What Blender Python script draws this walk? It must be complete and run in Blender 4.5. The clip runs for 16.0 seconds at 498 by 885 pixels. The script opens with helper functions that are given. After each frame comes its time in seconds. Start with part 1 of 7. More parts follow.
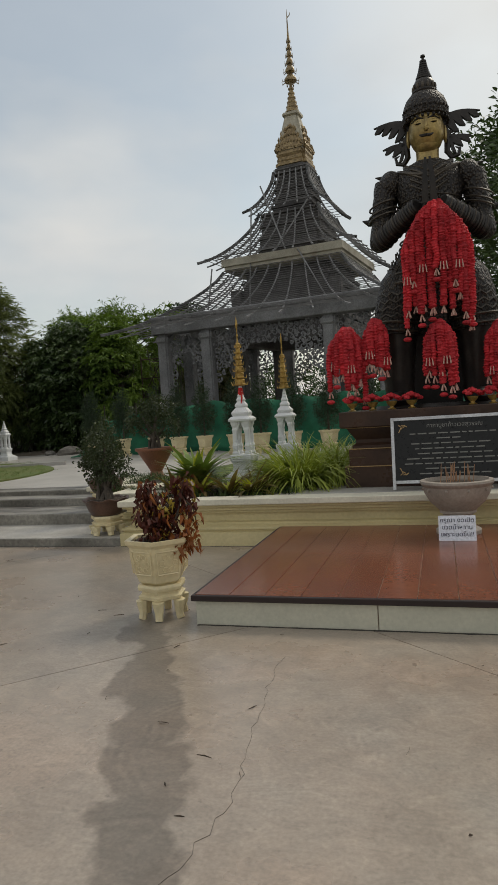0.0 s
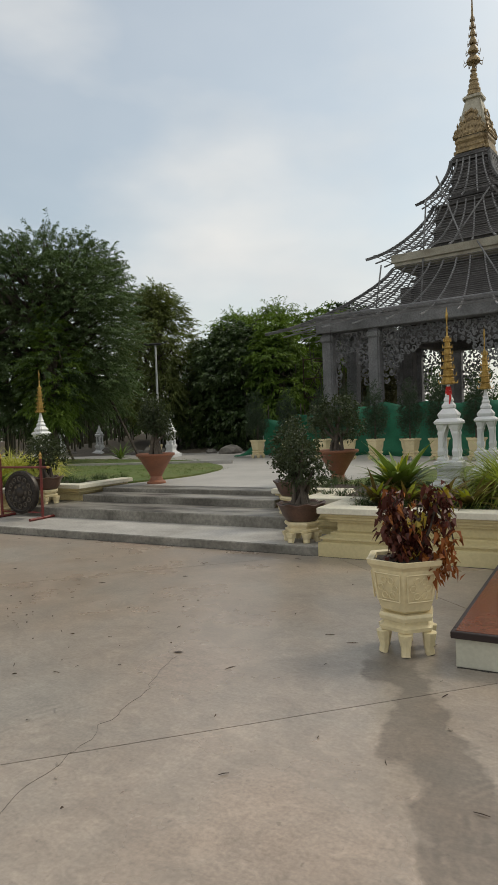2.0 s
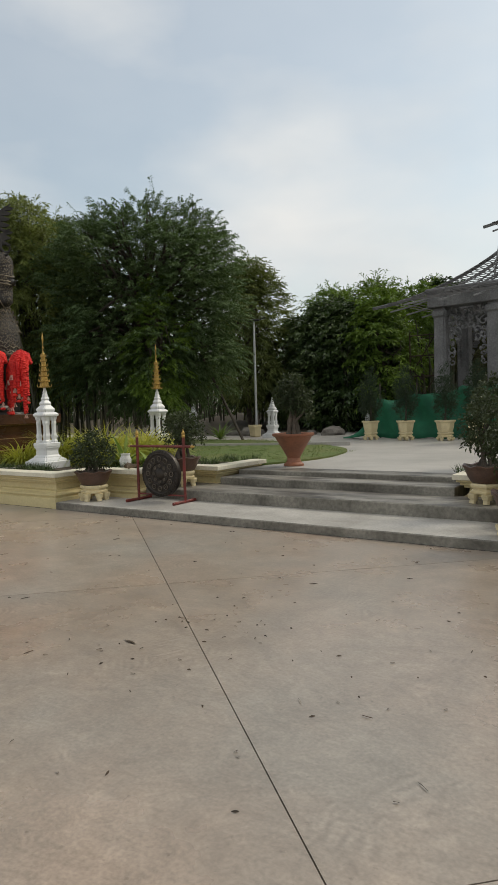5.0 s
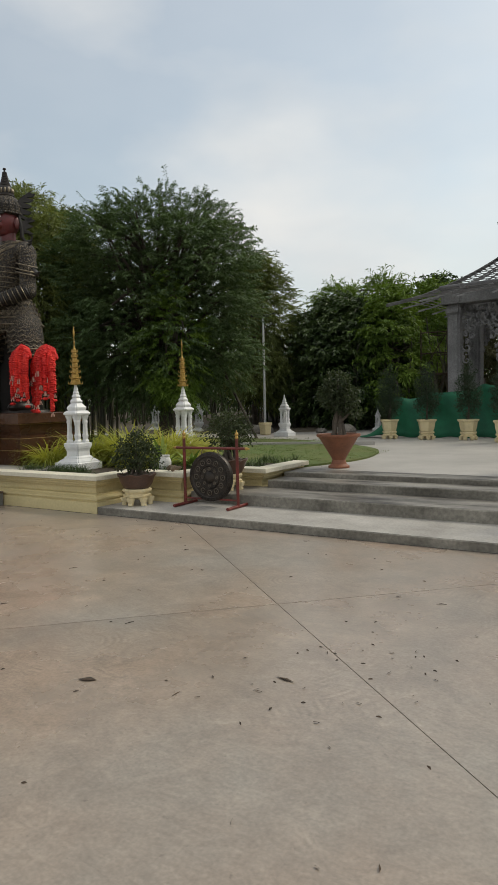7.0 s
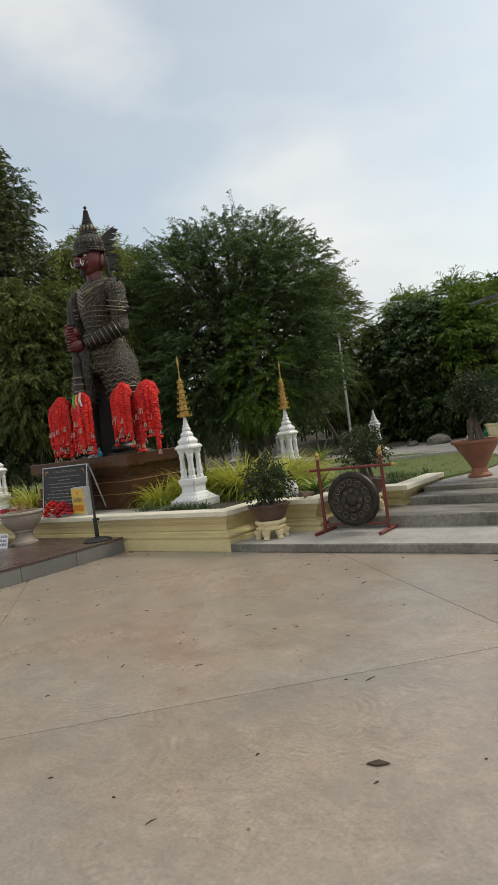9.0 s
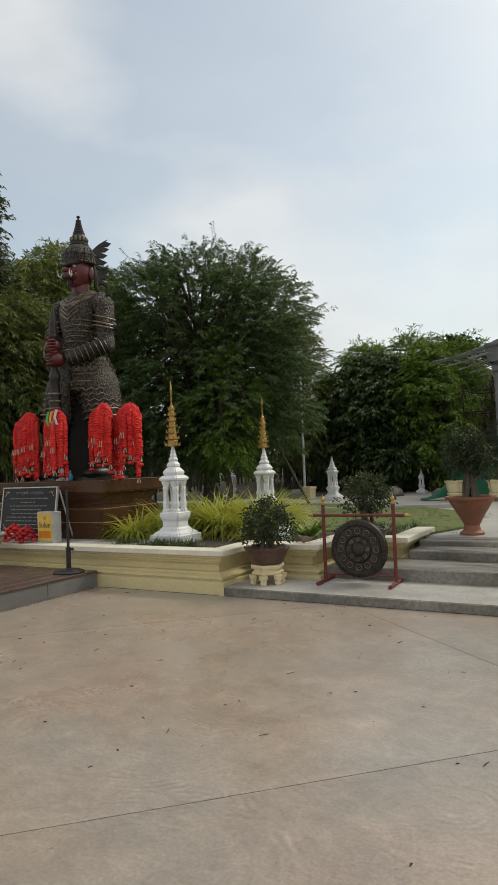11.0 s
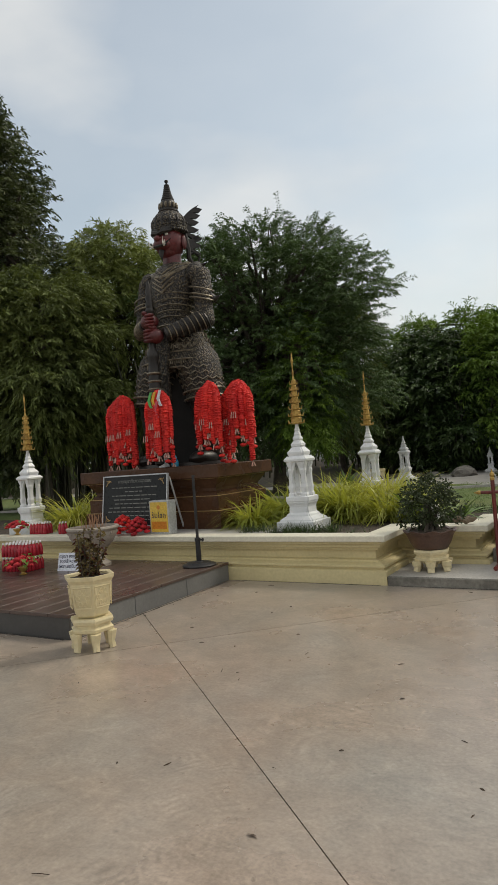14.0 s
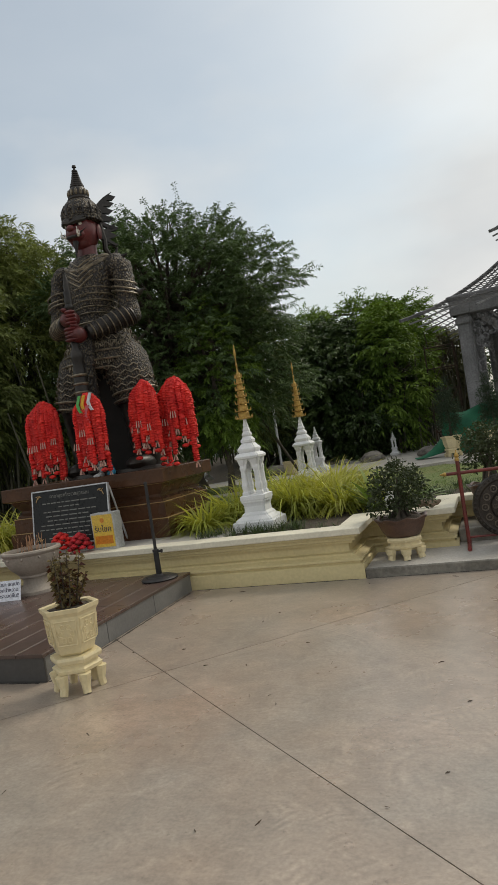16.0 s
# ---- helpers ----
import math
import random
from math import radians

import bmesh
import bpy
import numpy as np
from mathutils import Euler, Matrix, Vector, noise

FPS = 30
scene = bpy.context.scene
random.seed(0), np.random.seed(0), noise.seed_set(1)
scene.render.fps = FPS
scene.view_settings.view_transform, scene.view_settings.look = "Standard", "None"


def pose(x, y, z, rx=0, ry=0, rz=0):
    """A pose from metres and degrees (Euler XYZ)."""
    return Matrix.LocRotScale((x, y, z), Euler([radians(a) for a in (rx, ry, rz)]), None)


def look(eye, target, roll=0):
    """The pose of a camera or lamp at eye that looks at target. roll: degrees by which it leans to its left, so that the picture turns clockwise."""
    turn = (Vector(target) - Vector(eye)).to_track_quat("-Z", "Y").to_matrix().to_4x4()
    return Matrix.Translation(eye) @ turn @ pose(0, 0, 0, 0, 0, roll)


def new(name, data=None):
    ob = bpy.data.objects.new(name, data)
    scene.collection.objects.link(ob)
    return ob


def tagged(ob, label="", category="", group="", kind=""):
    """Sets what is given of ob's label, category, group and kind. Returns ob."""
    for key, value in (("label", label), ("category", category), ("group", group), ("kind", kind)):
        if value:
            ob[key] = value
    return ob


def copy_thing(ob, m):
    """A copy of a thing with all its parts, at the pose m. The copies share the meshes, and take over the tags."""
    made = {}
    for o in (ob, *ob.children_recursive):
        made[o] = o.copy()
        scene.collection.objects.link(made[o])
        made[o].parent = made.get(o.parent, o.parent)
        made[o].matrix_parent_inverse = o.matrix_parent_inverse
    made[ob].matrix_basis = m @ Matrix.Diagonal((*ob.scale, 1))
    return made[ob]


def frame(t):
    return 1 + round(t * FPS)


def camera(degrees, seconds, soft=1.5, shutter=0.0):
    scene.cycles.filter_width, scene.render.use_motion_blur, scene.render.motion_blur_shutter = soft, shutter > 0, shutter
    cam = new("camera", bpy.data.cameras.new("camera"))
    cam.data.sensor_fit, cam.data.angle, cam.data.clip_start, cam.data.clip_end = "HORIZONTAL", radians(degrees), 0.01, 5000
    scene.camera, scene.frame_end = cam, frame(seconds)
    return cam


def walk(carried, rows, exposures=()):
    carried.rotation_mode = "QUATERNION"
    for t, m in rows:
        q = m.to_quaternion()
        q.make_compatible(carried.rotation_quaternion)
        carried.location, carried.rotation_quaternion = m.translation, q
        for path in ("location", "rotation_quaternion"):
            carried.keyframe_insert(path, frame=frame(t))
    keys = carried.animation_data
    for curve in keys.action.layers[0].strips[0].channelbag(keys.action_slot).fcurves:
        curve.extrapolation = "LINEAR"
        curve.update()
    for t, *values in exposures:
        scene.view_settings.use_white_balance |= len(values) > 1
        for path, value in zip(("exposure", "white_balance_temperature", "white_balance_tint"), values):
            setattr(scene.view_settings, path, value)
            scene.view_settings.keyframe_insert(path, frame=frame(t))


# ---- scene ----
cam = camera(41.7, 16.0, soft=0.85)
PATH = [
    (0, (0.153, -0.039, 1.473), (-0.415, 1.877, 1.384), -3.6),
    (0.5, (-0.041, 0.227, 1.474), (-0.771, 2.089, 1.419), -2.5),
    (1, (-0.266, 0.275, 1.455), (-1.118, 2.083, 1.381), -1.5),
    (1.5, (-0.569, 0.289, 1.459), (-1.49, 2.063, 1.403), -2.6),
    (2, (-0.781, 0.343, 1.471), (-1.743, 2.095, 1.411), -2.0),
    (2.5, (-1.038, 0.476, 1.506), (-2.116, 2.16, 1.499), -4.7),
    (3, (-1.306, 0.479, 1.452), (-2.419, 2.14, 1.418), -4.3),
    (3.5, (-1.596, 0.38, 1.477), (-2.661, 2.071, 1.408), -2.6),
    (4, (-1.9, 0.489, 1.444), (-3.009, 2.149, 1.332), -6.3),
    (4.5, (-2.193, 0.525, 1.45), (-3.379, 2.134, 1.36), -1.3),
    (4.7, (-2.321, 0.514, 1.428), (-3.477, 2.143, 1.331), -1.3),
    (6.8, (-3.592, 0.388, 1.514), (-4.641, 2.086, 1.384), -2.0),
    (7, (-3.675, 0.318, 1.519), (-4.735, 2.009, 1.395), -1.3),
    (7.5, (-4.055, 0.448, 1.512), (-5.303, 2.01, 1.466), -3.5),
    (8, (-4.374, 0.4, 1.486), (-5.683, 1.912, 1.496), -1.7),
    (8.5, (-4.702, 0.362, 1.478), (-5.895, 1.967, 1.491), -4.2),
    (9, (-4.978, 0.373, 1.471), (-6.172, 1.978, 1.446), -7.4),
    (9.5, (-5.279, 0.383, 1.481), (-6.538, 1.937, 1.469), -3.9),
    (10, (-5.56, 0.246, 1.522), (-6.658, 1.917, 1.57), -7.2),
    (10.2, (-5.665, 0.227, 1.526), (-6.729, 1.918, 1.612), -4.7),
    (12.3, (-6.889, 0.223, 1.529), (-7.82, 1.993, 1.583), -2.6),
    (12.5, (-7.012, 0.325, 1.509), (-8.004, 2.061, 1.542), -6.0),
    (13, (-7.341, 0.322, 1.526), (-8.459, 1.981, 1.532), -3.6),
    (13.5, (-7.645, 0.191, 1.52), (-8.602, 1.946, 1.585), -4.0),
    (14, (-7.925, 0.149, 1.484), (-8.941, 1.871, 1.526), -4.3),
    (14.5, (-8.266, 0.236, 1.464), (-9.329, 1.927, 1.552), -5.2),
    (15, (-8.49, 0.074, 1.519), (-9.285, 1.909, 1.547), -6.2),
    (15.5, (-8.711, 0.006, 1.574), (-9.382, 1.89, 1.603), -4.3),
    (16, (-8.891, 0.21, 1.572), (-9.586, 2.085, 1.57), -8.7),
]
walk(cam, [(t, look(eye, target, roll)) for t, eye, target, roll in PATH], exposures=[(0.0, -0.02), (0.5, -0.03), (1.0, 0.04), (2.0, 0.20), (4.5, 0.23), (7.0, 0.22), (9.0, 0.36), (12.5, 0.24), (14.0, 0.22), (16.0, 0.16)])

# ---- light ----
SUN_AZ, SUN_EL = 35.0, 48.0  # degrees from +y towards +x, and above the horizon
world = bpy.data.worlds.new("World")
scene.world = world
world.use_nodes = True
wn, wl = world.node_tree.nodes, world.node_tree.links
bg = wn["Background"]
sky = wn.new("ShaderNodeTexSky")
sky.sky_type, sky.sun_disc = "NISHITA", False
sky.sun_elevation, sky.sun_rotation = radians(SUN_EL), radians(SUN_AZ)
sky.dust_density = 3.0
sky_gain = wn.new("ShaderNodeMix")
sky_gain.data_type, sky_gain.blend_type = "RGBA", "MULTIPLY"
sky_gain.inputs["Factor"].default_value = 1.0
sky_gain.inputs["B"].default_value = (0.138, 0.141, 0.122, 1)
wl.new(sky.outputs["Color"], sky_gain.inputs["A"])
wtc = wn.new("ShaderNodeTexCoord")
wmap = wn.new("ShaderNodeMapping")
wmap.inputs["Scale"].default_value = (1.0, 1.0, 2.2)
wmap.inputs["Location"].default_value = (0.35, 0.1, 0.0)
wl.new(wtc.outputs["Generated"], wmap.inputs["Vector"])
cloud = wn.new("ShaderNodeTexNoise")
cloud.inputs["Scale"].default_value, cloud.inputs["Detail"].default_value = 1.7, 6.0
cloud.inputs["Roughness"].default_value = 0.45
wl.new(wmap.outputs["Vector"], cloud.inputs["Vector"])
cover = wn.new("ShaderNodeMapRange")
cover.inputs["From Min"].default_value, cover.inputs["From Max"].default_value = 0.39, 0.58
cover.inputs["To Min"].default_value, cover.inputs["To Max"].default_value = 0.36, 0.98
# the haze thins towards one quarter of the sky
clear = wn.new("ShaderNodeVectorMath")
clear.operation = "DOT_PRODUCT"
clear.inputs[1].default_value = Vector((-0.50, 0.74, 0.45)).normalized()
wl.new(wtc.outputs["Generated"], clear.inputs[0])
thin = wn.new("ShaderNodeMapRange")
thin.inputs["From Min"].default_value, thin.inputs["From Max"].default_value = 0.80, 1.0
thin.inputs["To Min"].default_value, thin.inputs["To Max"].default_value = 0.06, -0.19
wl.new(clear.outputs["Value"], thin.inputs["Value"])
both_c = wn.new("ShaderNodeMath")
both_c.operation = "ADD"
wl.new(cloud.outputs["Fac"], both_c.inputs[0])
wl.new(thin.outputs["Result"], both_c.inputs[1])
wl.new(both_c.outputs[0], cover.inputs["Value"])
grey = wn.new("ShaderNodeTexNoise")
grey.inputs["Scale"].default_value, grey.inputs["Detail"].default_value = 2.6, 4.0
wl.new(wmap.outputs["Vector"], grey.inputs["Vector"])
tone = wn.new("ShaderNodeMix")
tone.data_type = "RGBA"
tone.inputs["A"].default_value = (0.585, 0.603, 0.61, 1)
tone.inputs["B"].default_value = (0.705, 0.704, 0.685, 1)
gr = wn.new("ShaderNodeMapRange")
gr.inputs["From Min"].default_value, gr.inputs["From Max"].default_value = 0.34, 0.56
wl.new(grey.outputs["Fac"], gr.inputs["Value"])
wl.new(gr.outputs["Result"], tone.inputs["Factor"])
veil = wn.new("ShaderNodeMix")
veil.data_type = "RGBA"
wl.new(cover.outputs["Result"], veil.inputs["Factor"])
wl.new(sky_gain.outputs["Result"], veil.inputs["A"])
wl.new(tone.outputs["Result"], veil.inputs["B"])
wl.new(veil.outputs["Result"], bg.inputs["Color"])
bg.inputs["Strength"].default_value = 1.0
sun = new("sun", bpy.data.lights.new("sun", "SUN"))
sun.data.energy, sun.data.angle, sun.data.color = 1.2, radians(16), (1.0, 0.93, 0.80)
_az, _el = radians(SUN_AZ), radians(SUN_EL)
sun.matrix_world = look((20 * math.sin(_az) * math.cos(_el), 20 * math.cos(_az) * math.cos(_el), 20 * math.sin(_el)), (0, 0, 0))


# ---- materials ----
def mat(name, c1, c2=None, scale=2.5, rough=0.6, metal=0.0, bump=0.15, bscale=45.0, grain=0.18, vary=0.0, island=0.0, gloss_var=0.12, dist=0.004):
    """Two-scale noise material: broad patches c1 to c2, fine grain on top, fine relief."""
    m = bpy.data.materials.new(name)
    m.use_nodes = True
    n, l = m.node_tree.nodes, m.node_tree.links
    b = n["Principled BSDF"]
    c2 = c2 or tuple(c * 0.78 for c in c1)
    geo = n.new("ShaderNodeNewGeometry")
    big = n.new("ShaderNodeTexNoise")
    big.inputs["Scale"].default_value, big.inputs["Detail"].default_value = scale, 6.0
    big.inputs["Roughness"].default_value = 0.6
    l.new(geo.outputs["Position"], big.inputs["Vector"])
    ramp = n.new("ShaderNodeMapRange")
    ramp.inputs["From Min"].default_value, ramp.inputs["From Max"].default_value = 0.35, 0.65
    l.new(big.outputs["Fac"], ramp.inputs["Value"])
    mix = n.new("ShaderNodeMix")
    mix.data_type = "RGBA"
    mix.inputs["A"].default_value, mix.inputs["B"].default_value = (*c1, 1), (*c2, 1)
    l.new(ramp.outputs["Result"], mix.inputs["Factor"])
    fine = n.new("ShaderNodeTexNoise")
    fine.inputs["Scale"].default_value, fine.inputs["Detail"].default_value = bscale, 4.0
    l.new(geo.outputs["Position"], fine.inputs["Vector"])
    fr = n.new("ShaderNodeMapRange")
    fr.inputs["From Min"].default_value, fr.inputs["From Max"].default_value = 0.3, 0.7
    fr.inputs["To Min"].default_value, fr.inputs["To Max"].default_value = 1 - grain, 1 + grain
    l.new(fine.outputs["Fac"], fr.inputs["Value"])
    value = fr.outputs["Result"]
    for amount, kind in ((vary, "object"), (island, "island")):
        if amount:
            src = n.new("ShaderNodeObjectInfo") if kind == "object" else geo
            out = src.outputs["Random"] if kind == "object" else geo.outputs["Random Per Island"]
            vr = n.new("ShaderNodeMapRange")
            vr.inputs["To Min"].default_value, vr.inputs["To Max"].default_value = 1 - amount, 1 + amount
            l.new(out, vr.inputs["Value"])
            mul = n.new("ShaderNodeMath")
            mul.operation = "MULTIPLY"
            l.new(value, mul.inputs[0])
            l.new(vr.outputs["Result"], mul.inputs[1])
            value = mul.outputs[0]
    hsv = n.new("ShaderNodeHueSaturation")
    l.new(mix.outputs["Result"], hsv.inputs["Color"])
    l.new(value, hsv.inputs["Value"])
    l.new(hsv.outputs["Color"], b.inputs["Base Color"])
    rr = n.new("ShaderNodeMapRange")
    rr.inputs["To Min"].default_value, rr.inputs["To Max"].default_value = max(0.02, rough - gloss_var), min(1, rough + gloss_var)
    l.new(big.outputs["Fac"], rr.inputs["Value"])
    l.new(rr.outputs["Result"], b.inputs["Roughness"])
    b.inputs["Metallic"].default_value = metal
    if bump:
        bp = n.new("ShaderNodeBump")
        bp.inputs["Strength"].default_value, bp.inputs["Distance"].default_value = bump, dist
        l.new(fine.outputs["Fac"], bp.inputs["Height"])
        l.new(bp.outputs["Normal"], b.inputs["Normal"])
    return m


def nodes_of(m):
    return m.node_tree.nodes, m.node_tree.links, m.node_tree.nodes["Principled BSDF"]


def leafy(name, c1, c2, island=0.35, rough=0.62, through_light=0.14, gloss=0.22):
    m = mat(name, c1, c2, scale=0.7, rough=rough, bump=0, grain=0.1, bscale=9, island=island)
    n, l, b = nodes_of(m)
    b.inputs["Specular IOR Level"].default_value = gloss
    tr = n.new("ShaderNodeBsdfTranslucent")
    tr.inputs["Color"].default_value = (min(1, c1[0] * 1.6), min(1, c1[1] * 1.7), c1[2] * 0.9, 1)
    mixs = n.new("ShaderNodeMixShader")
    mixs.inputs["Fac"].default_value = through_light
    out = n["Material Output"]
    l.new(b.outputs["BSDF"], mixs.inputs[1])
    l.new(tr.outputs["BSDF"], mixs.inputs[2])
    l.new(mixs.outputs["Shader"], out.inputs["Surface"])
    return m


def concrete_floor():
    """Trowelled plaza concrete: tan and grey patches, swirl marks, fine specks and a wet run-off stain."""
    m = mat("plaza_concrete", (0.325, 0.252, 0.192), (0.280, 0.250, 0.212), scale=0.6, rough=0.30, bump=0.25, bscale=55, grain=0.12, vary=0.05, gloss_var=0.22, dist=0.003)
    n, l, b = nodes_of(m)
    geo = n.new("ShaderNodeNewGeometry")
    swirl = n.new("ShaderNodeTexNoise")
    swirl.inputs["Scale"].default_value, swirl.inputs["Detail"].default_value = 2.6, 12.0
    swirl.inputs["Distortion"].default_value, swirl.inputs["Roughness"].default_value = 0.7, 0.78
    l.new(geo.outputs["Position"], swirl.inputs["Vector"])
    sr = n.new("ShaderNodeMapRange")
    sr.inputs["From Min"].default_value, sr.inputs["From Max"].default_value = 0.30, 0.70
    sr.inputs["To Min"].default_value, sr.inputs["To Max"].default_value = 0.76, 1.18
    l.new(swirl.outputs["Fac"], sr.inputs["Value"])
    # short trowel strokes, stretched one way
    smap = n.new("ShaderNodeMapping")
    smap.inputs["Scale"].default_value, smap.inputs["Rotation"].default_value = (4.0, 8.0, 1.0), (0, 0, 0.5)
    l.new(geo.outputs["Position"], smap.inputs["Vector"])
    stroke = n.new("ShaderNodeTexNoise")
    stroke.inputs["Scale"].default_value, stroke.inputs["Detail"].default_value = 1.0, 7.0
    stroke.inputs["Distortion"].default_value, stroke.inputs["Roughness"].default_value = 2.6, 0.75
    l.new(smap.outputs["Vector"], stroke.inputs["Vector"])
    st = n.new("ShaderNodeMapRange")
    st.inputs["From Min"].default_value, st.inputs["From Max"].default_value = 0.30, 0.70
    st.inputs["To Min"].default_value, st.inputs["To Max"].default_value = 0.85, 1.12
    l.new(stroke.outputs["Fac"], st.inputs["Value"])
    # arcs left by the trowel: rings round scattered centres, broken up by noise
    def noise(scale, detail, warp=0.0):
        q = n.new("ShaderNodeTexNoise")
        q.inputs["Scale"].default_value, q.inputs["Detail"].default_value, q.inputs["Distortion"].default_value = scale, detail, warp
        l.new(geo.outputs["Position"], q.inputs["Vector"])
        return q.outputs["Fac"]

    def span(v, a, c, lo_v, hi_v):
        q = n.new("ShaderNodeMapRange")
        for key, val in zip(("From Min", "From Max", "To Min", "To Max"), (a, c, lo_v, hi_v)):
            q.inputs[key].default_value = val
        l.new(v, q.inputs["Value"])
        return q.outputs["Result"]

    cells = n.new("ShaderNodeTexVoronoi")
    cells.inputs["Scale"].default_value = 1.15
    l.new(geo.outputs["Position"], cells.inputs["Vector"])
    # the wet streak: distance from a line on the ground, with a ragged edge
    sep = n.new("ShaderNodeSeparateXYZ")
    l.new(geo.outputs["Position"], sep.inputs[0])

    def calc(op, a, c, d=None):
        q = n.new("ShaderNodeMath")
        q.operation = op
        for i, v in enumerate((a, c, d)):
            if v is None:
                continue
            if isinstance(v, (int, float)):
                q.inputs[i].default_value = v
            else:
                l.new(v, q.inputs[i])
        return q.outputs[0]

    x, y = sep.outputs["X"], sep.outputs["Y"]
    rag = n.new("ShaderNodeTexNoise")
    rag.inputs["Scale"].default_value, rag.inputs["Detail"].default_value = 2.6, 5.0
    l.new(geo.outputs["Position"], rag.inputs["Vector"])
    # centre line x = -0.55 - 0.30 * y, half width about 0.2
    mid = calc("MULTIPLY_ADD", y, -0.43, -0.10)
    off = calc("ABSOLUTE", calc("SUBTRACT", x, mid), 0)
    wide = calc("MULTIPLY_ADD", rag.outputs["Fac"], 0.62, -0.13)
    wet = n.new("ShaderNodeMapRange")
    wet.inputs["From Min"].default_value, wet.inputs["From Max"].default_value = -0.02, 0.03
    l.new(calc("SUBTRACT", wide, off), wet.inputs["Value"])
    lo = n.new("ShaderNodeMapRange")
    lo.inputs["From Min"].default_value, lo.inputs["From Max"].default_value = 0.9, 1.3
    l.new(y, lo.inputs["Value"])
    hi = n.new("ShaderNodeMapRange")
    hi.inputs["From Min"].default_value, hi.inputs["From Max"].default_value = 4.35, 4.1
    l.new(y, hi.inputs["Value"])
    mask = calc("MULTIPLY", wet.outputs["Result"], calc("MULTIPLY", lo.outputs["Result"], hi.outputs["Result"]))
    dark = calc("MULTIPLY_ADD", mask, -0.42, 1.0)
    tot = calc("MULTIPLY", calc("MULTIPLY", dark, sr.outputs["Result"]), st.outputs["Result"])
    phase = calc("MULTIPLY_ADD", noise(2.4, 5.0, 0.4), 22.0, calc("MULTIPLY", cells.outputs["Distance"], 130.0))
    where = calc("MULTIPLY", span(noise(1.3, 3.0), 0.50, 0.62, 0.0, 1.0), span(noise(7.0, 6.0), 0.48, 0.60, 0.0, 1.0))
    arc = calc("MULTIPLY", calc("SINE", phase, 0), where)
    tot = calc("MULTIPLY", tot, calc("MULTIPLY_ADD", arc, 0.14, 1.0))
    # pale laitance scuffs and dark pocks
    tot = calc("MULTIPLY", tot, span(noise(6.5, 9.0, 1.2), 0.54, 0.68, 1.0, 1.11))
    tot = calc("MULTIPLY", tot, span(noise(24.0, 6.0), 0.66, 0.74, 1.0, 0.72))
    hsv2 = n.new("ShaderNodeHueSaturation")
    old = b.inputs["Base Color"].links[0].from_socket
    l.new(old, hsv2.inputs["Color"])
    l.new(tot, hsv2.inputs["Value"])
    l.new(hsv2.outputs["Color"], b.inputs["Base Color"])
    rough_old = b.inputs["Roughness"].links[0].from_socket
    b.inputs["Specular IOR Level"].default_value = 0.62
    l.new(calc("MULTIPLY_ADD", mask, 0.16, rough_old), b.inputs["Roughness"])
    return m


M = {}
M["floor"] = concrete_floor()
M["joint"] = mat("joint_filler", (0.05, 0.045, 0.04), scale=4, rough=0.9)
M["ground"] = mat("far_ground", (0.13, 0.105, 0.075), (0.075, 0.066, 0.05), scale=0.4, rough=0.9, bump=0.5, bscale=14, dist=0.03)
M["step"] = mat("step_concrete", (0.44, 0.42, 0.385), (0.26, 0.245, 0.22), scale=1.1, rough=0.6, bump=0.25, bscale=38, grain=0.14)
M["riser"] = mat("dark_riser_concrete", (0.25, 0.235, 0.20), (0.10, 0.092, 0.075), scale=1.6, rough=0.7, bump=0.35, bscale=26, grain=0.25)
M["wet_step"] = mat("damp_stained_step", (0.30, 0.28, 0.245), (0.026, 0.022, 0.018), scale=1.0, rough=0.45, bump=0.25, bscale=38, grain=0.14, gloss_var=0.25)
_n, _l, _b = nodes_of(M["wet_step"])
_map = _n.new("ShaderNodeMapping")
_map.inputs["Scale"].default_value = (1.1, 3.4, 1.0)
_geo = next(q for q in _n if q.bl_idname == "ShaderNodeNewGeometry")
_l.new(_geo.outputs["Position"], _map.inputs["Vector"])
_l.new(_map.outputs["Vector"], next(q for q in _n if q.bl_idname == "ShaderNodeTexNoise").inputs["Vector"])
M["upper"] = mat("upper_plaza_concrete", (0.42, 0.40, 0.365), (0.33, 0.315, 0.29), scale=0.7, rough=0.55, bump=0.15, bscale=40, grain=0.1)
M["cream"] = mat("cream_painted_render", (0.62, 0.53, 0.29), (0.53, 0.45, 0.24), scale=1.2, rough=0.55, bump=0.12, bscale=30, grain=0.07)
M["coping"] = mat("pale_coping_paint", (0.72, 0.68, 0.55), (0.58, 0.55, 0.44), scale=1.6, rough=0.55, bump=0.1, bscale=35, grain=0.08)
M["soil"] = mat("planter_soil", (0.07, 0.05, 0.033), (0.035, 0.028, 0.02), scale=5, rough=0.95, bump=0.8, bscale=60, dist=0.02, grain=0.35)
M["lawn"] = mat("lawn_turf", (0.085, 0.135, 0.028), (0.125, 0.14, 0.04), scale=0.8, rough=0.9, bump=0.7, bscale=80, dist=0.02, grain=0.35)
M["grass"] = leafy("grass_blade", (0.085, 0.15, 0.03), (0.15, 0.17, 0.05))
M["gold"] = mat("gilded_paint", (0.52, 0.34, 0.09), (0.30, 0.19, 0.05), scale=7, rough=0.42, metal=0.5, bump=0.4, bscale=55, grain=0.2)
M["rafter"] = mat("pale_grey_rafter", (0.25, 0.25, 0.25), (0.16, 0.16, 0.16), scale=6, rough=0.7, bump=0.3, bscale=30, grain=0.25)
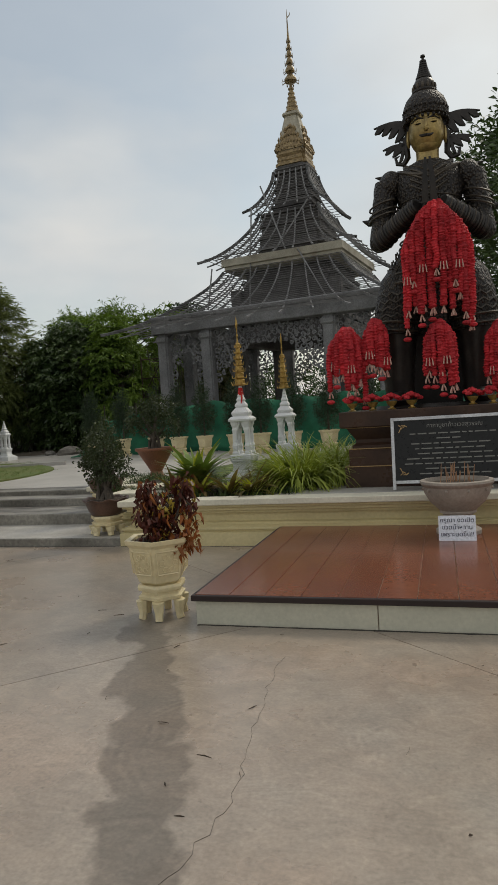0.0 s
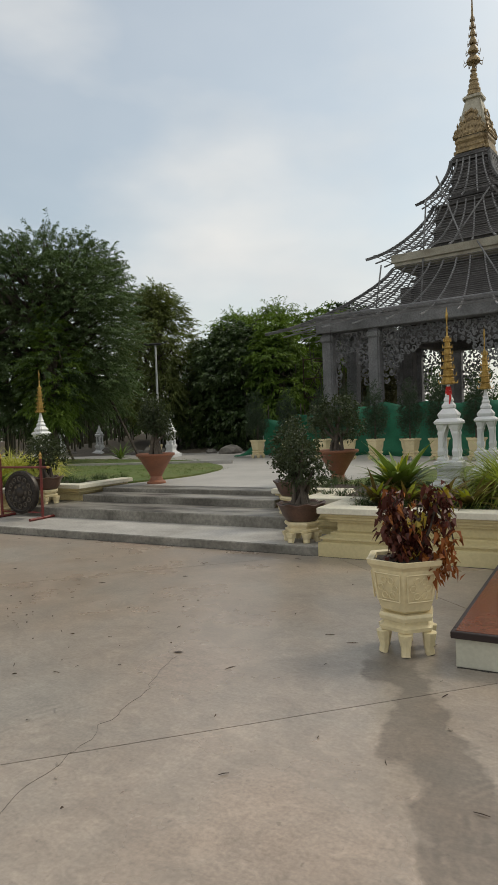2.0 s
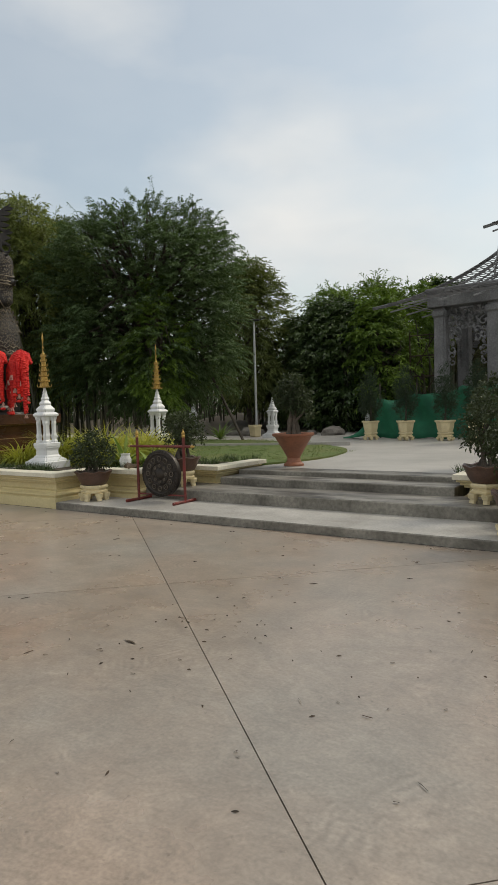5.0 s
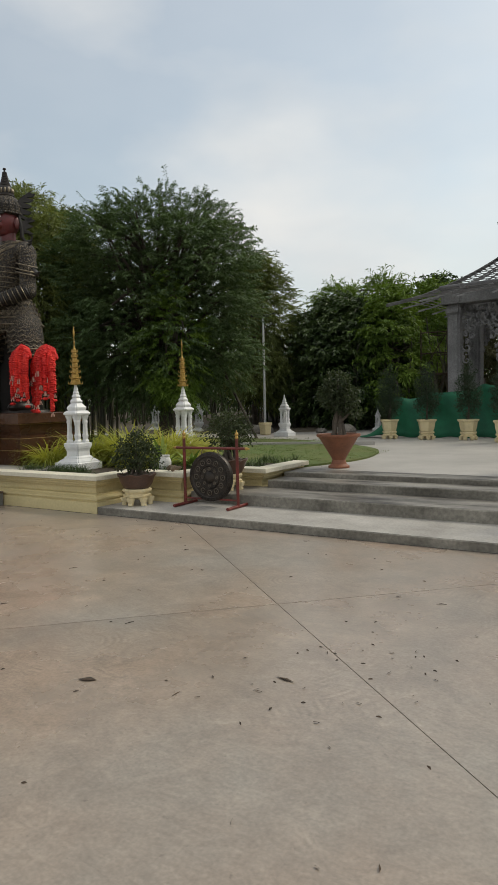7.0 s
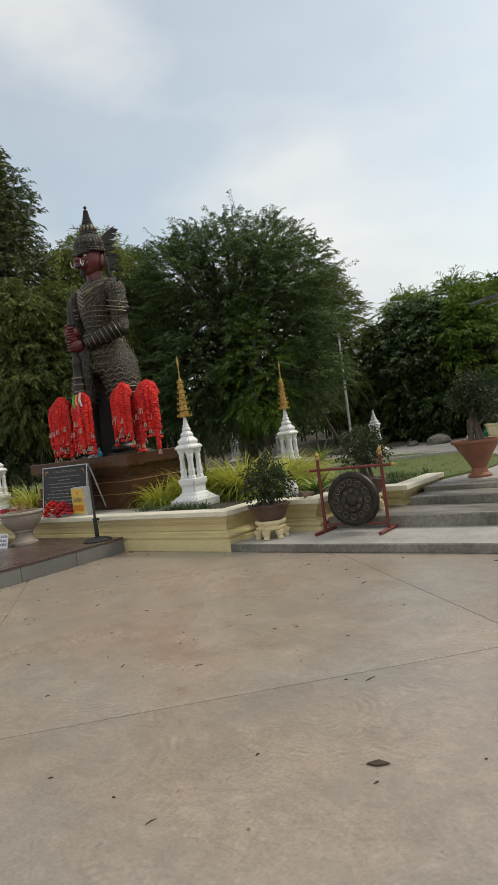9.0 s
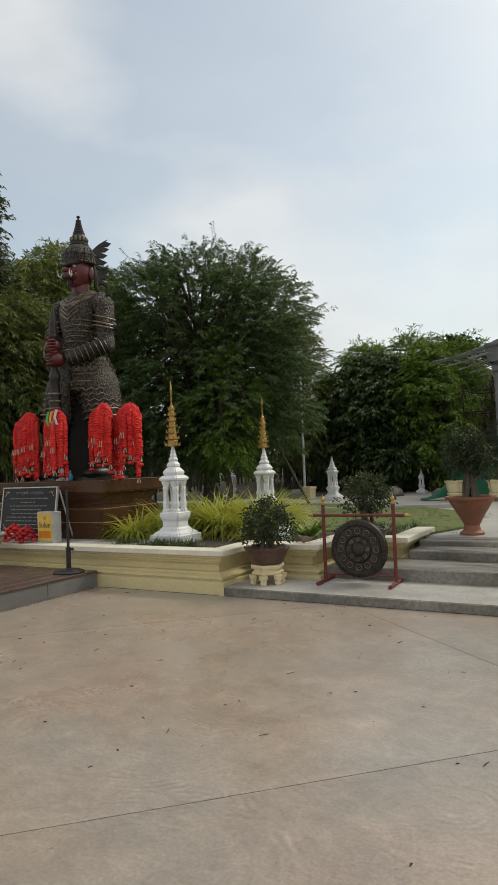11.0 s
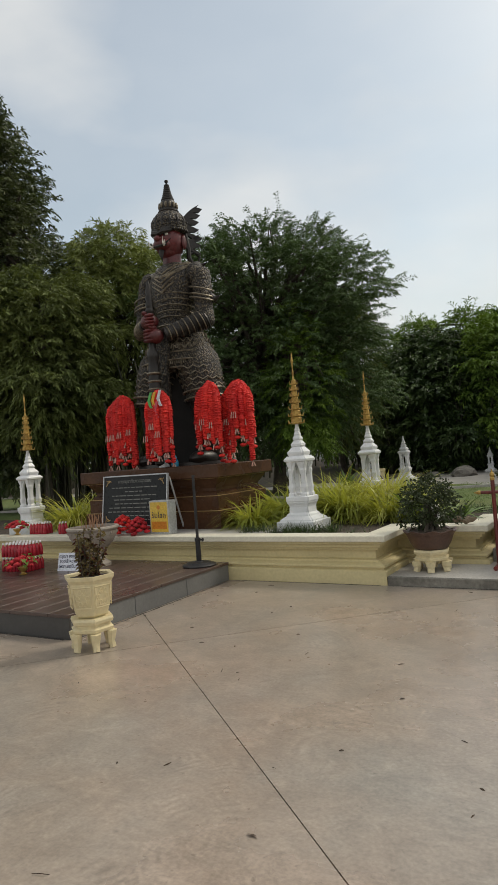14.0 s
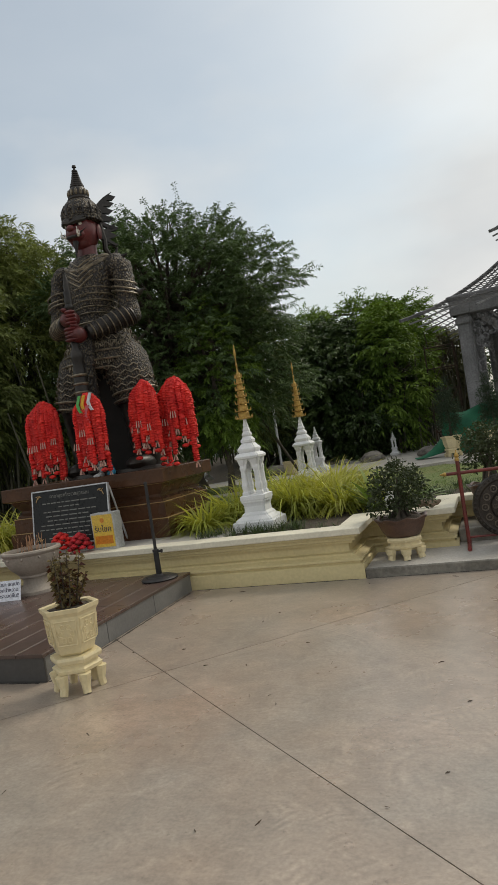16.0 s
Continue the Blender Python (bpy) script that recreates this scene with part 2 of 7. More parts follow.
M["old_gold"] = mat("weathered_gilding", (0.34, 0.25, 0.125), (0.19, 0.135, 0.07), scale=5, rough=0.5, metal=0.4, bump=0.7, bscale=16, grain=0.3, dist=0.03)
M["aged_cream"] = mat("weathered_cream_render", (0.46, 0.43, 0.34), (0.32, 0.29, 0.22), scale=2, rough=0.7, bump=0.3, bscale=14, grain=0.18)
M["white"] = mat("white_gloss_paint", (0.74, 0.75, 0.75), (0.63, 0.64, 0.64), scale=4, rough=0.4, bump=0.12, bscale=60, grain=0.05)
M["pav"] = mat("bare_grey_concrete", (0.235, 0.235, 0.24), (0.13, 0.13, 0.134), scale=0.9, rough=0.85, bump=0.4, bscale=22, grain=0.22)
M["pav_dark"] = mat("weathered_dark_concrete", (0.12, 0.114, 0.112), (0.06, 0.057, 0.056), scale=1.2, rough=0.85, bump=0.4, bscale=20, grain=0.25)
M["steel"] = mat("grey_primer_steel", (0.17, 0.163, 0.16), (0.10, 0.096, 0.094), scale=3, rough=0.7, metal=0.0, bump=0.1, grain=0.15)
M["fascia"] = mat("pale_fascia_render", (0.50, 0.47, 0.38), (0.30, 0.27, 0.21), scale=1.4, rough=0.8, bump=0.2, grain=0.15)
M["net"] = mat("green_shade_net", (0.012, 0.155, 0.075), (0.007, 0.085, 0.045), scale=1.5, rough=0.75, bump=0.35, bscale=120, grain=0.3)
M["bark"] = mat("tree_bark", (0.10, 0.08, 0.06), (0.05, 0.042, 0.034), scale=6, rough=0.9, bump=0.8, bscale=40, dist=0.02)
M["culm"] = mat("bamboo_culm", (0.07, 0.065, 0.035), (0.035, 0.036, 0.022), scale=2, rough=0.6, bump=0.2, island=0.35)
M["leaf_round"] = leafy("broad_glossy_leaf", (0.036, 0.066, 0.020), (0.075, 0.112, 0.028), island=0.5, rough=0.42, gloss=0.5)
M["leaf_ever"] = leafy("dark_evergreen_leaf", (0.055, 0.074, 0.028), (0.100, 0.115, 0.040), island=0.5, rough=0.42, gloss=0.5)
M["leaf_dark"] = leafy("dark_leaf", (0.030, 0.055, 0.016), (0.050, 0.082, 0.022))
M["leaf_mid"] = leafy("feathery_leaf", (0.078, 0.124, 0.052), (0.115, 0.162, 0.062), island=0.4)
M["leaf_yellow"] = leafy("bamboo_leaf", (0.200, 0.228, 0.062), (0.110, 0.138, 0.042), island=0.55)
M["leaf_olive"] = leafy("olive_bamboo_leaf", (0.150, 0.176, 0.052), (0.080, 0.102, 0.034), island=0.55)
M["leaf_bright"] = leafy("fresh_leaf", (0.150, 0.225, 0.034), (0.085, 0.145, 0.028), island=0.4)
M["leaf_brown"] = leafy("dry_brownish_leaf", (0.115, 0.105, 0.050), (0.070, 0.078, 0.034), island=0.4)


# ---- mesh helpers ----
def mesh_of(bm, material, name="part", smooth=False):
    me = bpy.data.meshes.new(name)
    bm.normal_update()
    bm.to_mesh(me)
    bm.free()
    for m in material if isinstance(material, (list, tuple)) else (material,):
        me.materials.append(m)
    if smooth:
        me.polygons.foreach_set("use_smooth", [True] * len(me.polygons))
        me.set_sharp_from_angle(angle=radians(38))
    return me


def part(name, bm, material, parent, label="", smooth=False, m=None):
    ob = new(name, mesh_of(bm, material, name, smooth))
    ob.parent = parent
    if m is not None:
        ob.matrix_basis = m
    return tagged(ob, label)


def share(name, me, parent, m):
    ob = new(name, me)
    ob.parent = parent
    ob.matrix_basis = m
    return ob


def thing(name, label, category, x=0, y=0, z=0, rz=0, group=""):
    ob = new(name)
    ob.empty_display_size = 0.2
    ob.matrix_basis = pose(x, y, z, 0, 0, rz)
    return tagged(ob, label, category, group)


def setting(name, bm, material, label, category, smooth=False):
    ob = new(name, mesh_of(bm, material, name, smooth))
    return tagged(ob, label, category, kind="structure")


def box(bm, x0, y0, z0, x1, y1, z1, bevel=0.0, mi=0, m=None):
    r = bmesh.ops.create_cube(bm, size=1.0)
    vs = r["verts"]
    for v in vs:
        v.co = Vector(((x0 + x1) / 2 + v.co.x * (x1 - x0), (y0 + y1) / 2 + v.co.y * (y1 - y0), (z0 + z1) / 2 + v.co.z * (z1 - z0)))
    if m is not None:
        for v in vs:
            v.co = m @ v.co
    fs = {f for v in vs for f in v.link_faces}
    for f in fs:
        f.material_index = mi
    if bevel:
        es = {e for f in fs for e in f.edges}
        bmesh.ops.bevel(bm, geom=list(es), offset=bevel, segments=1, affect="EDGES", material=mi)
    return bm


def loft(bm, rings, close=True, caps=True, mi=0):
    """Joins rings of points, all of one length, into a skin."""
    made = [[bm.verts.new(p) for p in ring] for ring in rings]
    n = len(made[0])
    for a, b in zip(made, made[1:]):
        for i in range(n if close else n - 1):
            j = (i + 1) % n
            f = bm.faces.new((a[i], a[j], b[j], b[i]))
            f.material_index = mi
    if caps and close:
        for ring, flip in ((made[0], True), (made[-1], False)):
            f = bm.faces.new(ring[::-1] if flip else ring)
            f.material_index = mi
    return bm


def lathe(bm, profile, n=20, turn=0.0, cx=0, cy=0, sx=1, sy=1, mi=0, m=None):
    """A turned (or, with few sides, a polygonal) body from (radius, z) pairs."""
    rings = []
    for r, z in profile:
        ring = []
        for i in range(n):
            a = turn + 2 * math.pi * i / n
            p = Vector((cx + sx * r * math.cos(a), cy + sy * r * math.sin(a), z))
            ring.append(m @ p if m is not None else p)
        rings.append(ring)
    return loft(bm, rings, mi=mi)


SQ = math.pi / 4
R2 = math.sqrt(2)


def square_lathe(bm, profile, cx=0, cy=0, mi=0, m=None):
    """Square-plan body from (half width, z) pairs."""
    return lathe(bm, [(r * R2, z) for r, z in profile], 4, SQ, cx, cy, mi=mi, m=m)


def redented(bm, profile, notch=0.16, cx=0, cy=0, mi=0):
    """Square plan with stepped-back corners, from (half width, z) pairs."""
    rings = []
    for r, z in profile:
        k = r * (1 - notch)
        pts = [(r, -k), (r, k), (k, k), (k, r), (-k, r), (-k, k), (-r, k), (-r, -k), (-k, -k), (-k, -r), (k, -r), (k, -k)]
        rings.append([Vector((cx + a, cy + b, z)) for a, b in pts])
    return loft(bm, rings, mi=mi)


def tube(bm, pts, radii, n=8, mi=0, caps=True):
    pts = [Vector(p) for p in pts]
    if isinstance(radii, (int, float)):
        radii = [radii] * len(pts)
    rings, up = [], None
    for i, p in enumerate(pts):
        d = (pts[min(i + 1, len(pts) - 1)] - pts[max(i - 1, 0)]).normalized()
        if up is None:
            up = d.orthogonal().normalized()
        up = (up - d * up.dot(d))
        up = up.normalized() if up.length > 1e-6 else d.orthogonal().normalized()
        side = d.cross(up)
        rings.append([p + radii[i] * (math.cos(2 * math.pi * k / n) * up + math.sin(2 * math.pi * k / n) * side) for k in range(n)])
    return loft(bm, rings, caps=caps, mi=mi)


def ball(bm, c, r, mi=0, seg=12, rings=8, m=None):
    rx, ry, rz = (r, r, r) if isinstance(r, (int, float)) else r
    res = bmesh.ops.create_uvsphere(bm, u_segments=seg, v_segments=rings, radius=1.0)
    for v in res["verts"]:
        p = Vector((v.co.x * rx, v.co.y * ry, v.co.z * rz))
        v.co = (m @ p if m is not None else p) + Vector(c)
        for f in v.link_faces:
            f.material_index = mi
    return bm


def prism(bm, pts, z0, z1, mi=0, m=None):
    """Upright prism over a plan polygon (counter-clockwise)."""
    a = [Vector((x, y, z0)) for x, y in pts]
    b = [Vector((x, y, z1)) for x, y in pts]
    if m is not None:
        a, b = [m @ p for p in a], [m @ p for p in b]
    return loft(bm, [a, b], mi=mi)


def sweep(bm, path, profile, flip=1, mi=0):
    """Sweeps an upright (offset, z) profile along a plan polyline with mitred corners; offset is outward, to the path's right times flip."""
    path = [Vector((x, y)) for x, y in path]
    rings = []
    for i, p in enumerate(path):
        ds = []
        if i > 0:
            ds.append((p - path[i - 1]).normalized())
        if i < len(path) - 1:
            ds.append((path[i + 1] - p).normalized())
        ns = [Vector((d.y, -d.x)) * flip for d in ds]
        nrm = sum(ns, Vector((0, 0))).normalized()
        nrm = nrm / max(0.3, nrm.dot(ns[0]))
        rings.append([Vector((p.x + nrm.x * o, p.y + nrm.y * o, z)) for o, z in profile])
    return loft(bm, rings, mi=mi)


def leaves(name, centres, dirs, length, width, material, parent=None, sag=0.25, label="", flat=0.0):
    """Many small pointed leaves in one mesh; each is a bent rhombus of two faces."""
    c, d = np.asarray(centres, float), np.asarray(dirs, float)
    nn = len(c)
    d /= np.linalg.norm(d, axis=1, keepdims=True) + 1e-9
    rnd = np.random.normal(size=(nn, 3))
    rnd[:, 2] += flat * 3.0
    s = np.cross(d, rnd)
    s /= np.linalg.norm(s, axis=1, keepdims=True) + 1e-9
    ln = length * np.random.uniform(0.6, 1.3, (nn, 1))
    wd = width * np.random.uniform(0.7, 1.25, (nn, 1))
    up = np.cross(s, d)
    mid = c + d * ln * 0.5
    tip = c + d * ln - np.array([0, 0, 1.0]) * ln * sag
    v = np.stack([c, mid + s * wd * 0.5 + up * wd * 0.2, tip, mid - s * wd * 0.5 + up * wd * 0.2], axis=1).reshape(-1, 3)
    me = bpy.data.meshes.new(name)
    me.vertices.add(nn * 4)
    me.vertices.foreach_set("co", v.ravel())
    me.loops.add(nn * 4)
    me.loops.foreach_set("vertex_index", np.arange(nn * 4, dtype=np.int32))
    me.polygons.add(nn)
    me.polygons.foreach_set("loop_start", np.arange(0, nn * 4, 4, dtype=np.int32))
    me.update(calc_edges=True)
    me.materials.append(material)
    ob = new(name, me)
    ob.parent = parent
    return tagged(ob, label)


def clumps(blobs, count, per, spread, droop=0.3, shell=0.55, flat=0.0):
    """Leaf places and directions: sprigs scattered through ellipsoid blobs (centre, radii), thicker towards their skins."""
    vol = np.array([r[0] * r[1] * r[2] for _, r in blobs]) ** 0.7
    pick = np.random.choice(len(blobs), count, p=vol / vol.sum())
    cen = np.array([b[0] for b in blobs], float)[pick]
    rad = np.array([b[1] for b in blobs], float)[pick]
    u = np.random.normal(size=(count, 3))
    u /= np.linalg.norm(u, axis=1, keepdims=True)
    k = np.random.uniform(shell ** 3, 1.12, (count, 1)) ** (1 / 3)
    sp = cen + u * rad * k
    out = u * 0.8 + np.random.normal(size=(count, 3)) * 0.45
    out[:, 2] -= droop * 0.5
    out /= np.linalg.norm(out, axis=1, keepdims=True)
    along = np.random.uniform(0, 1, (count, per, 1))
    out[:, 2] *= 1 - 0.6 * flat
    jit = np.random.normal(size=(count, per, 3)) * spread * 0.28
    jit[:, :, 2] *= 1 - 0.7 * flat
    p = sp[:, None, :] + out[:, None, :] * along * spread * 2 + jit
    p[:, :, 2] -= (along[:, :, 0] ** 2) * spread * droop * 1.6
    d = out[:, None, :] * 0.7 + np.random.normal(size=(count, per, 3)) * 0.55
    d[:, :, 2] *= 1 - 0.6 * flat
    d[:, :, 2] -= droop
    return p.reshape(-1, 3), d.reshape(-1, 3)


def sprays(blobs, count, per, length, rise=0.25, droop=0.5, shell=0.45, pair=0.75, seed=1):
    """Leaf places and directions along arching twigs: leaflets stand in two rows on each twig, twigs fan out from ellipsoid lobes."""
    rng = np.random.default_rng(seed)
    cen_all, rad_all = np.array([b[0] for b in blobs], float), np.array([b[1] for b in blobs], float)
    vol = rad_all.prod(axis=1) ** 0.75
    pick = rng.choice(len(blobs), count, p=vol / vol.sum())
    u = rng.normal(size=(count, 3))
    u /= np.linalg.norm(u, axis=1, keepdims=True)
    root = cen_all[pick] + u * rad_all[pick] * rng.uniform(shell ** 3, 1.0, (count, 1)) ** (1 / 3)
    mid = cen_all.mean(axis=0)
    away = root - mid
    away /= np.linalg.norm(away, axis=1, keepdims=True) + 1e-6
    out = u * 0.55 + away * 0.65 + rng.normal(size=(count, 3)) * 0.32
    out[:, 2] = out[:, 2] * 0.55 + rise
    out /= np.linalg.norm(out, axis=1, keepdims=True)
    side = np.cross(out, np.array([0, 0, 1.0]) + rng.normal(size=(count, 3)) * 0.25)
    side /= np.linalg.norm(side, axis=1, keepdims=True) + 1e-6
    ln = length * rng.uniform(0.55, 1.35, (count, 1, 1))
    f = (np.arange(per)[None, :, None] + rng.uniform(0, 0.8, (count, per, 1))) / per
    p = root[:, None, :] + out[:, None, :] * f * ln
    p[:, :, 2] -= (f[:, :, 0] ** 2) * ln[:, :, 0] * droop
    flip = np.where(np.arange(per) % 2 == 0, 1.0, -1.0)[None, :, None]
    d = out[:, None, :] * (1 - 0.5 * pair) + side[:, None, :] * flip * pair + rng.normal(size=(count, per, 3)) * 0.22
    d[:, :, 2] -= droop * (0.25 + 0.9 * f[:, :, 0])
    return p.reshape(-1, 3), d.reshape(-1, 3)


# ---- the plan ----
CX = -6.93  # the axis of symmetry of the two shrine terraces


def both(x):
    return 2 * CX - x


F1, F2, F3 = 6.86, 7.65, 8.55  # the three faces of the stepped planter fronts
S1, S2, S3, S4 = 0.10, 0.25, 0.36, 0.43  # heights of the four treads
TOP = 0.53  # planter coping

bm = bmesh.new()
box(bm, -900, -900, -0.6, 900, 900, -0.03)
setting("ground", bm, M["ground"], "brown earth ground around the temple plaza", "ground")

# plaza of large concrete panels laid at an angle, with open joints
bm = bmesh.new()
box(bm, -34, -16, -0.028, 20, F1 + 0.05, -0.012)
plaza = setting("plaza_floor", bm, M["joint"], "tan trowelled concrete plaza with cut joints and wet stain", "floor")


def clip(poly, a, b, c):
    """Keeps the part of a polygon where a*x + b*y <= c."""
    out = []
    for p, q in zip(poly, poly[1:] + poly[:1]):
        dp, dq = a * p[0] + b * p[1] - c, a * q[0] + b * q[1] - c
        if dp <= 0:
            out.append(p)
        if dp * dq < 0:
            s = dp / (dp - dq)
            out.append((p[0] + s * (q[0] - p[0]), p[1] + s * (q[1] - p[1])))
    return out


NU, NV = (0.66, 0.751), (-0.70, 0.714)  # normals of the two families of joints
U0, V0, PANEL = -0.63, 7.47, 3.57
DET = NU[0] * NV[1] - NU[1] * NV[0]


def crossing(u, v):
    return ((u * NV[1] - v * NU[1]) / DET, (v * NU[0] - u * NV[0]) / DET)


PANELS = []
for i in range(-9, 9):
    for j in range(-9, 4):
        g = 0.003
        u0, u1 = U0 + i * PANEL + g, U0 + (i + 1) * PANEL - g
        v0, v1 = V0 + j * 3.63 + g, V0 + (j + 1) * 3.63 - g
        quad = [crossing(u, v) for u, v in ((u0, v0), (u1, v0), (u1, v1), (u0, v1))]
        quad = clip(clip(clip(clip(quad, 0, 1, F1 + 0.03), 0, -1, 15), -1, 0, 33), 1, 0, 19)
        if len(quad) > 2:
            PANELS.append(quad)

# steps between the planters
E2, E3 = -4.10, -4.95  # the east terrace steps back less than the west one
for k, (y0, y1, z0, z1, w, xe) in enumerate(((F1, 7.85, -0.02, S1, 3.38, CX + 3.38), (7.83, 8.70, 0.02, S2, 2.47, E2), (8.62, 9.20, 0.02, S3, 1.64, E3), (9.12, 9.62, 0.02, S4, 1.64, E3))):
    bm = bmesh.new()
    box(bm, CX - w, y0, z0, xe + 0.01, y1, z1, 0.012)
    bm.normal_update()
    # front faces take a darker concrete colour than the rest of the step
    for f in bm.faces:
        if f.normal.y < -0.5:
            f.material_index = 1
    setting("step_%d" % (k + 1), bm, [M["wet_step"] if k > 0 else M["step"], M["riser"]], "worn concrete step with darker riser", "step")

# upper plaza and lawns behind the planters
bm = bmesh.new()
box(bm, -60, 9.60, -0.02, 46, 60, S4 - 0.004)
setting("upper_plaza", bm, M["upper"], "pale concrete upper plaza at the head of the steps", "pavement")


def round_poly(pts, r, seg=8):
    out = []
    n = len(pts)
    for i in range(n):
        p, a, b = Vector(pts[i]), Vector(pts[i - 1]), Vector(pts[(i + 1) % n])
        ra = min(r[i] if isinstance(r, (list, tuple)) else r, (a - p).length * 0.45, (b - p).length * 0.45)
        if ra < 0.02:
            out.append(p[:])
            continue
        s, e = p + (a - p).normalized() * ra, p + (b - p).normalized() * ra
        for k in range(seg + 1):
            t = k / seg
            out.append((s * (1 - t) ** 2 + p * 2 * t * (1 - t) + e * t * t)[:])
    return out


LAWN_B = round_poly([(-40, 9.4), (-8.75, 9.4), (-8.1, 11.3), (-8.6, 13.6), (-11.5, 16.2), (-40, 19.5)], [0, 0, 1.0, 1.4, 1.5, 0])
LAWN_A = [(both(x), y) for x, y in LAWN_B][::-1]
for name, poly in (("lawn_west", LAWN_B), ("lawn_east", LAWN_A)):
    if name == "lawn_east":
        poly = round_poly([(-4.75, 9.4), (26, 9.4), (26, 14.5), (-3.4, 14.0), (-4.3, 12.0)], [0, 0, 0, 0.8, 0.8])
    bm = bmesh.new()
    prism(bm, poly, 0.2, S4 + 0.03)
    setting(name, bm, M["lawn"], "short yellowish lawn beside the upper plaza", "lawn")
bm = bmesh.new()
sweep(bm, [(-24, 11.6), (-12.7, 13.9), (-9.4, 15.1)], [(-0.05, 0.3), (0.05, 0.3), (0.05, S4 + 0.085), (-0.05, S4 + 0.085)])
setting("lawn_kerb", bm, M["upper"], "narrow pale concrete kerb across the lawn", "kerb")

# earth bank beyond the upper plaza
bm = bmesh.new()
rings = []
for i in range(61):
    x = -70 + i * 2.0
    ring = []
    for j in range(7):
        y = (18.6 if x > -40 else 22) + j * 1.6 + 0.8 * math.sin(i * 0.7) + (8.0 if -13 < x < 8 else 0)
        z = S4 - 0.1 + (0.5 + 0.22 * math.sin(i * 1.3) + 0.15 * math.sin(i * 2.9 + j)) * math.sin(min(1.0, j / 5) * math.pi / 2)
        ring.append(Vector((x, y, z)))
    rings.append(ring)
loft(bm, rings, close=False, caps=False)
setting("earth_bank", bm, M["ground"], "low bank of dry earth and leaf litter under the trees", "bank", smooth=True)

# stepped planters with moulded fronts
PROFILE = [(-0.26, -0.01), (0.0, -0.01), (0.0, 0.150), (-0.022, 0.160), (-0.022, 0.178), (-0.008, 0.186), (-0.008, 0.205), (-0.040, 0.222), (-0.055, 0.232), (-0.055, 0.252),
           (-0.085, 0.262), (-0.085, 0.352), (-0.058, 0.362), (-0.058, 0.385), (-0.038, 0.395), (-0.038, 0.425), (-0.018, 0.435), (-0.018, 0.462), (-0.26, 0.462)]
COPING = [(-0.30, 0.462), (-0.002, 0.462), (0.004, 0.468), (0.004, TOP - 0.006), (-0.004, TOP), (-0.262, TOP), (-0.27, TOP - 0.008)]
for side in ("west", "east"):
    path = [(-33, F1), (-10.31, F1), (-10.31, F2), (-9.40, F2), (-9.40, F3), (-8.56, F3), (-8.56, 9.95)]
    inside = [(-33, F1 + 0.2), (-10.5, F1 + 0.2), (-10.5, F2 + 0.2), (-9.6, F2 + 0.2), (-9.6, F3 + 0.2), (-8.75, F3 + 0.2), (-8.75, 9.8), (-33, 9.8)]
    flip = 1
    if side == "east":
        path = [(both(-33), F1), (both(-10.31), F1), (both(-10.31), F2), (E2, F2), (E2, F3), (E3, F3), (E3, 9.95)]
        inside = [(both(-33), F1 + 0.2), (both(-10.5), F1 + 0.2), (both(-10.5), F2 + 0.2), (E2 + 0.2, F2 + 0.2), (E2 + 0.2, F3 + 0.2), (E3 + 0.2, F3 + 0.2), (E3 + 0.2, 9.8), (both(-33), 9.8)][::-1]
        flip = -1
    bm = bmesh.new()
    sweep(bm, path, [(o * 1.95 if -0.2 < o < 0 else o, q) for o, q in PROFILE], flip)
    bmesh.ops.recalc_face_normals(bm, faces=bm.faces)
    wall = setting("planter_wall_" + side, bm, M["cream"], "stepped cream planter wall with moulded bands", "planter wall")
    bm = bmesh.new()
    sweep(bm, path, COPING, flip)
    bmesh.ops.recalc_face_normals(bm, faces=bm.faces)
    part("coping", bm, M["coping"], wall, "pale flat coping")
    bm = bmesh.new()
    prism(bm, inside, 0.1, S4 + 0.05)
    setting("planter_soil_" + side, bm, M["soil"], "dark planter soil behind the coping", "soil")
    # pale paved slab under the shrine pedestal
    bm = bmesh.new()
    xa = -16.2 if side == "west" else both(-16.2) - 4.2
    box(bm, xa, F1 + 0.27, 0.2, xa + 4.2, 9.7, TOP - 0.012, 0.01)
    setting("terrace_slab_" + side, bm, M["upper"], "pale slab under the statue pedestal", "slab")

# ---- pavilion under construction ----
PX, PY = -4.75, 25.1


def curve_tier(h0, z0, h1, z1, bow):
    """Half width and height along a concave roof slope, u from eave 0 to top 1."""
    return lambda u: (h0 + (h1 - h0) * (1 - (1 - u) ** bow), z0 + (z1 - z0) * u * abs(u) ** 0.25)


TIERS = [(curve_tier(5.2, 4.62, 2.25, 6.75, 1.25), 26, 5), (curve_tier(2.75, 7.15, 1.15, 8.95, 1.35), 17, 4), (curve_tier(1.5, 9.05, 0.66, 10.55, 1.5), 13, 3)]


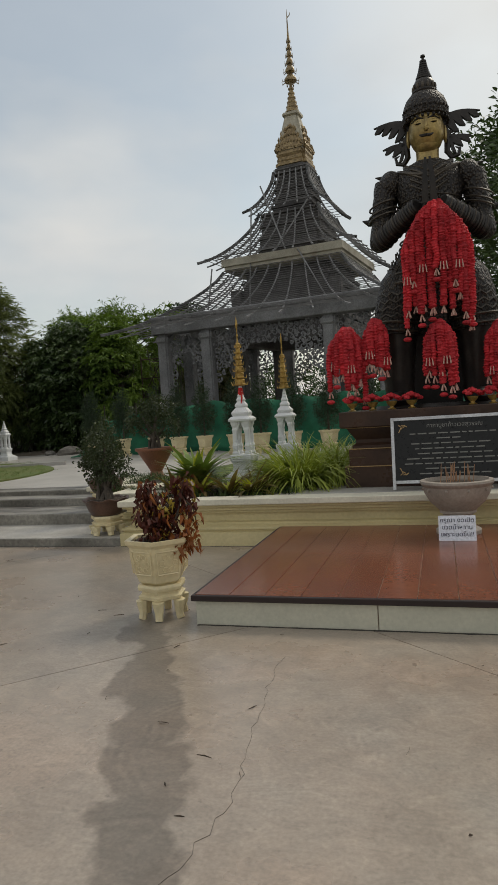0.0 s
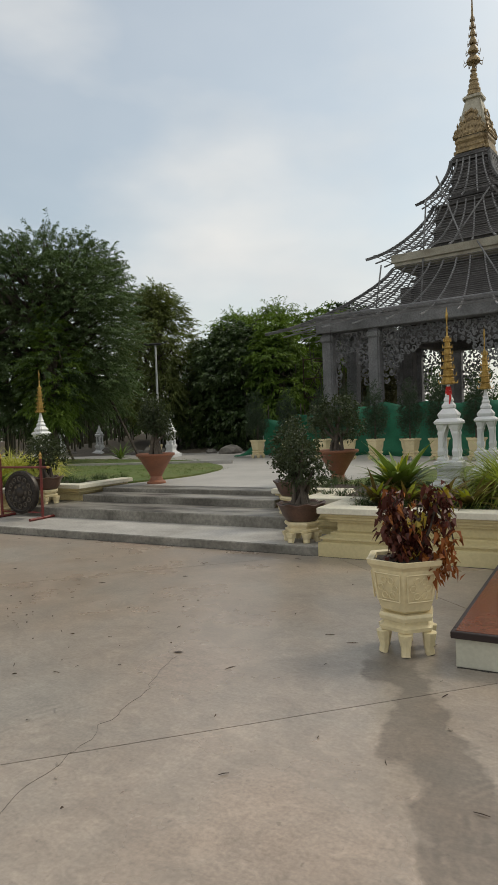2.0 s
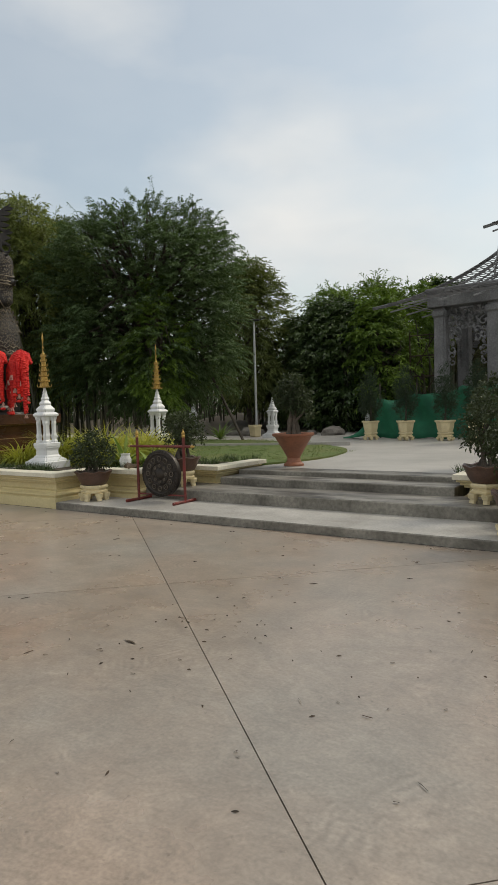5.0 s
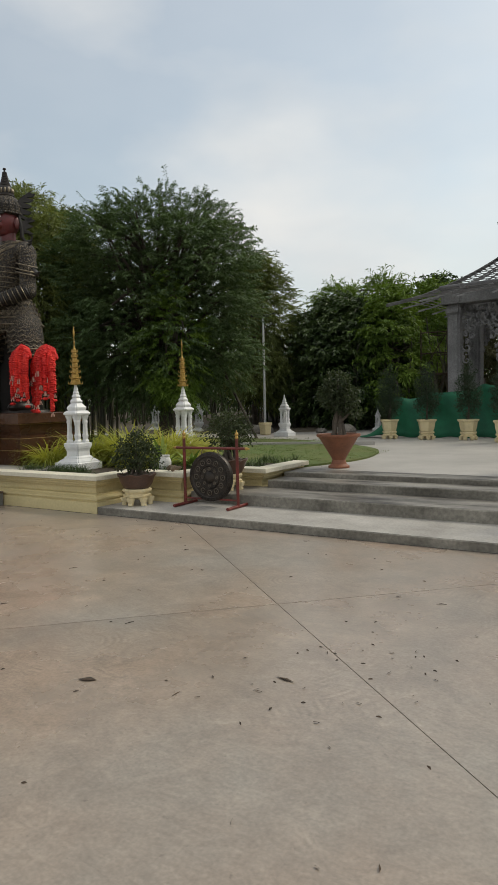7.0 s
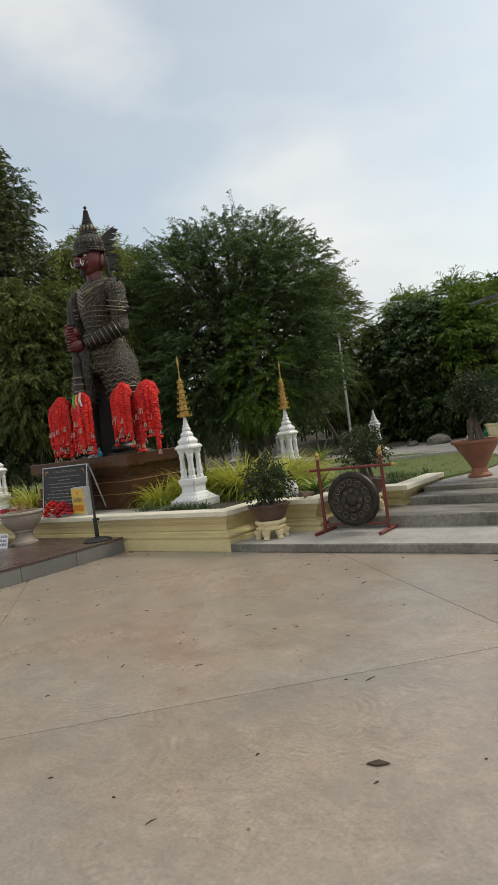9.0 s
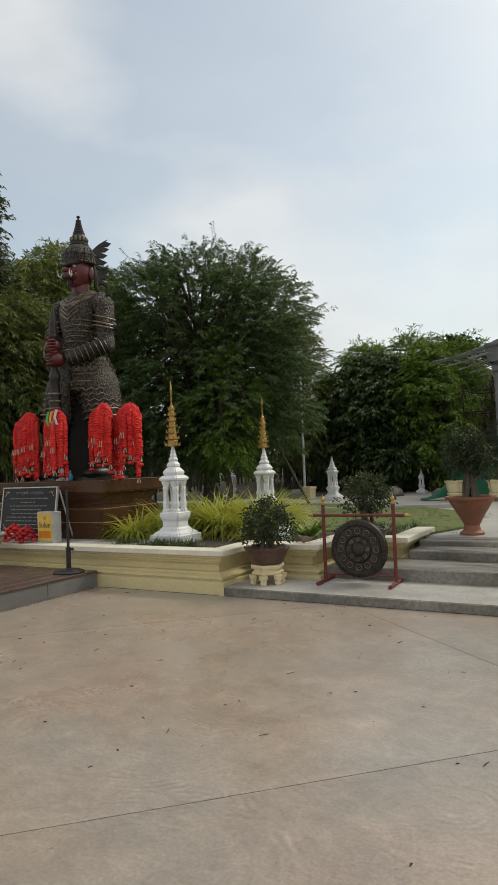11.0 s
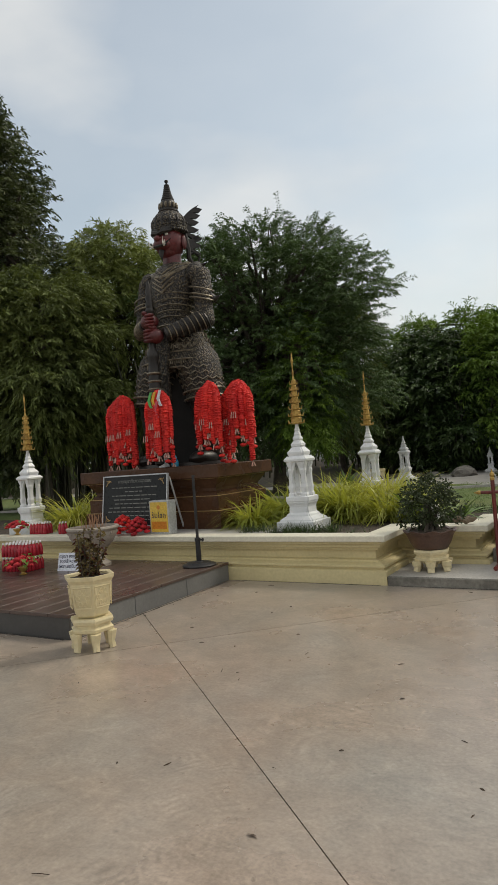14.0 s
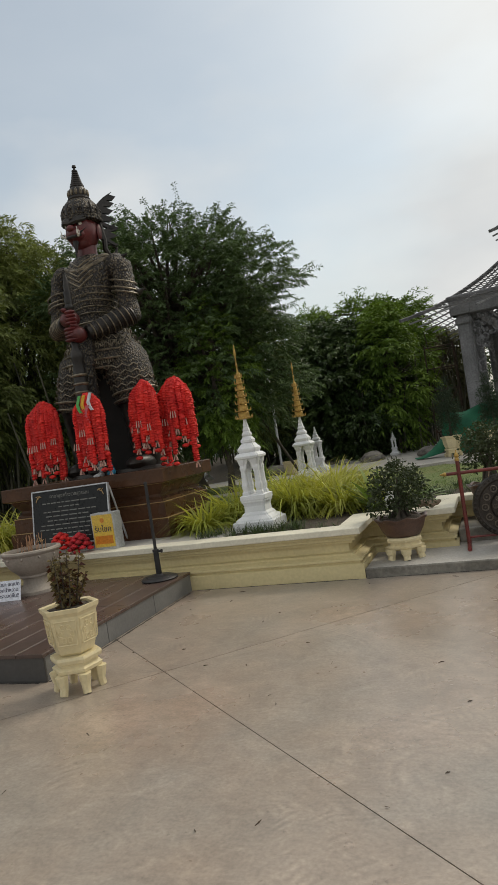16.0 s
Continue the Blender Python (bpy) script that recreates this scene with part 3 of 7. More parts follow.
def pavilion():
    p = thing("pavilion", "unfinished grey concrete pavilion with bare roof battens and gilded spire", "pavilion", PX, PY, S4, -8)
    z = -S4
    # columns: a ring of paired columns with carved brackets
    bm = bmesh.new()
    redented(bm, [(0.27, 0), (0.27, 0.5), (0.20, 0.55), (0.20, 3.7), (0.25, 3.76), (0.25, 3.9), (0.20, 3.95), (0.20, 4.3)], 0.25)
    col = mesh_of(bm, M["pav"], "column")
    spots = []
    for a in (-3.95, -2.2, 2.2, 3.95):
        for b in (-3.95, 3.95):
            spots += [(a, b), (b, a)]
    for x, y in sorted(set(spots)):
        share("column", col, p, pose(x, y, 0))
    bm = bmesh.new()
    redented(bm, [(0.2, 0), (0.2, 5.6)], 0.2)
    inner = mesh_of(bm, M["pav_dark"], "inner_column")
    for x in (-1.9, 1.9):
        for y in (-1.9, 1.9):
            share("inner_column", inner, p, pose(x, y, 0))
    # ring beams
    for s in range(4):
        bm = bmesh.new()
        box(bm, -4.3, -4.25, 4.02, 4.3, -3.7, 4.46, 0.02)
        box(bm, -4.35, -4.3, 4.47, 4.35, -3.65, 4.62, 0.02)
        part("ring_beam", bm, M["pav"], p, m=pose(0, 0, 0, 0, 0, 90 * s))
        bm = bmesh.new()
        box(bm, -2.2, -2.1, 3.6, 2.2, -1.75, 4.2, 0.02)
        part("inner_beam", bm, M["pav_dark"], p, m=pose(0, 0, 0, 0, 0, 90 * s))
    # tower blocks between the roof tiers, with ledges
    for h, za, zb, m in ((2.1, 4.7, 6.75, "pav_dark"), (1.35, 6.75, 8.9, "pav_dark"), (0.74, 8.9, 10.5, "pav_dark")):
        bm = bmesh.new()
        prof = [(h, za + z)]
        k = 5
        for i in range(k):
            a, b = za + (zb - za) * i / k, za + (zb - za) * (i + 1) / k
            hh = h * (1 - 0.05 * i)
            prof += [(hh, a + z + 0.02), (hh, b + z - 0.10), (hh + 0.07, b + z - 0.09), (hh + 0.07, b + z - 0.01)]
        redented(bm, prof, 0.12)
        part("tower_stage", bm, M[m], p)
    bm = bmesh.new()
    square_lathe(bm, [(2.12, 6.72 + z), (2.22, 6.74 + z), (2.22, 6.88 + z), (2.3, 6.9 + z), (2.3, 7.16 + z), (2.1, 7.18 + z)])
    part("fascia", bm, M["fascia"], p, "pale rendered fascia band")
    # roof skeleton
    for tier, (fn, nb, nr) in enumerate(TIERS):
        for s in range(4):
            rot = Matrix.Rotation(math.pi / 2 * s, 4, "Z")
            for i in range(nb + 1):
                h, zz = fn(i / nb)
                w = 0.009
                bm = bmesh.new()
                box(bm, -h, -h - w, zz + z, h, -h + w, zz + z + 0.02, m=rot)
                part("roof_batten", bm, M["steel"], p)
            for i in range(-nr, nr + 1):
                t = i / nr
                pts = []
                for k in range(10):
                    h, zz = fn(-0.09 + 1.09 * k / 9)
                    pts.append(rot @ Vector((t * h, -h, zz + z - 0.05)))
                bm = bmesh.new()
                tube(bm, pts, 0.032 if abs(i) < nr else 0.065, 4)
                part("rafter", bm, M["rafter"], p)
    # builders' poles left standing against the tower
    for a, b in (((-1.2, -2.5, 5.0), (-1.1, -2.0, 8.9)), ((0.2, -2.2, 7.2), (-0.9, -1.5, 9.8)), ((2.0, -3.2, 5.0), (0.7, -2.3, 7.1)), ((-2.6, -3.0, 5.3), (-2.5, -2.7, 6.8)), ((-0.3, -1.9, 7.3), (0.9, -1.5, 9.0))):
        bm = bmesh.new()
        tube(bm, [(a[0], a[1], a[2] + z), (b[0], b[1], b[2] + z)], 0.028, 5)
        part("builders_pole", bm, M["rafter"], p)
    # carved arches between the front columns: scrolls of bent tubes
    rng = random.Random(5)

    def scroll_panel(x0, x1, depth):
        bm = bmesh.new()
        n = max(3, int((x1 - x0) / 0.19))
        for i in range(n):
            cx = x0 + (x1 - x0) * (i + 0.5) / n
            f = abs((cx - (x0 + x1) / 2) / ((x1 - x0) / 2))
            low = depth * (0.30 + 0.70 * f ** 2.2)
            k = max(1, int(low / 0.19))
            for j in range(k):
                zc = 4.0 - (j + 0.5) * low / k
                r0 = rng.uniform(0.06, 0.15)
                a0, sg = rng.uniform(0, 6.28), rng.choice((-1, 1))
                pts = [(cx + (r0 * (1 - q / 11)) * math.cos(a0 + sg * q * 0.75), rng.uniform(-0.03, 0.03), zc + (r0 * (1 - q / 11)) * math.sin(a0 + sg * q * 0.75)) for q in range(10)]
                tube(bm, pts, [0.034 - 0.002 * q for q in range(10)], 5)
                ball(bm, (cx + rng.uniform(-0.1, 0.1), 0, zc + rng.uniform(-0.1, 0.1)), (0.05, 0.03, 0.07), seg=6, rings=4)
        return mesh_of(bm, M["pav"], "carved_arch", True)

    wide, narrow = scroll_panel(-1.95, 1.95, 2.0), scroll_panel(-0.62, 0.62, 2.4)
    for s in range(4):
        rot = Matrix.Rotation(math.pi / 2 * s, 4, "Z")
        share("carved_arch", wide, p, rot @ pose(0, -3.95, 0))
        for x in (-3.08, 3.08):
            share("carved_arch", narrow, p, rot @ pose(x, -3.95, 0))
    # gilded bell with carved flames, pale neck and tiered finial
    def up(v):
        return 10.7 + (v - 10.7) * 1.085 + z

    bm = bmesh.new()
    redented(bm, [(0.62, 10.5 + z), (0.66, 10.55 + z), (0.66, 10.66 + z), (0.58, 10.7 + z)], 0.2)
    part("spire_base", bm, M["pav_dark"], p)
    bm = bmesh.new()
    redented(bm, [(0.55, up(10.7)), (0.62, up(10.72)), (0.62, up(10.82)), (0.55, up(10.86)), (0.57, up(10.9)), (0.57, up(10.98)), (0.54, up(11.02)), (0.585, up(11.1)), (0.575, up(11.2))], 0.2)
    part("spire_bell", bm, M["old_gold"], p, "gilded bell base with stepped mouldings")
    bm = bmesh.new()
    redented(bm, [(0.565, up(11.2)), (0.52, up(11.4)), (0.44, up(11.75)), (0.35, up(12.1)), (0.27, up(12.42)), (0.25, up(12.47)), (0.33, up(12.5)), (0.33, up(12.58)), (0.23, up(12.62))], 0.2)
    part("spire_neck", bm, M["aged_cream"], p, "pale tapering neck")
    flame = bmesh.new()
    for k, (w, zz) in enumerate(((0.50, 11.22), (0.46, 11.36), (0.34, 11.6), (0.20, 11.85), (0.03, 12.15))):
        d = 0.58 - (zz - 11.2) * 0.255
        nxt = [(0.46, 11.36), (0.34, 11.6), (0.20, 11.85), (0.03, 12.15)]
        if k < 4:
            w1, z1 = nxt[k]
            d1 = 0.58 - (z1 - 11.2) * 0.255
            loft(flame, [[Vector((-w, -d - 0.03, up(zz))), Vector((w, -d - 0.03, up(zz))), Vector((w, -d + 0.05, up(zz))), Vector((-w, -d + 0.05, up(zz)))], [Vector((-w1, -d1 - 0.03, up(z1))), Vector((w1, -d1 - 0.03, up(z1))), Vector((w1, -d1 + 0.05, up(z1))), Vector((-w1, -d1 + 0.05, up(z1)))]])
            for sx in (-1, 1):
                for f in (0.15, 0.4, 0.65, 0.88):
                    ball(flame, (sx * w * f, -d - 0.03, up(zz + (z1 - zz) * (0.7 - 0.4 * f))), (0.035, 0.025, 0.06), seg=6, rings=4)
                tube(flame, [(sx * w * 0.9, -d - 0.02, up(zz)), (sx * (w + 0.03), -d - 0.03, up(zz + 0.08)), (sx * w * 0.85, -d - 0.03, up(zz + 0.2))], [0.04, 0.035, 0.01], 5)
    flame_me = mesh_of(flame, M["old_gold"], "carved_flame", True)
    for s in range(4):
        share("carved_flame", flame_me, p, pose(0, 0, 0, 0, 0, 90 * s))
    prof = [(0.20, up(12.62))]
    for i in range(6):
        zz, r = 12.64 + i * 0.16, (0.27, 0.23, 0.19, 0.16, 0.13, 0.11)[i]
        prof += [(r, up(zz)), (r, up(zz + 0.05)), (r - 0.05, up(zz + 0.08)), (r - 0.05, up(zz + 0.14))]
    prof += [(0.06, up(13.72)), (0.05, up(13.9))]
    bm = bmesh.new()
    lathe(bm, prof, 12)
    part("spire_rings", bm, M["old_gold"], p)
    for i, (zz, r) in enumerate(((13.72, 0.24), (14.05, 0.18), (14.33, 0.13), (14.6, 0.10), (14.85, 0.075), (15.1, 0.055))):
        bm = bmesh.new()
        lathe(bm, [(r * 0.55, up(zz - 0.03)), (r, up(zz)), (r, up(zz + 0.07)), (r * 0.75, up(zz + 0.15)), (r * 0.5, up(zz + 0.22)), (0.03, up(zz + 0.28))], 10)
        for k in range(8):
            a = k * math.pi / 4
            tube(bm, [(r * math.cos(a), r * math.sin(a), up(zz)), (r * 1.35 * math.cos(a), r * 1.35 * math.sin(a), up(zz - 0.05)), (r * 1.5 * math.cos(a), r * 1.5 * math.sin(a), up(zz + 0.07))], [0.022, 0.02, 0.004], 4)
        part("finial_tier", bm, M["old_gold"], p)
    bm = bmesh.new()
    tube(bm, [(0, 0, up(15.3)), (0, 0, up(15.8)), (0, 0, up(16.2))], [0.04, 0.024, 0.006], 6)
    tube(bm, [(0, 0, up(15.9)), (0.1, 0, up(15.97)), (0.13, 0, up(16.07))], [0.02, 0.02, 0.004], 5)
    part("finial_tip", bm, M["old_gold"], p)
    return p


pavilion()


# ---- trees ----
def trunk_bm(bm, base, top, r0, limbs, rng, lean=0.3):
    base, top = Vector(base), Vector(top)
    pts = [base.lerp(top, k / 6) + Vector((rng.uniform(-1, 1), rng.uniform(-1, 1), 0)) * lean * 0.3 * (k > 0) for k in range(7)]
    tube(bm, pts, [r0 * (1.25 if k == 0 else 1 - 0.11 * k) for k in range(7)], 9)
    for t, tip in limbs:
        i = min(5, int(t * 6))
        s = pts[i].lerp(pts[i + 1], t * 6 - i)
        tip = Vector(tip)
        mid = s.lerp(tip, 0.5) + Vector((rng.uniform(-0.2, 0.2), rng.uniform(-0.2, 0.2), 0.25))
        tube(bm, [s, s.lerp(mid, 0.5), mid, mid.lerp(tip, 0.6), tip], [r0 * 0.45, r0 * 0.36, r0 * 0.28, r0 * 0.18, r0 * 0.05], 6)


def tree(label, x, y, z, blobs, leaf, count, per, spread, llen, lwid, r0, height, droop=0.35, seed=1, category="tree", flat=0.55, rise=0.25, shell=0.4, pair=0.75, twigs=0):
    rng = random.Random(seed)
    t = thing("tree", label, category, x, y, z)
    bm = bmesh.new()
    limbs = [(rng.uniform(0.35, 0.95), (b[0][0] + rng.uniform(-0.3, 0.3), b[0][1], b[0][2] + rng.uniform(0, 0.5))) for b in blobs for _ in range(2)]
    trunk_bm(bm, (0, 0, -0.1), (0.1, 0, height), r0, limbs, rng)
    part("trunk", bm, M["bark"], t, smooth=True)
    c, d = sprays(blobs, count, per, spread, rise, droop, shell, pair, seed)
    if twigs:
        # long shoots that stand out of the crown's skin
        hi = [b for b in blobs if b[0][2] > sum(q[0][2] for q in blobs) / len(blobs)]
        c2, d2 = sprays([(b[0], (b[1][0], b[1][1], b[1][2])) for b in hi], twigs, per, spread * 1.5, rise + 0.5, droop * 0.7, 0.95, pair, seed + 50)
        c, d = np.concatenate([c, c2]), np.concatenate([d, d2])
    leaves("crown", c, d, llen, lwid, leaf, t, flat=flat)
    return t


def lobes(rx, ry, z0, z1, n, seed, size=0.3, low=0.35, boxy=0.0):
    """Separate flattened lobes near the skin of an egg-shaped crown, with gaps of shade between them."""
    rng = random.Random(seed)
    out = []
    for i in range(n):
        f = (i + 0.5) / n
        w = math.sin(math.pi * min(0.98, low * 0.45 + (1 - low * 0.45) * f ** 0.9)) ** 0.65
        if boxy:
            w = (1 - abs(2 * f - 1) ** boxy) ** 0.5
        a = i * 2.39996 + rng.uniform(-0.25, 0.25)
        k = rng.uniform(0.5, 0.82) * w
        s = size * rng.uniform(0.7, 1.3)
        out.append(((rx * k * math.cos(a), ry * k * math.sin(a), z0 + (z1 - z0) * f), (rx * s, ry * s, (z1 - z0) * 0.105 * rng.uniform(0.7, 1.3))))
    return out


def blob_set(rx, ry, z0, z1, n, seed, size=0.45):
    """Overlapping crown lobes that fill an egg-shaped outline."""
    rng = random.Random(seed)
    out = []
    for i in range(n):
        f = (i + 0.5) / n
        z = z0 + (z1 - z0) * f
        w = math.sin(math.pi * min(0.97, 0.13 + 0.80 * f)) ** 0.7
        a = i * 2.4 + rng.uniform(-0.3, 0.3)
        k = rng.uniform(0.35, 0.72) * w
        s = size * rng.uniform(0.75, 1.2)
        out.append(((rx * k * math.cos(a), ry * k * math.sin(a), z), (rx * s, ry * s, (z1 - z0) * 0.20 * rng.uniform(0.8, 1.2))))
    return out


tree("large feathery green tree with layered drooping sprays", -16.05, 15.3, S4, lobes(3.35, 3.0, 1.5, 6.5, 74, 3, 0.25, 0.5, 4.0) + lobes(1.3, 1.2, 2.4, 5.6, 12, 4, 0.5), M["leaf_mid"], 6200, 44, 0.42, 0.105, 0.026, 0.17, 5.2, 0.34, 2, flat=0.75, rise=0.32, twigs=420)
tree("light yellow-green feathery sapling beside the large tree", -14.6, 14.0, S4, lobes(0.8, 0.8, 1.3, 4.3, 16, 14, 0.4), M["leaf_bright"], 560, 36, 0.36, 0.10, 0.026, 0.08, 4.0, 0.4, 22, flat=0.75, twigs=20)
tree("round dense tree with broad dark glossy leaves", -13.9, 24.0, S4, lobes(2.9, 2.7, 0.3, 4.7, 50, 8, 0.34, 0.6), M["leaf_round"], 8200, 13, 0.34, 0.17, 0.060, 0.18, 4.2, 0.45, 5, flat=0.4, pair=0.6)
tree("fresh yellow-green shrub leaning out of the dark tree", -11.9, 23.0, S4, lobes(1.3, 1.2, 0.9, 4.7, 16, 9, 0.42), M["leaf_bright"], 1200, 14, 0.42, 0.19, 0.055, 0.08, 3.6, 0.5, 15, flat=0.4, twigs=40)
tree("slender fresh green bamboo rising behind the round tree", -13.3, 26.0, S4, lobes(3.2, 2.0, 2.2, 5.6, 24, 12, 0.24, 0.5, 4.0), M["leaf_bright"], 1900, 16, 0.5, 0.22, 0.042, 0.1, 6, 0.45, 6, flat=0.4, rise=0.4, pair=0.5, twigs=260)
tree("tall dark evergreen tree with glossy leaves", -23.2, 11.9, S4, lobes(2.7, 2.6, 1.6, 11.0, 70, 21, 0.34, 0.6), M["leaf_ever"], 10500, 13, 0.32, 0.15, 0.050, 0.28, 9.8, 0.45, 7, flat=0.35, pair=0.6, twigs=90)
tree("yellow-green bamboo clump with hanging leaves", -20.3, 14.4, S4, lobes(2.2, 1.9, 1.8, 7.2, 42, 31, 0.34, 0.7, 5.0), M["leaf_yellow"], 6200, 18, 0.46, 0.19, 0.030, 0.1, 6.4, 0.75, 8, flat=0.15, rise=0.35, pair=0.45, twigs=140)
tree("olive green bamboo clump with hanging leaves", -20.6, 11.6, S4, lobes(2.1, 1.6, 2.0, 5.7, 34, 37, 0.34, 0.7, 5.0), M["leaf_olive"], 5000, 18, 0.40, 0.16, 0.036, 0.1, 4.6, 0.6, 18, flat=0.25, rise=0.35, pair=0.5, twigs=90)
tree("open tree with upright glossy leaves at the plaza edge", 2.2, 12.4, S4, lobes(1.9, 1.7, 2.2, 6.1, 30, 41, 0.26), M["leaf_round"], 1500, 13, 0.42, 0.15, 0.050, 0.12, 5.2, 0.05, 9, flat=0.2, rise=0.6, pair=0.55, twigs=80)
tree("yellowish bamboo tree behind the feathery tree", -16.9, 22.0, S4, lobes(1.7, 1.6, 1.4, 6.3, 28, 51, 0.36, 0.6), M["leaf_olive"], 2600, 16, 0.42, 0.20, 0.036, 0.1, 5.6, 0.45, 10, flat=0.2, pair=0.45, twigs=60)
tree("dark tree beyond the pavilion corner", -13.2, 34.0, S4, lobes(2.4, 2.2, 1.6, 6.8, 26, 61, 0.34, 0.6), M["leaf_dark"], 2400, 14, 0.45, 0.26, 0.09, 0.2, 7, 0.4, 11, flat=0.4)
tree("brownish dry-leaved tree beside the pavilion", -10.6, 30.5, S4, lobes(1.9, 1.8, 1.2, 4.5, 20, 71, 0.34), M["leaf_brown"], 1200, 14, 0.45, 0.20, 0.06, 0.14, 4.4, 0.5, 12, flat=0.4)

# far woods that close the view
far_blobs = []
rng = random.Random(77)
for i in range(46):
    a = i / 45
    x = -62 + 96 * a
    y = 29 + 5 * math.sin(i * 1.7) + (10 if -16 < x < 6 else 0)
    far_blobs.append(((x, y, 2.0 + rng.uniform(-0.3, 0.6)), (3.2, 2.2, 1.7 + rng.uniform(-0.5, 0.5))))
for i in range(14):
    far_blobs.append(((-34 + rng.uniform(-6, 4), 8 + i * 1.6, 3.5), (3.0, 2.4, 3.6)))
    far_blobs.append(((14 + rng.uniform(-1, 6), 8 + i * 1.6, 3.0), (3.0, 2.4, 3.2)))
c, d = clumps(far_blobs, 11000, 16, 0.5, 0.4, 0.3, 0.4)
woods = leaves("far_woods", c, d, 0.30, 0.085, M["leaf_dark"])
tagged(woods, "dense dark green woods around the temple grounds", "woods", kind="stuff")
bm = bmesh.new()
for i in range(560):
    x = rng.uniform(-36, -9)
    y = rng.uniform(19.5, 27.5)
    if i > 420:
        x, y = rng.gauss(-21, 1.6), rng.gauss(14.2, 1.0)
    if x > -19 and 19 < y < 22:
        y += 4
    lx, ly = rng.uniform(-0.5, 0.5), rng.uniform(-0.5, 0.5)
    h = rng.uniform(2.6, 4.4)
    tube(bm, [(x, y, 0.3), (x + lx * 0.3, y + ly * 0.3, h * 0.5), (x + lx, y + ly, h)], [rng.uniform(0.03, 0.05), 0.035, 0.015], 5)
grove = new("bamboo_stems", mesh_of(bm, M["culm"], "bamboo_stems", True))
tagged(grove, "thicket of thin bamboo stems under the trees", "bamboo", kind="stuff")

# ---- shrine materials ----
def armour(name, c1, c2, cell=16.0):
    """Dark bronze with a relief of scales and worn bright edges."""
    m = mat(name, c1, tuple(c * 0.6 for c in c1), scale=3, rough=0.52, metal=0.2, bump=0, bscale=30, grain=0.2)
    n, l, b = nodes_of(m)
    geo = n.new("ShaderNodeNewGeometry")
    amap = n.new("ShaderNodeMapping")
    amap.inputs["Scale"].default_value = (cell, cell, cell * 0.75)
    l.new(geo.outputs["Position"], amap.inputs["Vector"])
    vor = n.new("ShaderNodeTexVoronoi")
    vor.inputs["Scale"].default_value = 1.0
    l.new(amap.outputs["Vector"], vor.inputs["Vector"])
    rise = n.new("ShaderNodeMapRange")
    rise.inputs["From Min"].default_value, rise.inputs["From Max"].default_value = 0.75, 0.1
    l.new(vor.outputs["Distance"], rise.inputs["Value"])
    orn = n.new("ShaderNodeTexNoise")
    orn.inputs["Scale"].default_value, orn.inputs["Detail"].default_value = cell * 0.28, 8.0
    l.new(geo.outputs["Position"], orn.inputs["Vector"])
    hgt = n.new("ShaderNodeMath")
    hgt.operation = "ADD"
    l.new(rise.outputs["Result"], hgt.inputs[0])
    l.new(orn.outputs["Fac"], hgt.inputs[1])
    bp = n.new("ShaderNodeBump")
    bp.inputs["Strength"].default_value, bp.inputs["Distance"].default_value = 0.85, 0.02
    l.new(hgt.outputs[0], bp.inputs["Height"])
    l.new(bp.outputs["Normal"], b.inputs["Normal"])
    worn = n.new("ShaderNodeMix")
    worn.data_type = "RGBA"
    worn.inputs["B"].default_value = (*c2, 1)
    l.new(b.inputs["Base Color"].links[0].from_socket, worn.inputs["A"])
    wn2 = n.new("ShaderNodeMapRange")
    wn2.inputs["From Min"].default_value, wn2.inputs["From Max"].default_value = 0.75, 1.5
    wn2.inputs["To Max"].default_value = 0.9
    l.new(hgt.outputs[0], wn2.inputs["Value"])
    l.new(wn2.outputs["Result"], worn.inputs["Factor"])
    l.new(worn.outputs["Result"], b.inputs["Base Color"])
    return m


M["bronze"] = armour("scaled_dark_bronze", (0.016, 0.0125, 0.010), (0.15, 0.118, 0.072), 38.0)
M["bronze_black"] = armour("scaled_black_bronze", (0.013, 0.010, 0.009), (0.075, 0.060, 0.043), 36.0)
M["bronze_plain"] = mat("dark_bronze", (0.030, 0.025, 0.021), (0.012, 0.0105, 0.0095), scale=5, rough=0.4, metal=0.35, bump=0.5, bscale=40, grain=0.3)
M["bronze_trim"] = mat("worn_bronze_trim", (0.24, 0.20, 0.135), (0.09, 0.075, 0.055), scale=9, rough=0.42, metal=0.45, bump=0.4, bscale=50, grain=0.3)
M["black_trim"] = mat("worn_black_bronze_trim", (0.075, 0.06, 0.042), (0.03, 0.025, 0.02), scale=9, rough=0.42, metal=0.4, bump=0.4, bscale=50, grain=0.3)
M["gold_skin"] = mat("rubbed_gold_face", (0.42, 0.30, 0.10), (0.24, 0.18, 0.075), scale=5, rough=0.34, metal=0.55, bump=0.2, bscale=35, grain=0.2)
M["red_skin"] = mat("dark_red_painted_skin", (0.125, 0.018, 0.018), (0.06, 0.012, 0.012), scale=4, rough=0.4, bump=0.2, bscale=35, grain=0.15)
M["black_cloth"] = mat("dull_black_cloth", (0.010, 0.009, 0.008), (0.018, 0.016, 0.014), scale=6, rough=0.95, bump=0.3)
M["eye"] = mat("painted_eye_white", (0.7, 0.68, 0.6), scale=8, rough=0.3)
M["red"] = mat("red_garland_yarn", (0.74, 0.030, 0.018), (0.52, 0.014, 0.014), scale=6, rough=0.75, bump=0.8, bscale=130, grain=0.25, vary=0.18, dist=0.012)
M["crimson"] = mat("crimson_garland_yarn", (0.58, 0.022, 0.032), (0.36, 0.012, 0.020), scale=6, rough=0.75, bump=0.8, bscale=130, grain=0.25, vary=0.18, dist=0.012)
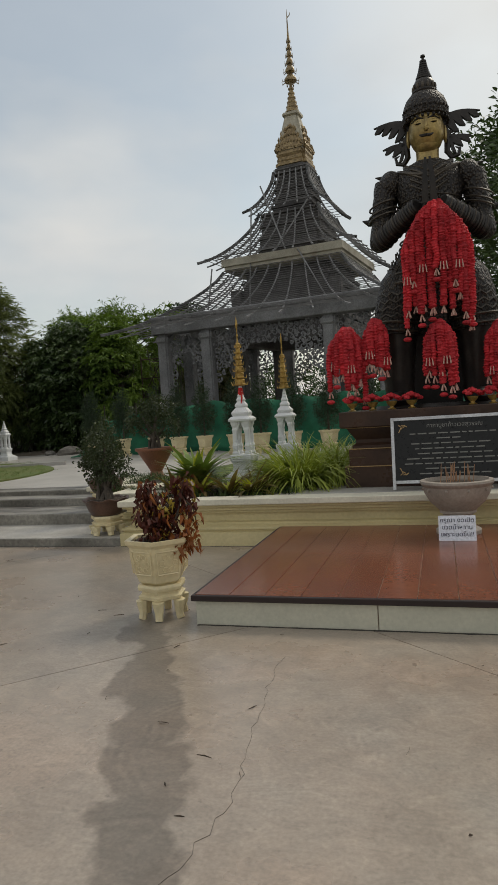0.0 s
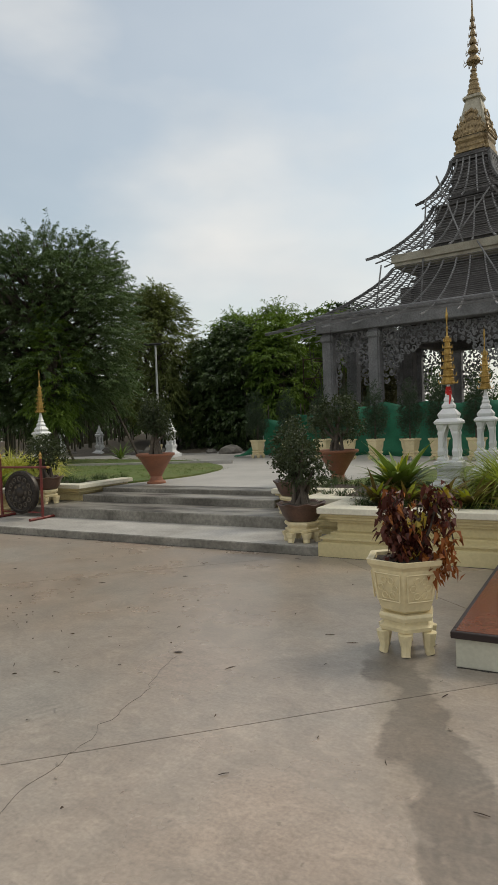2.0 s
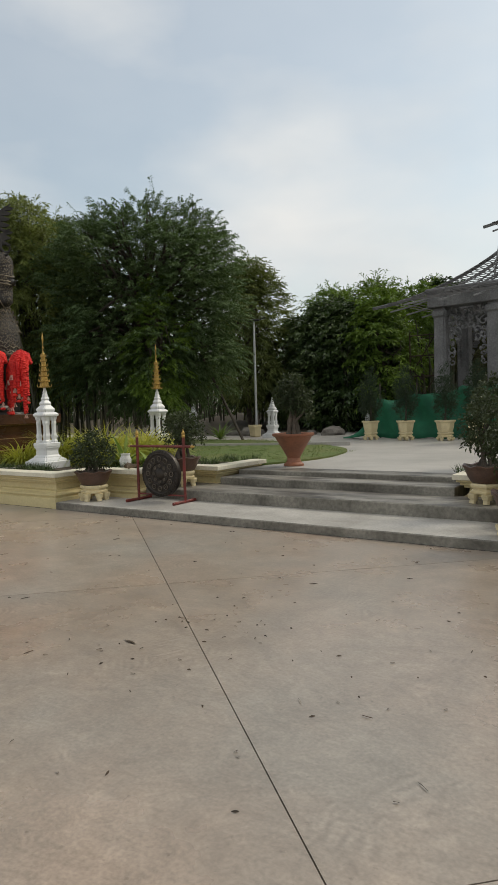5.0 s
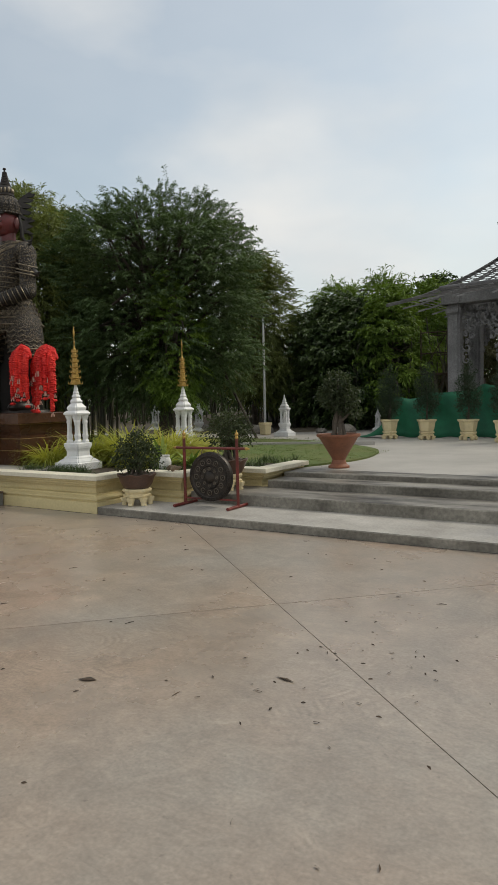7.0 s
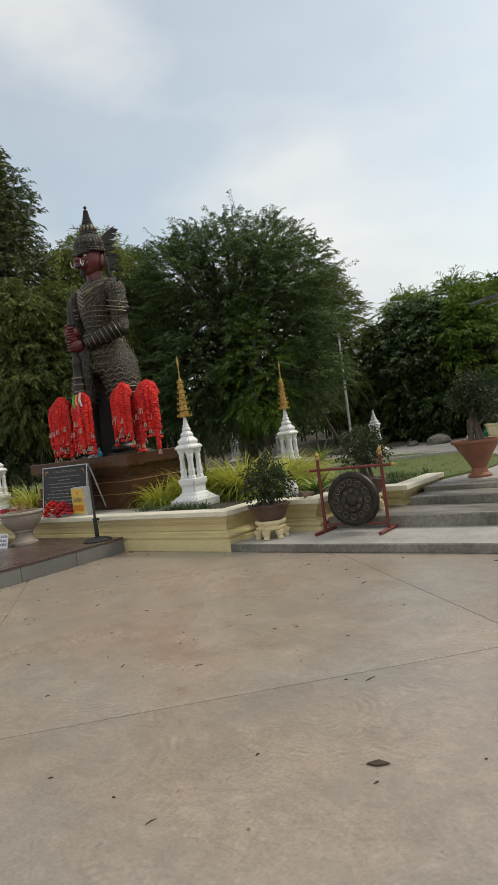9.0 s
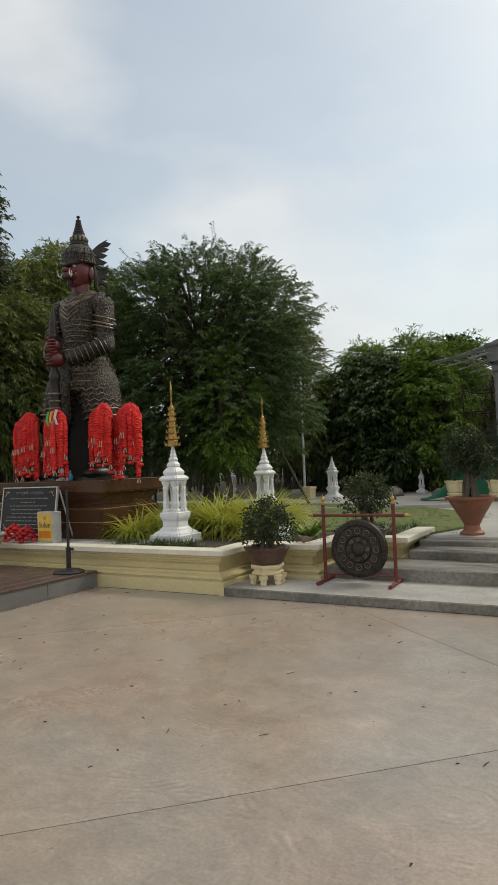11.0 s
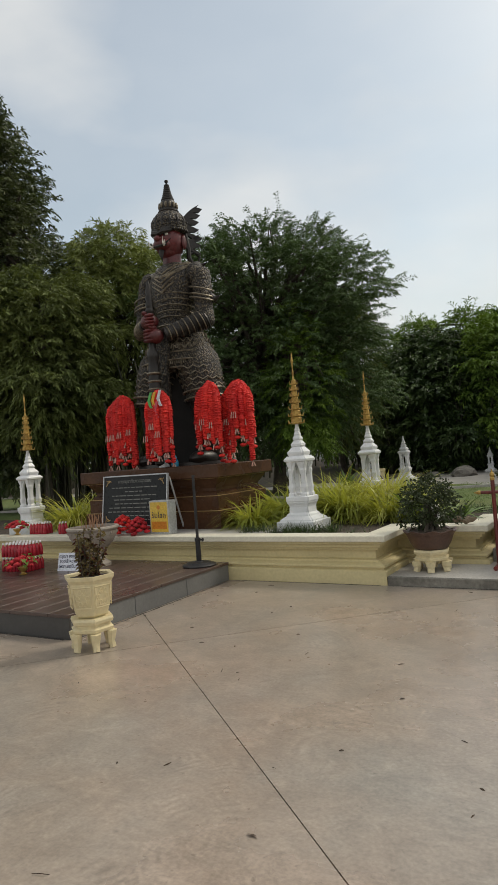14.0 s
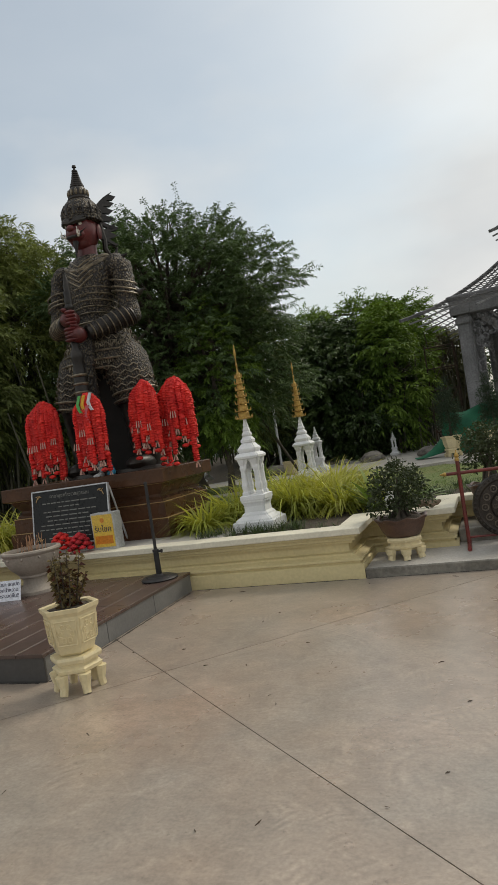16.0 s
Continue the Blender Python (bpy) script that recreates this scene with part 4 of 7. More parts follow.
M["tassel"] = mat("cream_tassel", (0.52, 0.38, 0.30), (0.45, 0.20, 0.17), scale=20, rough=0.7, bump=0.3)
M["wood"] = mat("varnished_brown_pedestal", (0.092, 0.044, 0.023), (0.052, 0.025, 0.014), scale=3, rough=0.27, bump=0.15, bscale=25, grain=0.15, gloss_var=0.08)
M["wood_dark"] = mat("dark_brown_pedestal", (0.062, 0.034, 0.022), (0.035, 0.02, 0.014), scale=3, rough=0.3, bump=0.15, bscale=25, grain=0.15)
M["line"] = mat("gilt_line", (0.45, 0.30, 0.13), scale=6, rough=0.4, metal=0.4)
M["tile_red"] = mat("red_brown_glazed_tile", (0.205, 0.074, 0.040), (0.155, 0.056, 0.034), scale=1.6, rough=0.22, bump=0.05, bscale=25, grain=0.1, vary=0.10, gloss_var=0.12)
M["tile_brown"] = mat("faded_brown_tile", (0.092, 0.058, 0.047), (0.066, 0.045, 0.038), scale=1.6, rough=0.30, bump=0.08, bscale=25, grain=0.12, vary=0.12, gloss_var=0.14)
M["grout"] = mat("pale_grout", (0.42, 0.33, 0.24), (0.25, 0.17, 0.12), scale=5, rough=0.8)
M["trim_dark"] = mat("dark_edge_trim", (0.020, 0.009, 0.008), scale=4, rough=0.55)
M["side_white"] = mat("cream_side_tile", (0.56, 0.54, 0.43), (0.47, 0.46, 0.37), scale=1.4, rough=0.4, bump=0.05, grain=0.07, vary=0.05)
M["side_grey"] = mat("grey_side_tile", (0.155, 0.155, 0.15), (0.12, 0.12, 0.118), scale=1.2, rough=0.38, bump=0.08, grain=0.1, vary=0.10)
M["side_dark"] = mat("dark_front_tile", (0.055, 0.053, 0.051), (0.040, 0.038, 0.037), scale=1.2, rough=0.38, bump=0.08, grain=0.1, vary=0.10)
M["granite"] = mat("black_granite", (0.008, 0.0085, 0.009), (0.014, 0.015, 0.015), scale=20, rough=0.3, bump=0.0, bscale=180, grain=0.4)
for key in ("wood", "wood_dark", "granite"):
    nodes_of(M[key])[2].inputs["Specular IOR Level"].default_value = 0.25
M["alu"] = mat("silver_frame", (0.55, 0.56, 0.57), (0.40, 0.41, 0.42), scale=5, rough=0.4, metal=0.6, bump=0.1)
M["letters"] = mat("engraved_pale_letters", (0.22, 0.22, 0.20), scale=20, rough=0.6, bump=0)
M["paper"] = mat("white_laminated_paper", (0.72, 0.74, 0.80), (0.66, 0.68, 0.74), scale=5, rough=0.35, bump=0.03)
M["ink"] = mat("blue_black_ink", (0.03, 0.03, 0.07), scale=9, rough=0.6, bump=0)
M["yellow"] = mat("yellow_poster", (0.68, 0.48, 0.08), (0.62, 0.40, 0.06), scale=2, rough=0.3, bump=0.02)
M["orange"] = mat("orange_poster", (0.62, 0.22, 0.03), scale=2, rough=0.3, bump=0.02)
M["bowl"] = mat("cast_grey_stone_bowl", (0.36, 0.315, 0.265), (0.26, 0.225, 0.19), scale=3.5, rough=0.7, bump=0.3, bscale=40, grain=0.12)
M["incense"] = mat("incense_stick", (0.40, 0.22, 0.12), scale=9, rough=0.8)
M["black"] = mat("black_painted_iron", (0.018, 0.018, 0.02), (0.035, 0.034, 0.034), scale=6, rough=0.45, metal=0.3, bump=0.15)
M["soda"] = mat("red_drink_bottle", (0.30, 0.012, 0.02), (0.42, 0.03, 0.05), scale=18, rough=0.12, bump=0.05, vary=0.2)
M["cap"] = mat("white_bottle_cap", (0.74, 0.72, 0.72), scale=9, rough=0.4)
M["blue"] = mat("blue_glazed_figure", (0.03, 0.25, 0.42), scale=9, rough=0.25)
M["ribbon_g"] = mat("green_ribbon", (0.10, 0.42, 0.10), scale=9, rough=0.5)
M["ribbon_y"] = mat("yellow_ribbon", (0.75, 0.42, 0.03), scale=9, rough=0.5)
M["ribbon_w"] = mat("white_ribbon", (0.72, 0.72, 0.75), scale=9, rough=0.5)
M["pink"] = mat("pink_ribbon", (0.62, 0.10, 0.12), scale=9, rough=0.5)


def lettering(text, size, material, parent, m, label=""):
    cu = bpy.data.curves.new("lettering", "FONT")
    cu.body, cu.size, cu.align_x, cu.extrude = text, size, "CENTER", 0.0015
    tmp = new("lettering_source", cu)
    bpy.context.view_layer.update()
    me = bpy.data.meshes.new_from_object(tmp.evaluated_get(bpy.context.evaluated_depsgraph_get()))
    bpy.data.objects.remove(tmp)
    me.materials.clear()
    me.materials.append(material)
    ob = share("lettering", me, parent, m)
    return tagged(ob, label)


# ---- platforms ----
def platform(side, label, x0, x1, top, side_mat, trim, front_mat):
    y0, y1, h = 4.22, F1 - 0.012, 0.22
    p = thing("platform", label, "platform", x0, y0, 0)
    w, d = x1 - x0, y1 - y0
    bm = bmesh.new()
    box(bm, 0.03, 0.03, -0.01, w - 0.03, d - 0.005, h - 0.035)
    part("core", bm, M["grout"], p)
    # side tiles on the front and the two ends
    n = max(1, round(w / 1.2))
    for i in range(n):
        bm = bmesh.new()
        box(bm, w * i / n + 0.003, 0.012, 0.0, w * (i + 1) / n - 0.003, 0.034, h - 0.03, 0.003)
        part("side_tile", bm, front_mat, p)
    m = 3
    for i in range(m):
        for xa in (0.012, w - 0.034):
            bm = bmesh.new()
            box(bm, xa, 0.035 + (d - 0.04) * i / m + 0.003, 0.0, xa + 0.022, 0.035 + (d - 0.04) * (i + 1) / m - 0.003, h - 0.03, 0.003)
            part("side_tile", bm, side_mat, p)
    bm = bmesh.new()
    box(bm, 0.06, 0.06, h - 0.034, w - 0.06, d - 0.01, h - 0.008)
    part("grout_bed", bm, M["grout"], p)
    if trim:
        for a in ((-0.02, -0.02, w + 0.02, 0.058), (-0.02, 0.059, 0.058, d), (w - 0.058, 0.059, w + 0.02, d)):
            bm = bmesh.new()
            box(bm, a[0], a[1], h - 0.045, a[2], a[3], h - 0.004, 0.004)
            part("edge_trim", bm, M["trim_dark"], p)
    # top boards of tile, running back to the planter
    e = 0.004 if trim else 0.0
    k = round((w - 2 * e) / 0.26)
    for i in range(k):
        for a, b in ((e, d * 0.5), (d * 0.5, d - 0.004)):
            bm = bmesh.new()
            g = 0.0022
            box(bm, e + (w - 2 * e) * i / k + g, a + g, h - 0.03, e + (w - 2 * e) * (i + 1) / k - g, b - g, h + 0.0, 0.002)
            part("top_tile", bm, top, p)
    return p


platform("east", "low platform with glossy red-brown tiles and dark trim", -1.585, 2.25, M["tile_red"], M["side_white"], True, M["side_white"])
platform("west", "low platform with faded brown tiles and grey sides", both(2.25), both(-1.585) - 0.01, M["tile_brown"], M["side_grey"], False, M["side_dark"])


# ---- pedestals ----
def rect_loft(bm, prof, mi=0):
    """Oblong body from (half x, half y, z) rows."""
    loft(bm, [[Vector((-a, -b, z)), Vector((a, -b, z)), Vector((a, b, z)), Vector((-a, b, z))] for a, b, z in prof], mi=mi)


def pedestal(x, y, material, label):
    p = thing("pedestal", label, "pedestal", x, y, TOP - 0.012)
    A, B = 1.26, 0.73
    stages = (("plinth", ((0.0, 0.0), (0.0, 0.235), (-0.012, 0.245))), ("dado", ((-0.05, 0.25), (-0.05, 0.44), (-0.06, 0.45))),
              ("waist", ((-0.09, 0.455), (-0.09, 0.49), (-0.13, 0.52), (-0.13, 0.56), (-0.06, 0.66), (-0.04, 0.70))), ("cornice", ((0.02, 0.705), (0.035, 0.72), (0.035, 0.885), (0.025, 0.895))))
    for name, prof in stages:
        bm = bmesh.new()
        rect_loft(bm, [(A + o, B + o, z) for o, z in prof])
        part(name, bm, material, p)
    for o, z in ((-0.002, 0.2475), (-0.05, 0.452), (-0.02, 0.7025)):
        bm = bmesh.new()
        rect_loft(bm, [(A + o, B + o, z - 0.004), (A + o, B + o, z + 0.004)])
        part("gilt_line", bm, M["line"], p)
    return p


PB, PA = (-14.17, 8.41), (0.29, 8.41)
pedestal(*PB, M["wood"], "varnished brown stepped pedestal with gilt lines")
pedestal(*PA, M["wood_dark"], "dark brown stepped pedestal under the praying statue")
PTOP = TOP - 0.012 + 0.897


# ---- statues: each one plain mesh ----
def ribbed(bm, pts, r0, r1, steps, mi, depth=0.10, n=14):
    """A limb with raised rings."""
    pts = [Vector(p) for p in pts]
    line, rad = [], []
    for i in range(steps + 1):
        t = i / steps * (len(pts) - 1)
        k = min(int(t), len(pts) - 2)
        line.append(pts[k].lerp(pts[k + 1], t - k))
        r = r0 + (r1 - r0) * i / steps
        rad.append(r * (1 + (depth if i % 2 else 0)))
    tube(bm, line, rad, n, mi)


def ellipse_rings(bm, rows, n=22, mi=0, cy=0.0):
    loft(bm, [[Vector((a * math.cos(2 * math.pi * k / n), cy + o + b * math.sin(2 * math.pi * k / n), z)) for k in range(n)] for a, b, z, o in rows], mi=mi)


def fin(bm, s, z0, steep, mi, back=0.0, size=1.0):
    """An openwork flame behind the ear: two toothed blades and a curl that runs down to the shoulder."""
    out = Vector((s * math.cos(back), math.sin(back), 0))
    thick = Vector((-out.y, out.x, 0)) * 0.028

    def at(u, v):
        return Vector((s * 0.21, 0.08, z0)) + out * (u * size) + Vector((0, 0, v * size))

    def blade(u0, v0, ang, ln, w, teeth):
        ca, sa = math.cos(ang), math.sin(ang)

        def place(t, o):
            o = o + 0.10 * ln * math.sin(math.pi * t)
            return at(u0 + ln * t * ca - o * sa, v0 + ln * t * sa + o * ca)

        edge = [place(t / 7, w * 0.5 * (1 - t / 7) ** 0.9) for t in range(8)]
        for q in range(teeth):
            t = 1 - (q + 0.55) / teeth
            edge.append(place(t, -w * 0.10 * (1 - t)))
            edge.append(place(t + 0.05, -w * (0.25 + 0.85 * (1 - t))))
            edge.append(place(t - 0.08, -w * (0.30 + 0.50 * (1 - t))))
        front_ring = [bm.verts.new(p - thick) for p in edge]
        back_ring = [bm.verts.new(p + thick) for p in edge]
        n = len(edge)
        for ring in (front_ring, back_ring[::-1]):
            bm.faces.new(ring).material_index = mi
        for i in range(n):
            bm.faces.new((front_ring[i], back_ring[i], back_ring[(i + 1) % n], front_ring[(i + 1) % n])).material_index = mi

    blade(0.0, 0.08, steep + 0.12, 0.58, 0.27, 5)
    blade(0.08, -0.20, steep + 0.05, 0.36, 0.20, 3)
    tube(bm, [at(0.0, 0.20), at(0.02, 0.0), at(0.06, -0.16), at(0.05, -0.30), at(0.12, -0.40), at(0.22, -0.37), at(0.24, -0.28), at(0.17, -0.25)], [0.03, 0.045, 0.04, 0.04, 0.036, 0.03, 0.022, 0.006], 7, mi)
    for q in range(4):
        root = at(0.05, -0.02 - 0.07 * q)
        tube(bm, [root, at(0.14, -0.01 - 0.07 * q), at(0.19, 0.04 - 0.07 * q)], [0.03, 0.024, 0.003], 6, mi)


def statue(x, y, z, height, label, praying):
    bm = bmesh.new()
    # legs: boots, flared knee guards, scaled thighs
    for s in (-1, 1):
        ball(bm, (s * 0.50, -0.22, 0.10), (0.19, 0.34, 0.13), 1)
        ribbed(bm, [(s * 0.50, -0.02, 0.05), (s * 0.51, -0.06, 0.55), (s * 0.50, -0.10, 1.05)], 0.18, 0.25, 14, 1, 0.06)
        tube(bm, [(s * 0.50, -0.10, 0.98), (s * 0.495, -0.10, 1.06), (s * 0.48, -0.09, 1.16), (s * 0.45, -0.07, 1.36), (s * 0.37, -0.04, 1.62), (s * 0.24, 0, 1.98)], [0.31, 0.29, 0.305, 0.33, 0.335, 0.20], 18, 0)
        for zz, rr in ((1.02, 0.315), (1.13, 0.325)):
            tube(bm, [(s * 0.495 + rr * math.cos(q * math.pi / 10), -0.10 + rr * math.sin(q * math.pi / 10), zz + 0.03 * math.cos(q * math.pi / 10) * s) for q in range(21)], 0.016, 6, 2)
    # skirt in overlapping panels, belt, hanging front panel
    ellipse_rings(bm, [(0.60, 0.44, 1.50, 0), (0.60, 0.44, 1.54, 0), (0.55, 0.42, 1.72, 0), (0.47, 0.38, 1.95, 0), (0.42, 0.34, 2.14, 0)], mi=0)
    ellipse_rings(bm, [(0.68, 0.485, 1.62, 0), (0.66, 0.48, 1.66, 0), (0.53, 0.42, 1.90, 0), (0.42, 0.36, 2.08, 0), (0.38, 0.33, 2.24, 0)], mi=0)
    for a, b, zz in ((0.605, 0.445, 1.52), (0.685, 0.49, 1.63), (0.60, 0.465, 1.76), (0.43, 0.355, 2.12), (0.40, 0.34, 2.17), (0.42, 0.35, 2.20)):
        tube(bm, [(a * math.cos(q * math.pi / 14), b * math.sin(q * math.pi / 14), zz) for q in range(29)], 0.015, 6, 2)
    chest = ((2.26, 0.33, 0.28, 0), (2.46, 0.37, 0.30, -0.01), (2.74, 0.44, 0.33, -0.02), (2.94, 0.48, 0.33, -0.01), (3.08, 0.45, 0.29, 0), (3.18, 0.30, 0.23, 0.02), (3.24, 0.17, 0.17, 0.02))

    def front(px, pz):
        """Depth of the chest's front face at a place."""
        for lo_r, hi_r in zip(chest, chest[1:]):
            if pz <= hi_r[0] or hi_r is chest[-1]:
                f = max(0.0, min(1.0, (pz - lo_r[0]) / (hi_r[0] - lo_r[0])))
                a, b, o = (lo_r[i] + (hi_r[i] - lo_r[i]) * f for i in (1, 2, 3))
                return o - b * math.sqrt(max(0.0, 1 - (px / a) ** 2))

    # chevron plates on the tunic, chest and thighs
    for row in range(3):
        a, b, zz = 0.59 - 0.055 * row, 0.455 - 0.025 * row, 1.84 + 0.10 * row
        tube(bm, [(a * math.cos(q * math.pi / 28), b * math.sin(q * math.pi / 28), zz + (0.03 if q % 2 else -0.03)) for q in range(57)], 0.011, 4, 2)
    for row in range(5):
        tube(bm, [(x, front(x, 2.72 + 0.075 * row + abs(x) * 0.6), 2.72 + 0.075 * row + abs(x) * 0.6) for x in (-0.24, -0.18, -0.12, -0.06, 0, 0.06, 0.12, 0.18, 0.24)], 0.014, 5, 2)
    for s in (-1, 1):
        for row in range(4):
            zz = 1.22 + 0.09 * row
            cx0, rr = s * (0.475 - 0.035 * row), 0.335 + 0.008 * row
            tube(bm, [(cx0 + rr * math.cos(q * math.pi / 14), -0.08 + rr * math.sin(q * math.pi / 14), zz + (0.022 if q % 2 else -0.022)) for q in range(29)], 0.010, 4, 2)
    loft(bm, [[Vector((-w, -0.50 - o, zz)), Vector((w, -0.50 - o, zz)), Vector((w, -0.44 - o, zz)), Vector((-w, -0.44 - o, zz))] for w, o, zz in ((0.02, 0.02, 0.82), (0.14, 0.03, 1.05), (0.13, 0.04, 1.5), (0.17, 0.02, 1.85), (0.15, -0.08, 2.15))], mi=0)
    # torso
    ellipse_rings(bm, [(0.37, 0.31, 2.12, 0), (0.33, 0.28, 2.26, 0), (0.37, 0.30, 2.46, -0.01), (0.44, 0.33, 2.74, -0.02), (0.48, 0.33, 2.94, -0.01), (0.45, 0.29, 3.08, 0), (0.30, 0.23, 3.18, 0.02), (0.17, 0.17, 3.24, 0.02)], mi=0)
    for q0, rr, zz in ((0, 0.25, 3.20), (0, 0.36, 3.13)):
        tube(bm, [((rr + 0.06) * math.sin(q * math.pi / 12), 0.02 - rr * 0.92 * math.cos(q * math.pi / 12), zz - 0.16 * max(0, math.cos(q * math.pi / 12)) ** 2) for q in range(25)], 0.032, 6, 2)
    for k in range(5):
        a, b, zz = 0.345 + 0.023 * k, 0.288 + 0.010 * k, 2.30 + 0.09 * k
        tube(bm, [(a * math.cos(q * math.pi / 12), -0.01 + b * math.sin(q * math.pi / 12), zz - 0.05 * math.sin(q * math.pi / 12)) for q in range(25)], 0.011, 5, 2)
    # arms
    for s in (-1, 1):
        ball(bm, (s * 0.51, 0, 2.98), (0.18, 0.22, 0.20), 0, 16, 10)
        if praying:
            elbow, wrist, hand = (s * 0.68, -0.14, 2.24), (s * 0.15, -0.58, 2.52), (s * 0.06, -0.60, 2.70)
        else:
            elbow, wrist, hand = (s * 0.67, -0.10, 2.24), (s * 0.17, -0.58, 2.06 + (0.14 if s < 0 else -0.06)), (s * 0.04, -0.66, 2.07 + (0.15 if s < 0 else -0.08))
        ribbed(bm, [(s * 0.57, 0, 3.0), (s * 0.63, -0.04, 2.66), elbow], 0.175, 0.145, 8, 0, 0.05, 16)
        ball(bm, elbow, 0.145, 0)
        ribbed(bm, [elbow, Vector(elbow).lerp(Vector(wrist), 0.5), wrist], 0.148, 0.102, 38, 1, 0.09, 14)
        for q in range(7):
            pc = Vector(elbow).lerp(Vector(wrist), 0.12 + q * 0.13)
            dw = (Vector(wrist) - Vector(elbow)).normalized()
            e1 = dw.orthogonal().normalized()
            e2 = dw.cross(e1)
            rr = 0.158 - 0.0075 * q
            tube(bm, [pc + e1 * rr * math.cos(w * math.pi / 8) + e2 * rr * math.sin(w * math.pi / 8) for w in range(17)], 0.010, 4, 2)
        for zz, rr in ((2.72, 0.195), (2.62, 0.20), (2.56, 0.21)):
            tube(bm, [(s * 0.63 + rr * math.cos(q * math.pi / 9), -0.06 + rr * math.sin(q * math.pi / 9), zz + 0.05 * math.cos(q * math.pi / 9) * -s) for q in range(19)], 0.014, 5, 2)
        # pointed shoulder and sleeve flares
        tube(bm, [(s * 0.48, 0, 3.10), (s * 0.62, 0, 3.10), (s * 0.73, 0, 3.13)], [0.08, 0.04, 0.006], 8, 1)
        tube(bm, [(s * 0.74, 0, 2.58), (s * 0.86, 0, 2.54), (s * 0.94, 0, 2.58)], [0.10, 0.045, 0.008], 8, 1)
        if praying:
            loft(bm, [[Vector((s * 0.012, -0.66, 2.52)), Vector((s * 0.10, -0.64, 2.52)), Vector((s * 0.10, -0.50, 2.56)), Vector((s * 0.012, -0.50, 2.56))], [Vector((s * 0.012, -0.72, 2.8)), Vector((s * 0.08, -0.70, 2.8)), Vector((s * 0.08, -0.56, 2.82)), Vector((s * 0.012, -0.56, 2.82))],
                      [Vector((s * 0.012, -0.72, 3.05)), Vector((s * 0.04, -0.71, 3.05)), Vector((s * 0.04, -0.64, 3.05)), Vector((s * 0.012, -0.64, 3.05))]], mi=1)
        else:
            ball(bm, hand, (0.15, 0.14, 0.12), 3)
            for q in range(4):
                ball(bm, (hand[0] - s * 0.06 + 0.02, hand[1] - 0.10, hand[2] + 0.075 - q * 0.05), (0.10, 0.055, 0.03), 3, 8, 6)
            ball(bm, (hand[0] + s * 0.02, hand[1] - 0.06, hand[2] + 0.12), (0.05, 0.09, 0.04), 3, 8, 6)
    if not praying:
        # the club between the feet
        lathe(bm, [(0.04, 0.02), (0.09, 0.06), (0.09, 0.25), (0.07, 0.34), (0.08, 0.40), (0.09, 0.8), (0.10, 1.2), (0.085, 1.5), (0.075, 1.62), (0.09, 1.66), (0.09, 1.74), (0.055, 1.80), (0.050, 2.33), (0.072, 2.36), (0.072, 2.39), (0.052, 2.42), (0.066, 2.48), (0.050, 2.52), (0.060, 2.58), (0.044, 2.62), (0.050, 2.68), (0.028, 2.78), (0.006, 2.86)], 14, cx=0, cy=-0.68, mi=1)
        for k in range(9):
            tube(bm, [((0.082 + 0.002 * k) * math.cos(q * math.pi / 8), -0.68 + (0.082 + 0.002 * k) * math.sin(q * math.pi / 8), 0.46 + k * 0.12) for q in range(17)], 0.02, 5, 2)
    # neck, head, features
    ellipse_rings(bm, [(0.19, 0.19, 3.16, 0), (0.145, 0.15, 3.28, -0.01), (0.15, 0.165, 3.42, -0.02)], mi=3)
    ball(bm, (0, -0.05, 3.60), (0.228, 0.27, 0.30), 3, 20, 14)
    ball(bm, (0, -0.09, 3.43), (0.158, 0.165, 0.135), 3, 16, 10)
    ball(bm, (0, -0.315, 3.55), (0.035, 0.045, 0.04) if praying else (0.055, 0.06, 0.05), 3, 10, 8)
    tube(bm, [(0, -0.29, 3.70), (0, -0.315, 3.63), (0, -0.335, 3.555)], [0.016, 0.020, 0.028], 8, 3)
    for s in (-1, 1):
        ball(bm, (s * 0.090, -0.270, 3.64), (0.055, 0.034, 0.030 if praying else 0.028), 3 if praying else 4, 10, 8)
        ball(bm, (s * 0.090, -0.298, 3.622 if praying else 3.63), (0.044 if praying else 0.020, 0.014, 0.008 if praying else 0.020), 1, 8, 6)
        tube(bm, [(s * 0.025, -0.30, 3.675), (s * 0.09, -0.29, 3.705 if praying else 3.70), (s * 0.18, -0.21, 3.68 if praying else 3.755)], [0.010, 0.012, 0.006] if praying else [0.045, 0.06, 0.03], 7, 1)
        tube(bm, [(0, -0.300, 3.470), (s * 0.055, -0.288, 3.474), (s * 0.105, -0.250, 3.506)], [0.020, 0.018, 0.006] if praying else [0.022, 0.02, 0.012], 7, 1)
        ball(bm, (s * 0.235, 0.02, 3.56), (0.03, 0.06, 0.12), 3, 8, 6)
        if not praying:
            tube(bm, [(s * 0.08, -0.28, 3.46), (s * 0.115, -0.33, 3.47), (s * 0.125, -0.345, 3.54)], [0.011, 0.010, 0.003], 7, 4)
            tube(bm, [(s * 0.03, -0.315, 3.50), (s * 0.12, -0.32, 3.49), (s * 0.21, -0.29, 3.55)], [0.022, 0.016, 0.005], 6, 1)
        fin(bm, s, 3.62, 0.16 if praying else 0.95, 1, 0.1 if praying else 0.95, 0.86 if praying else 0.98)
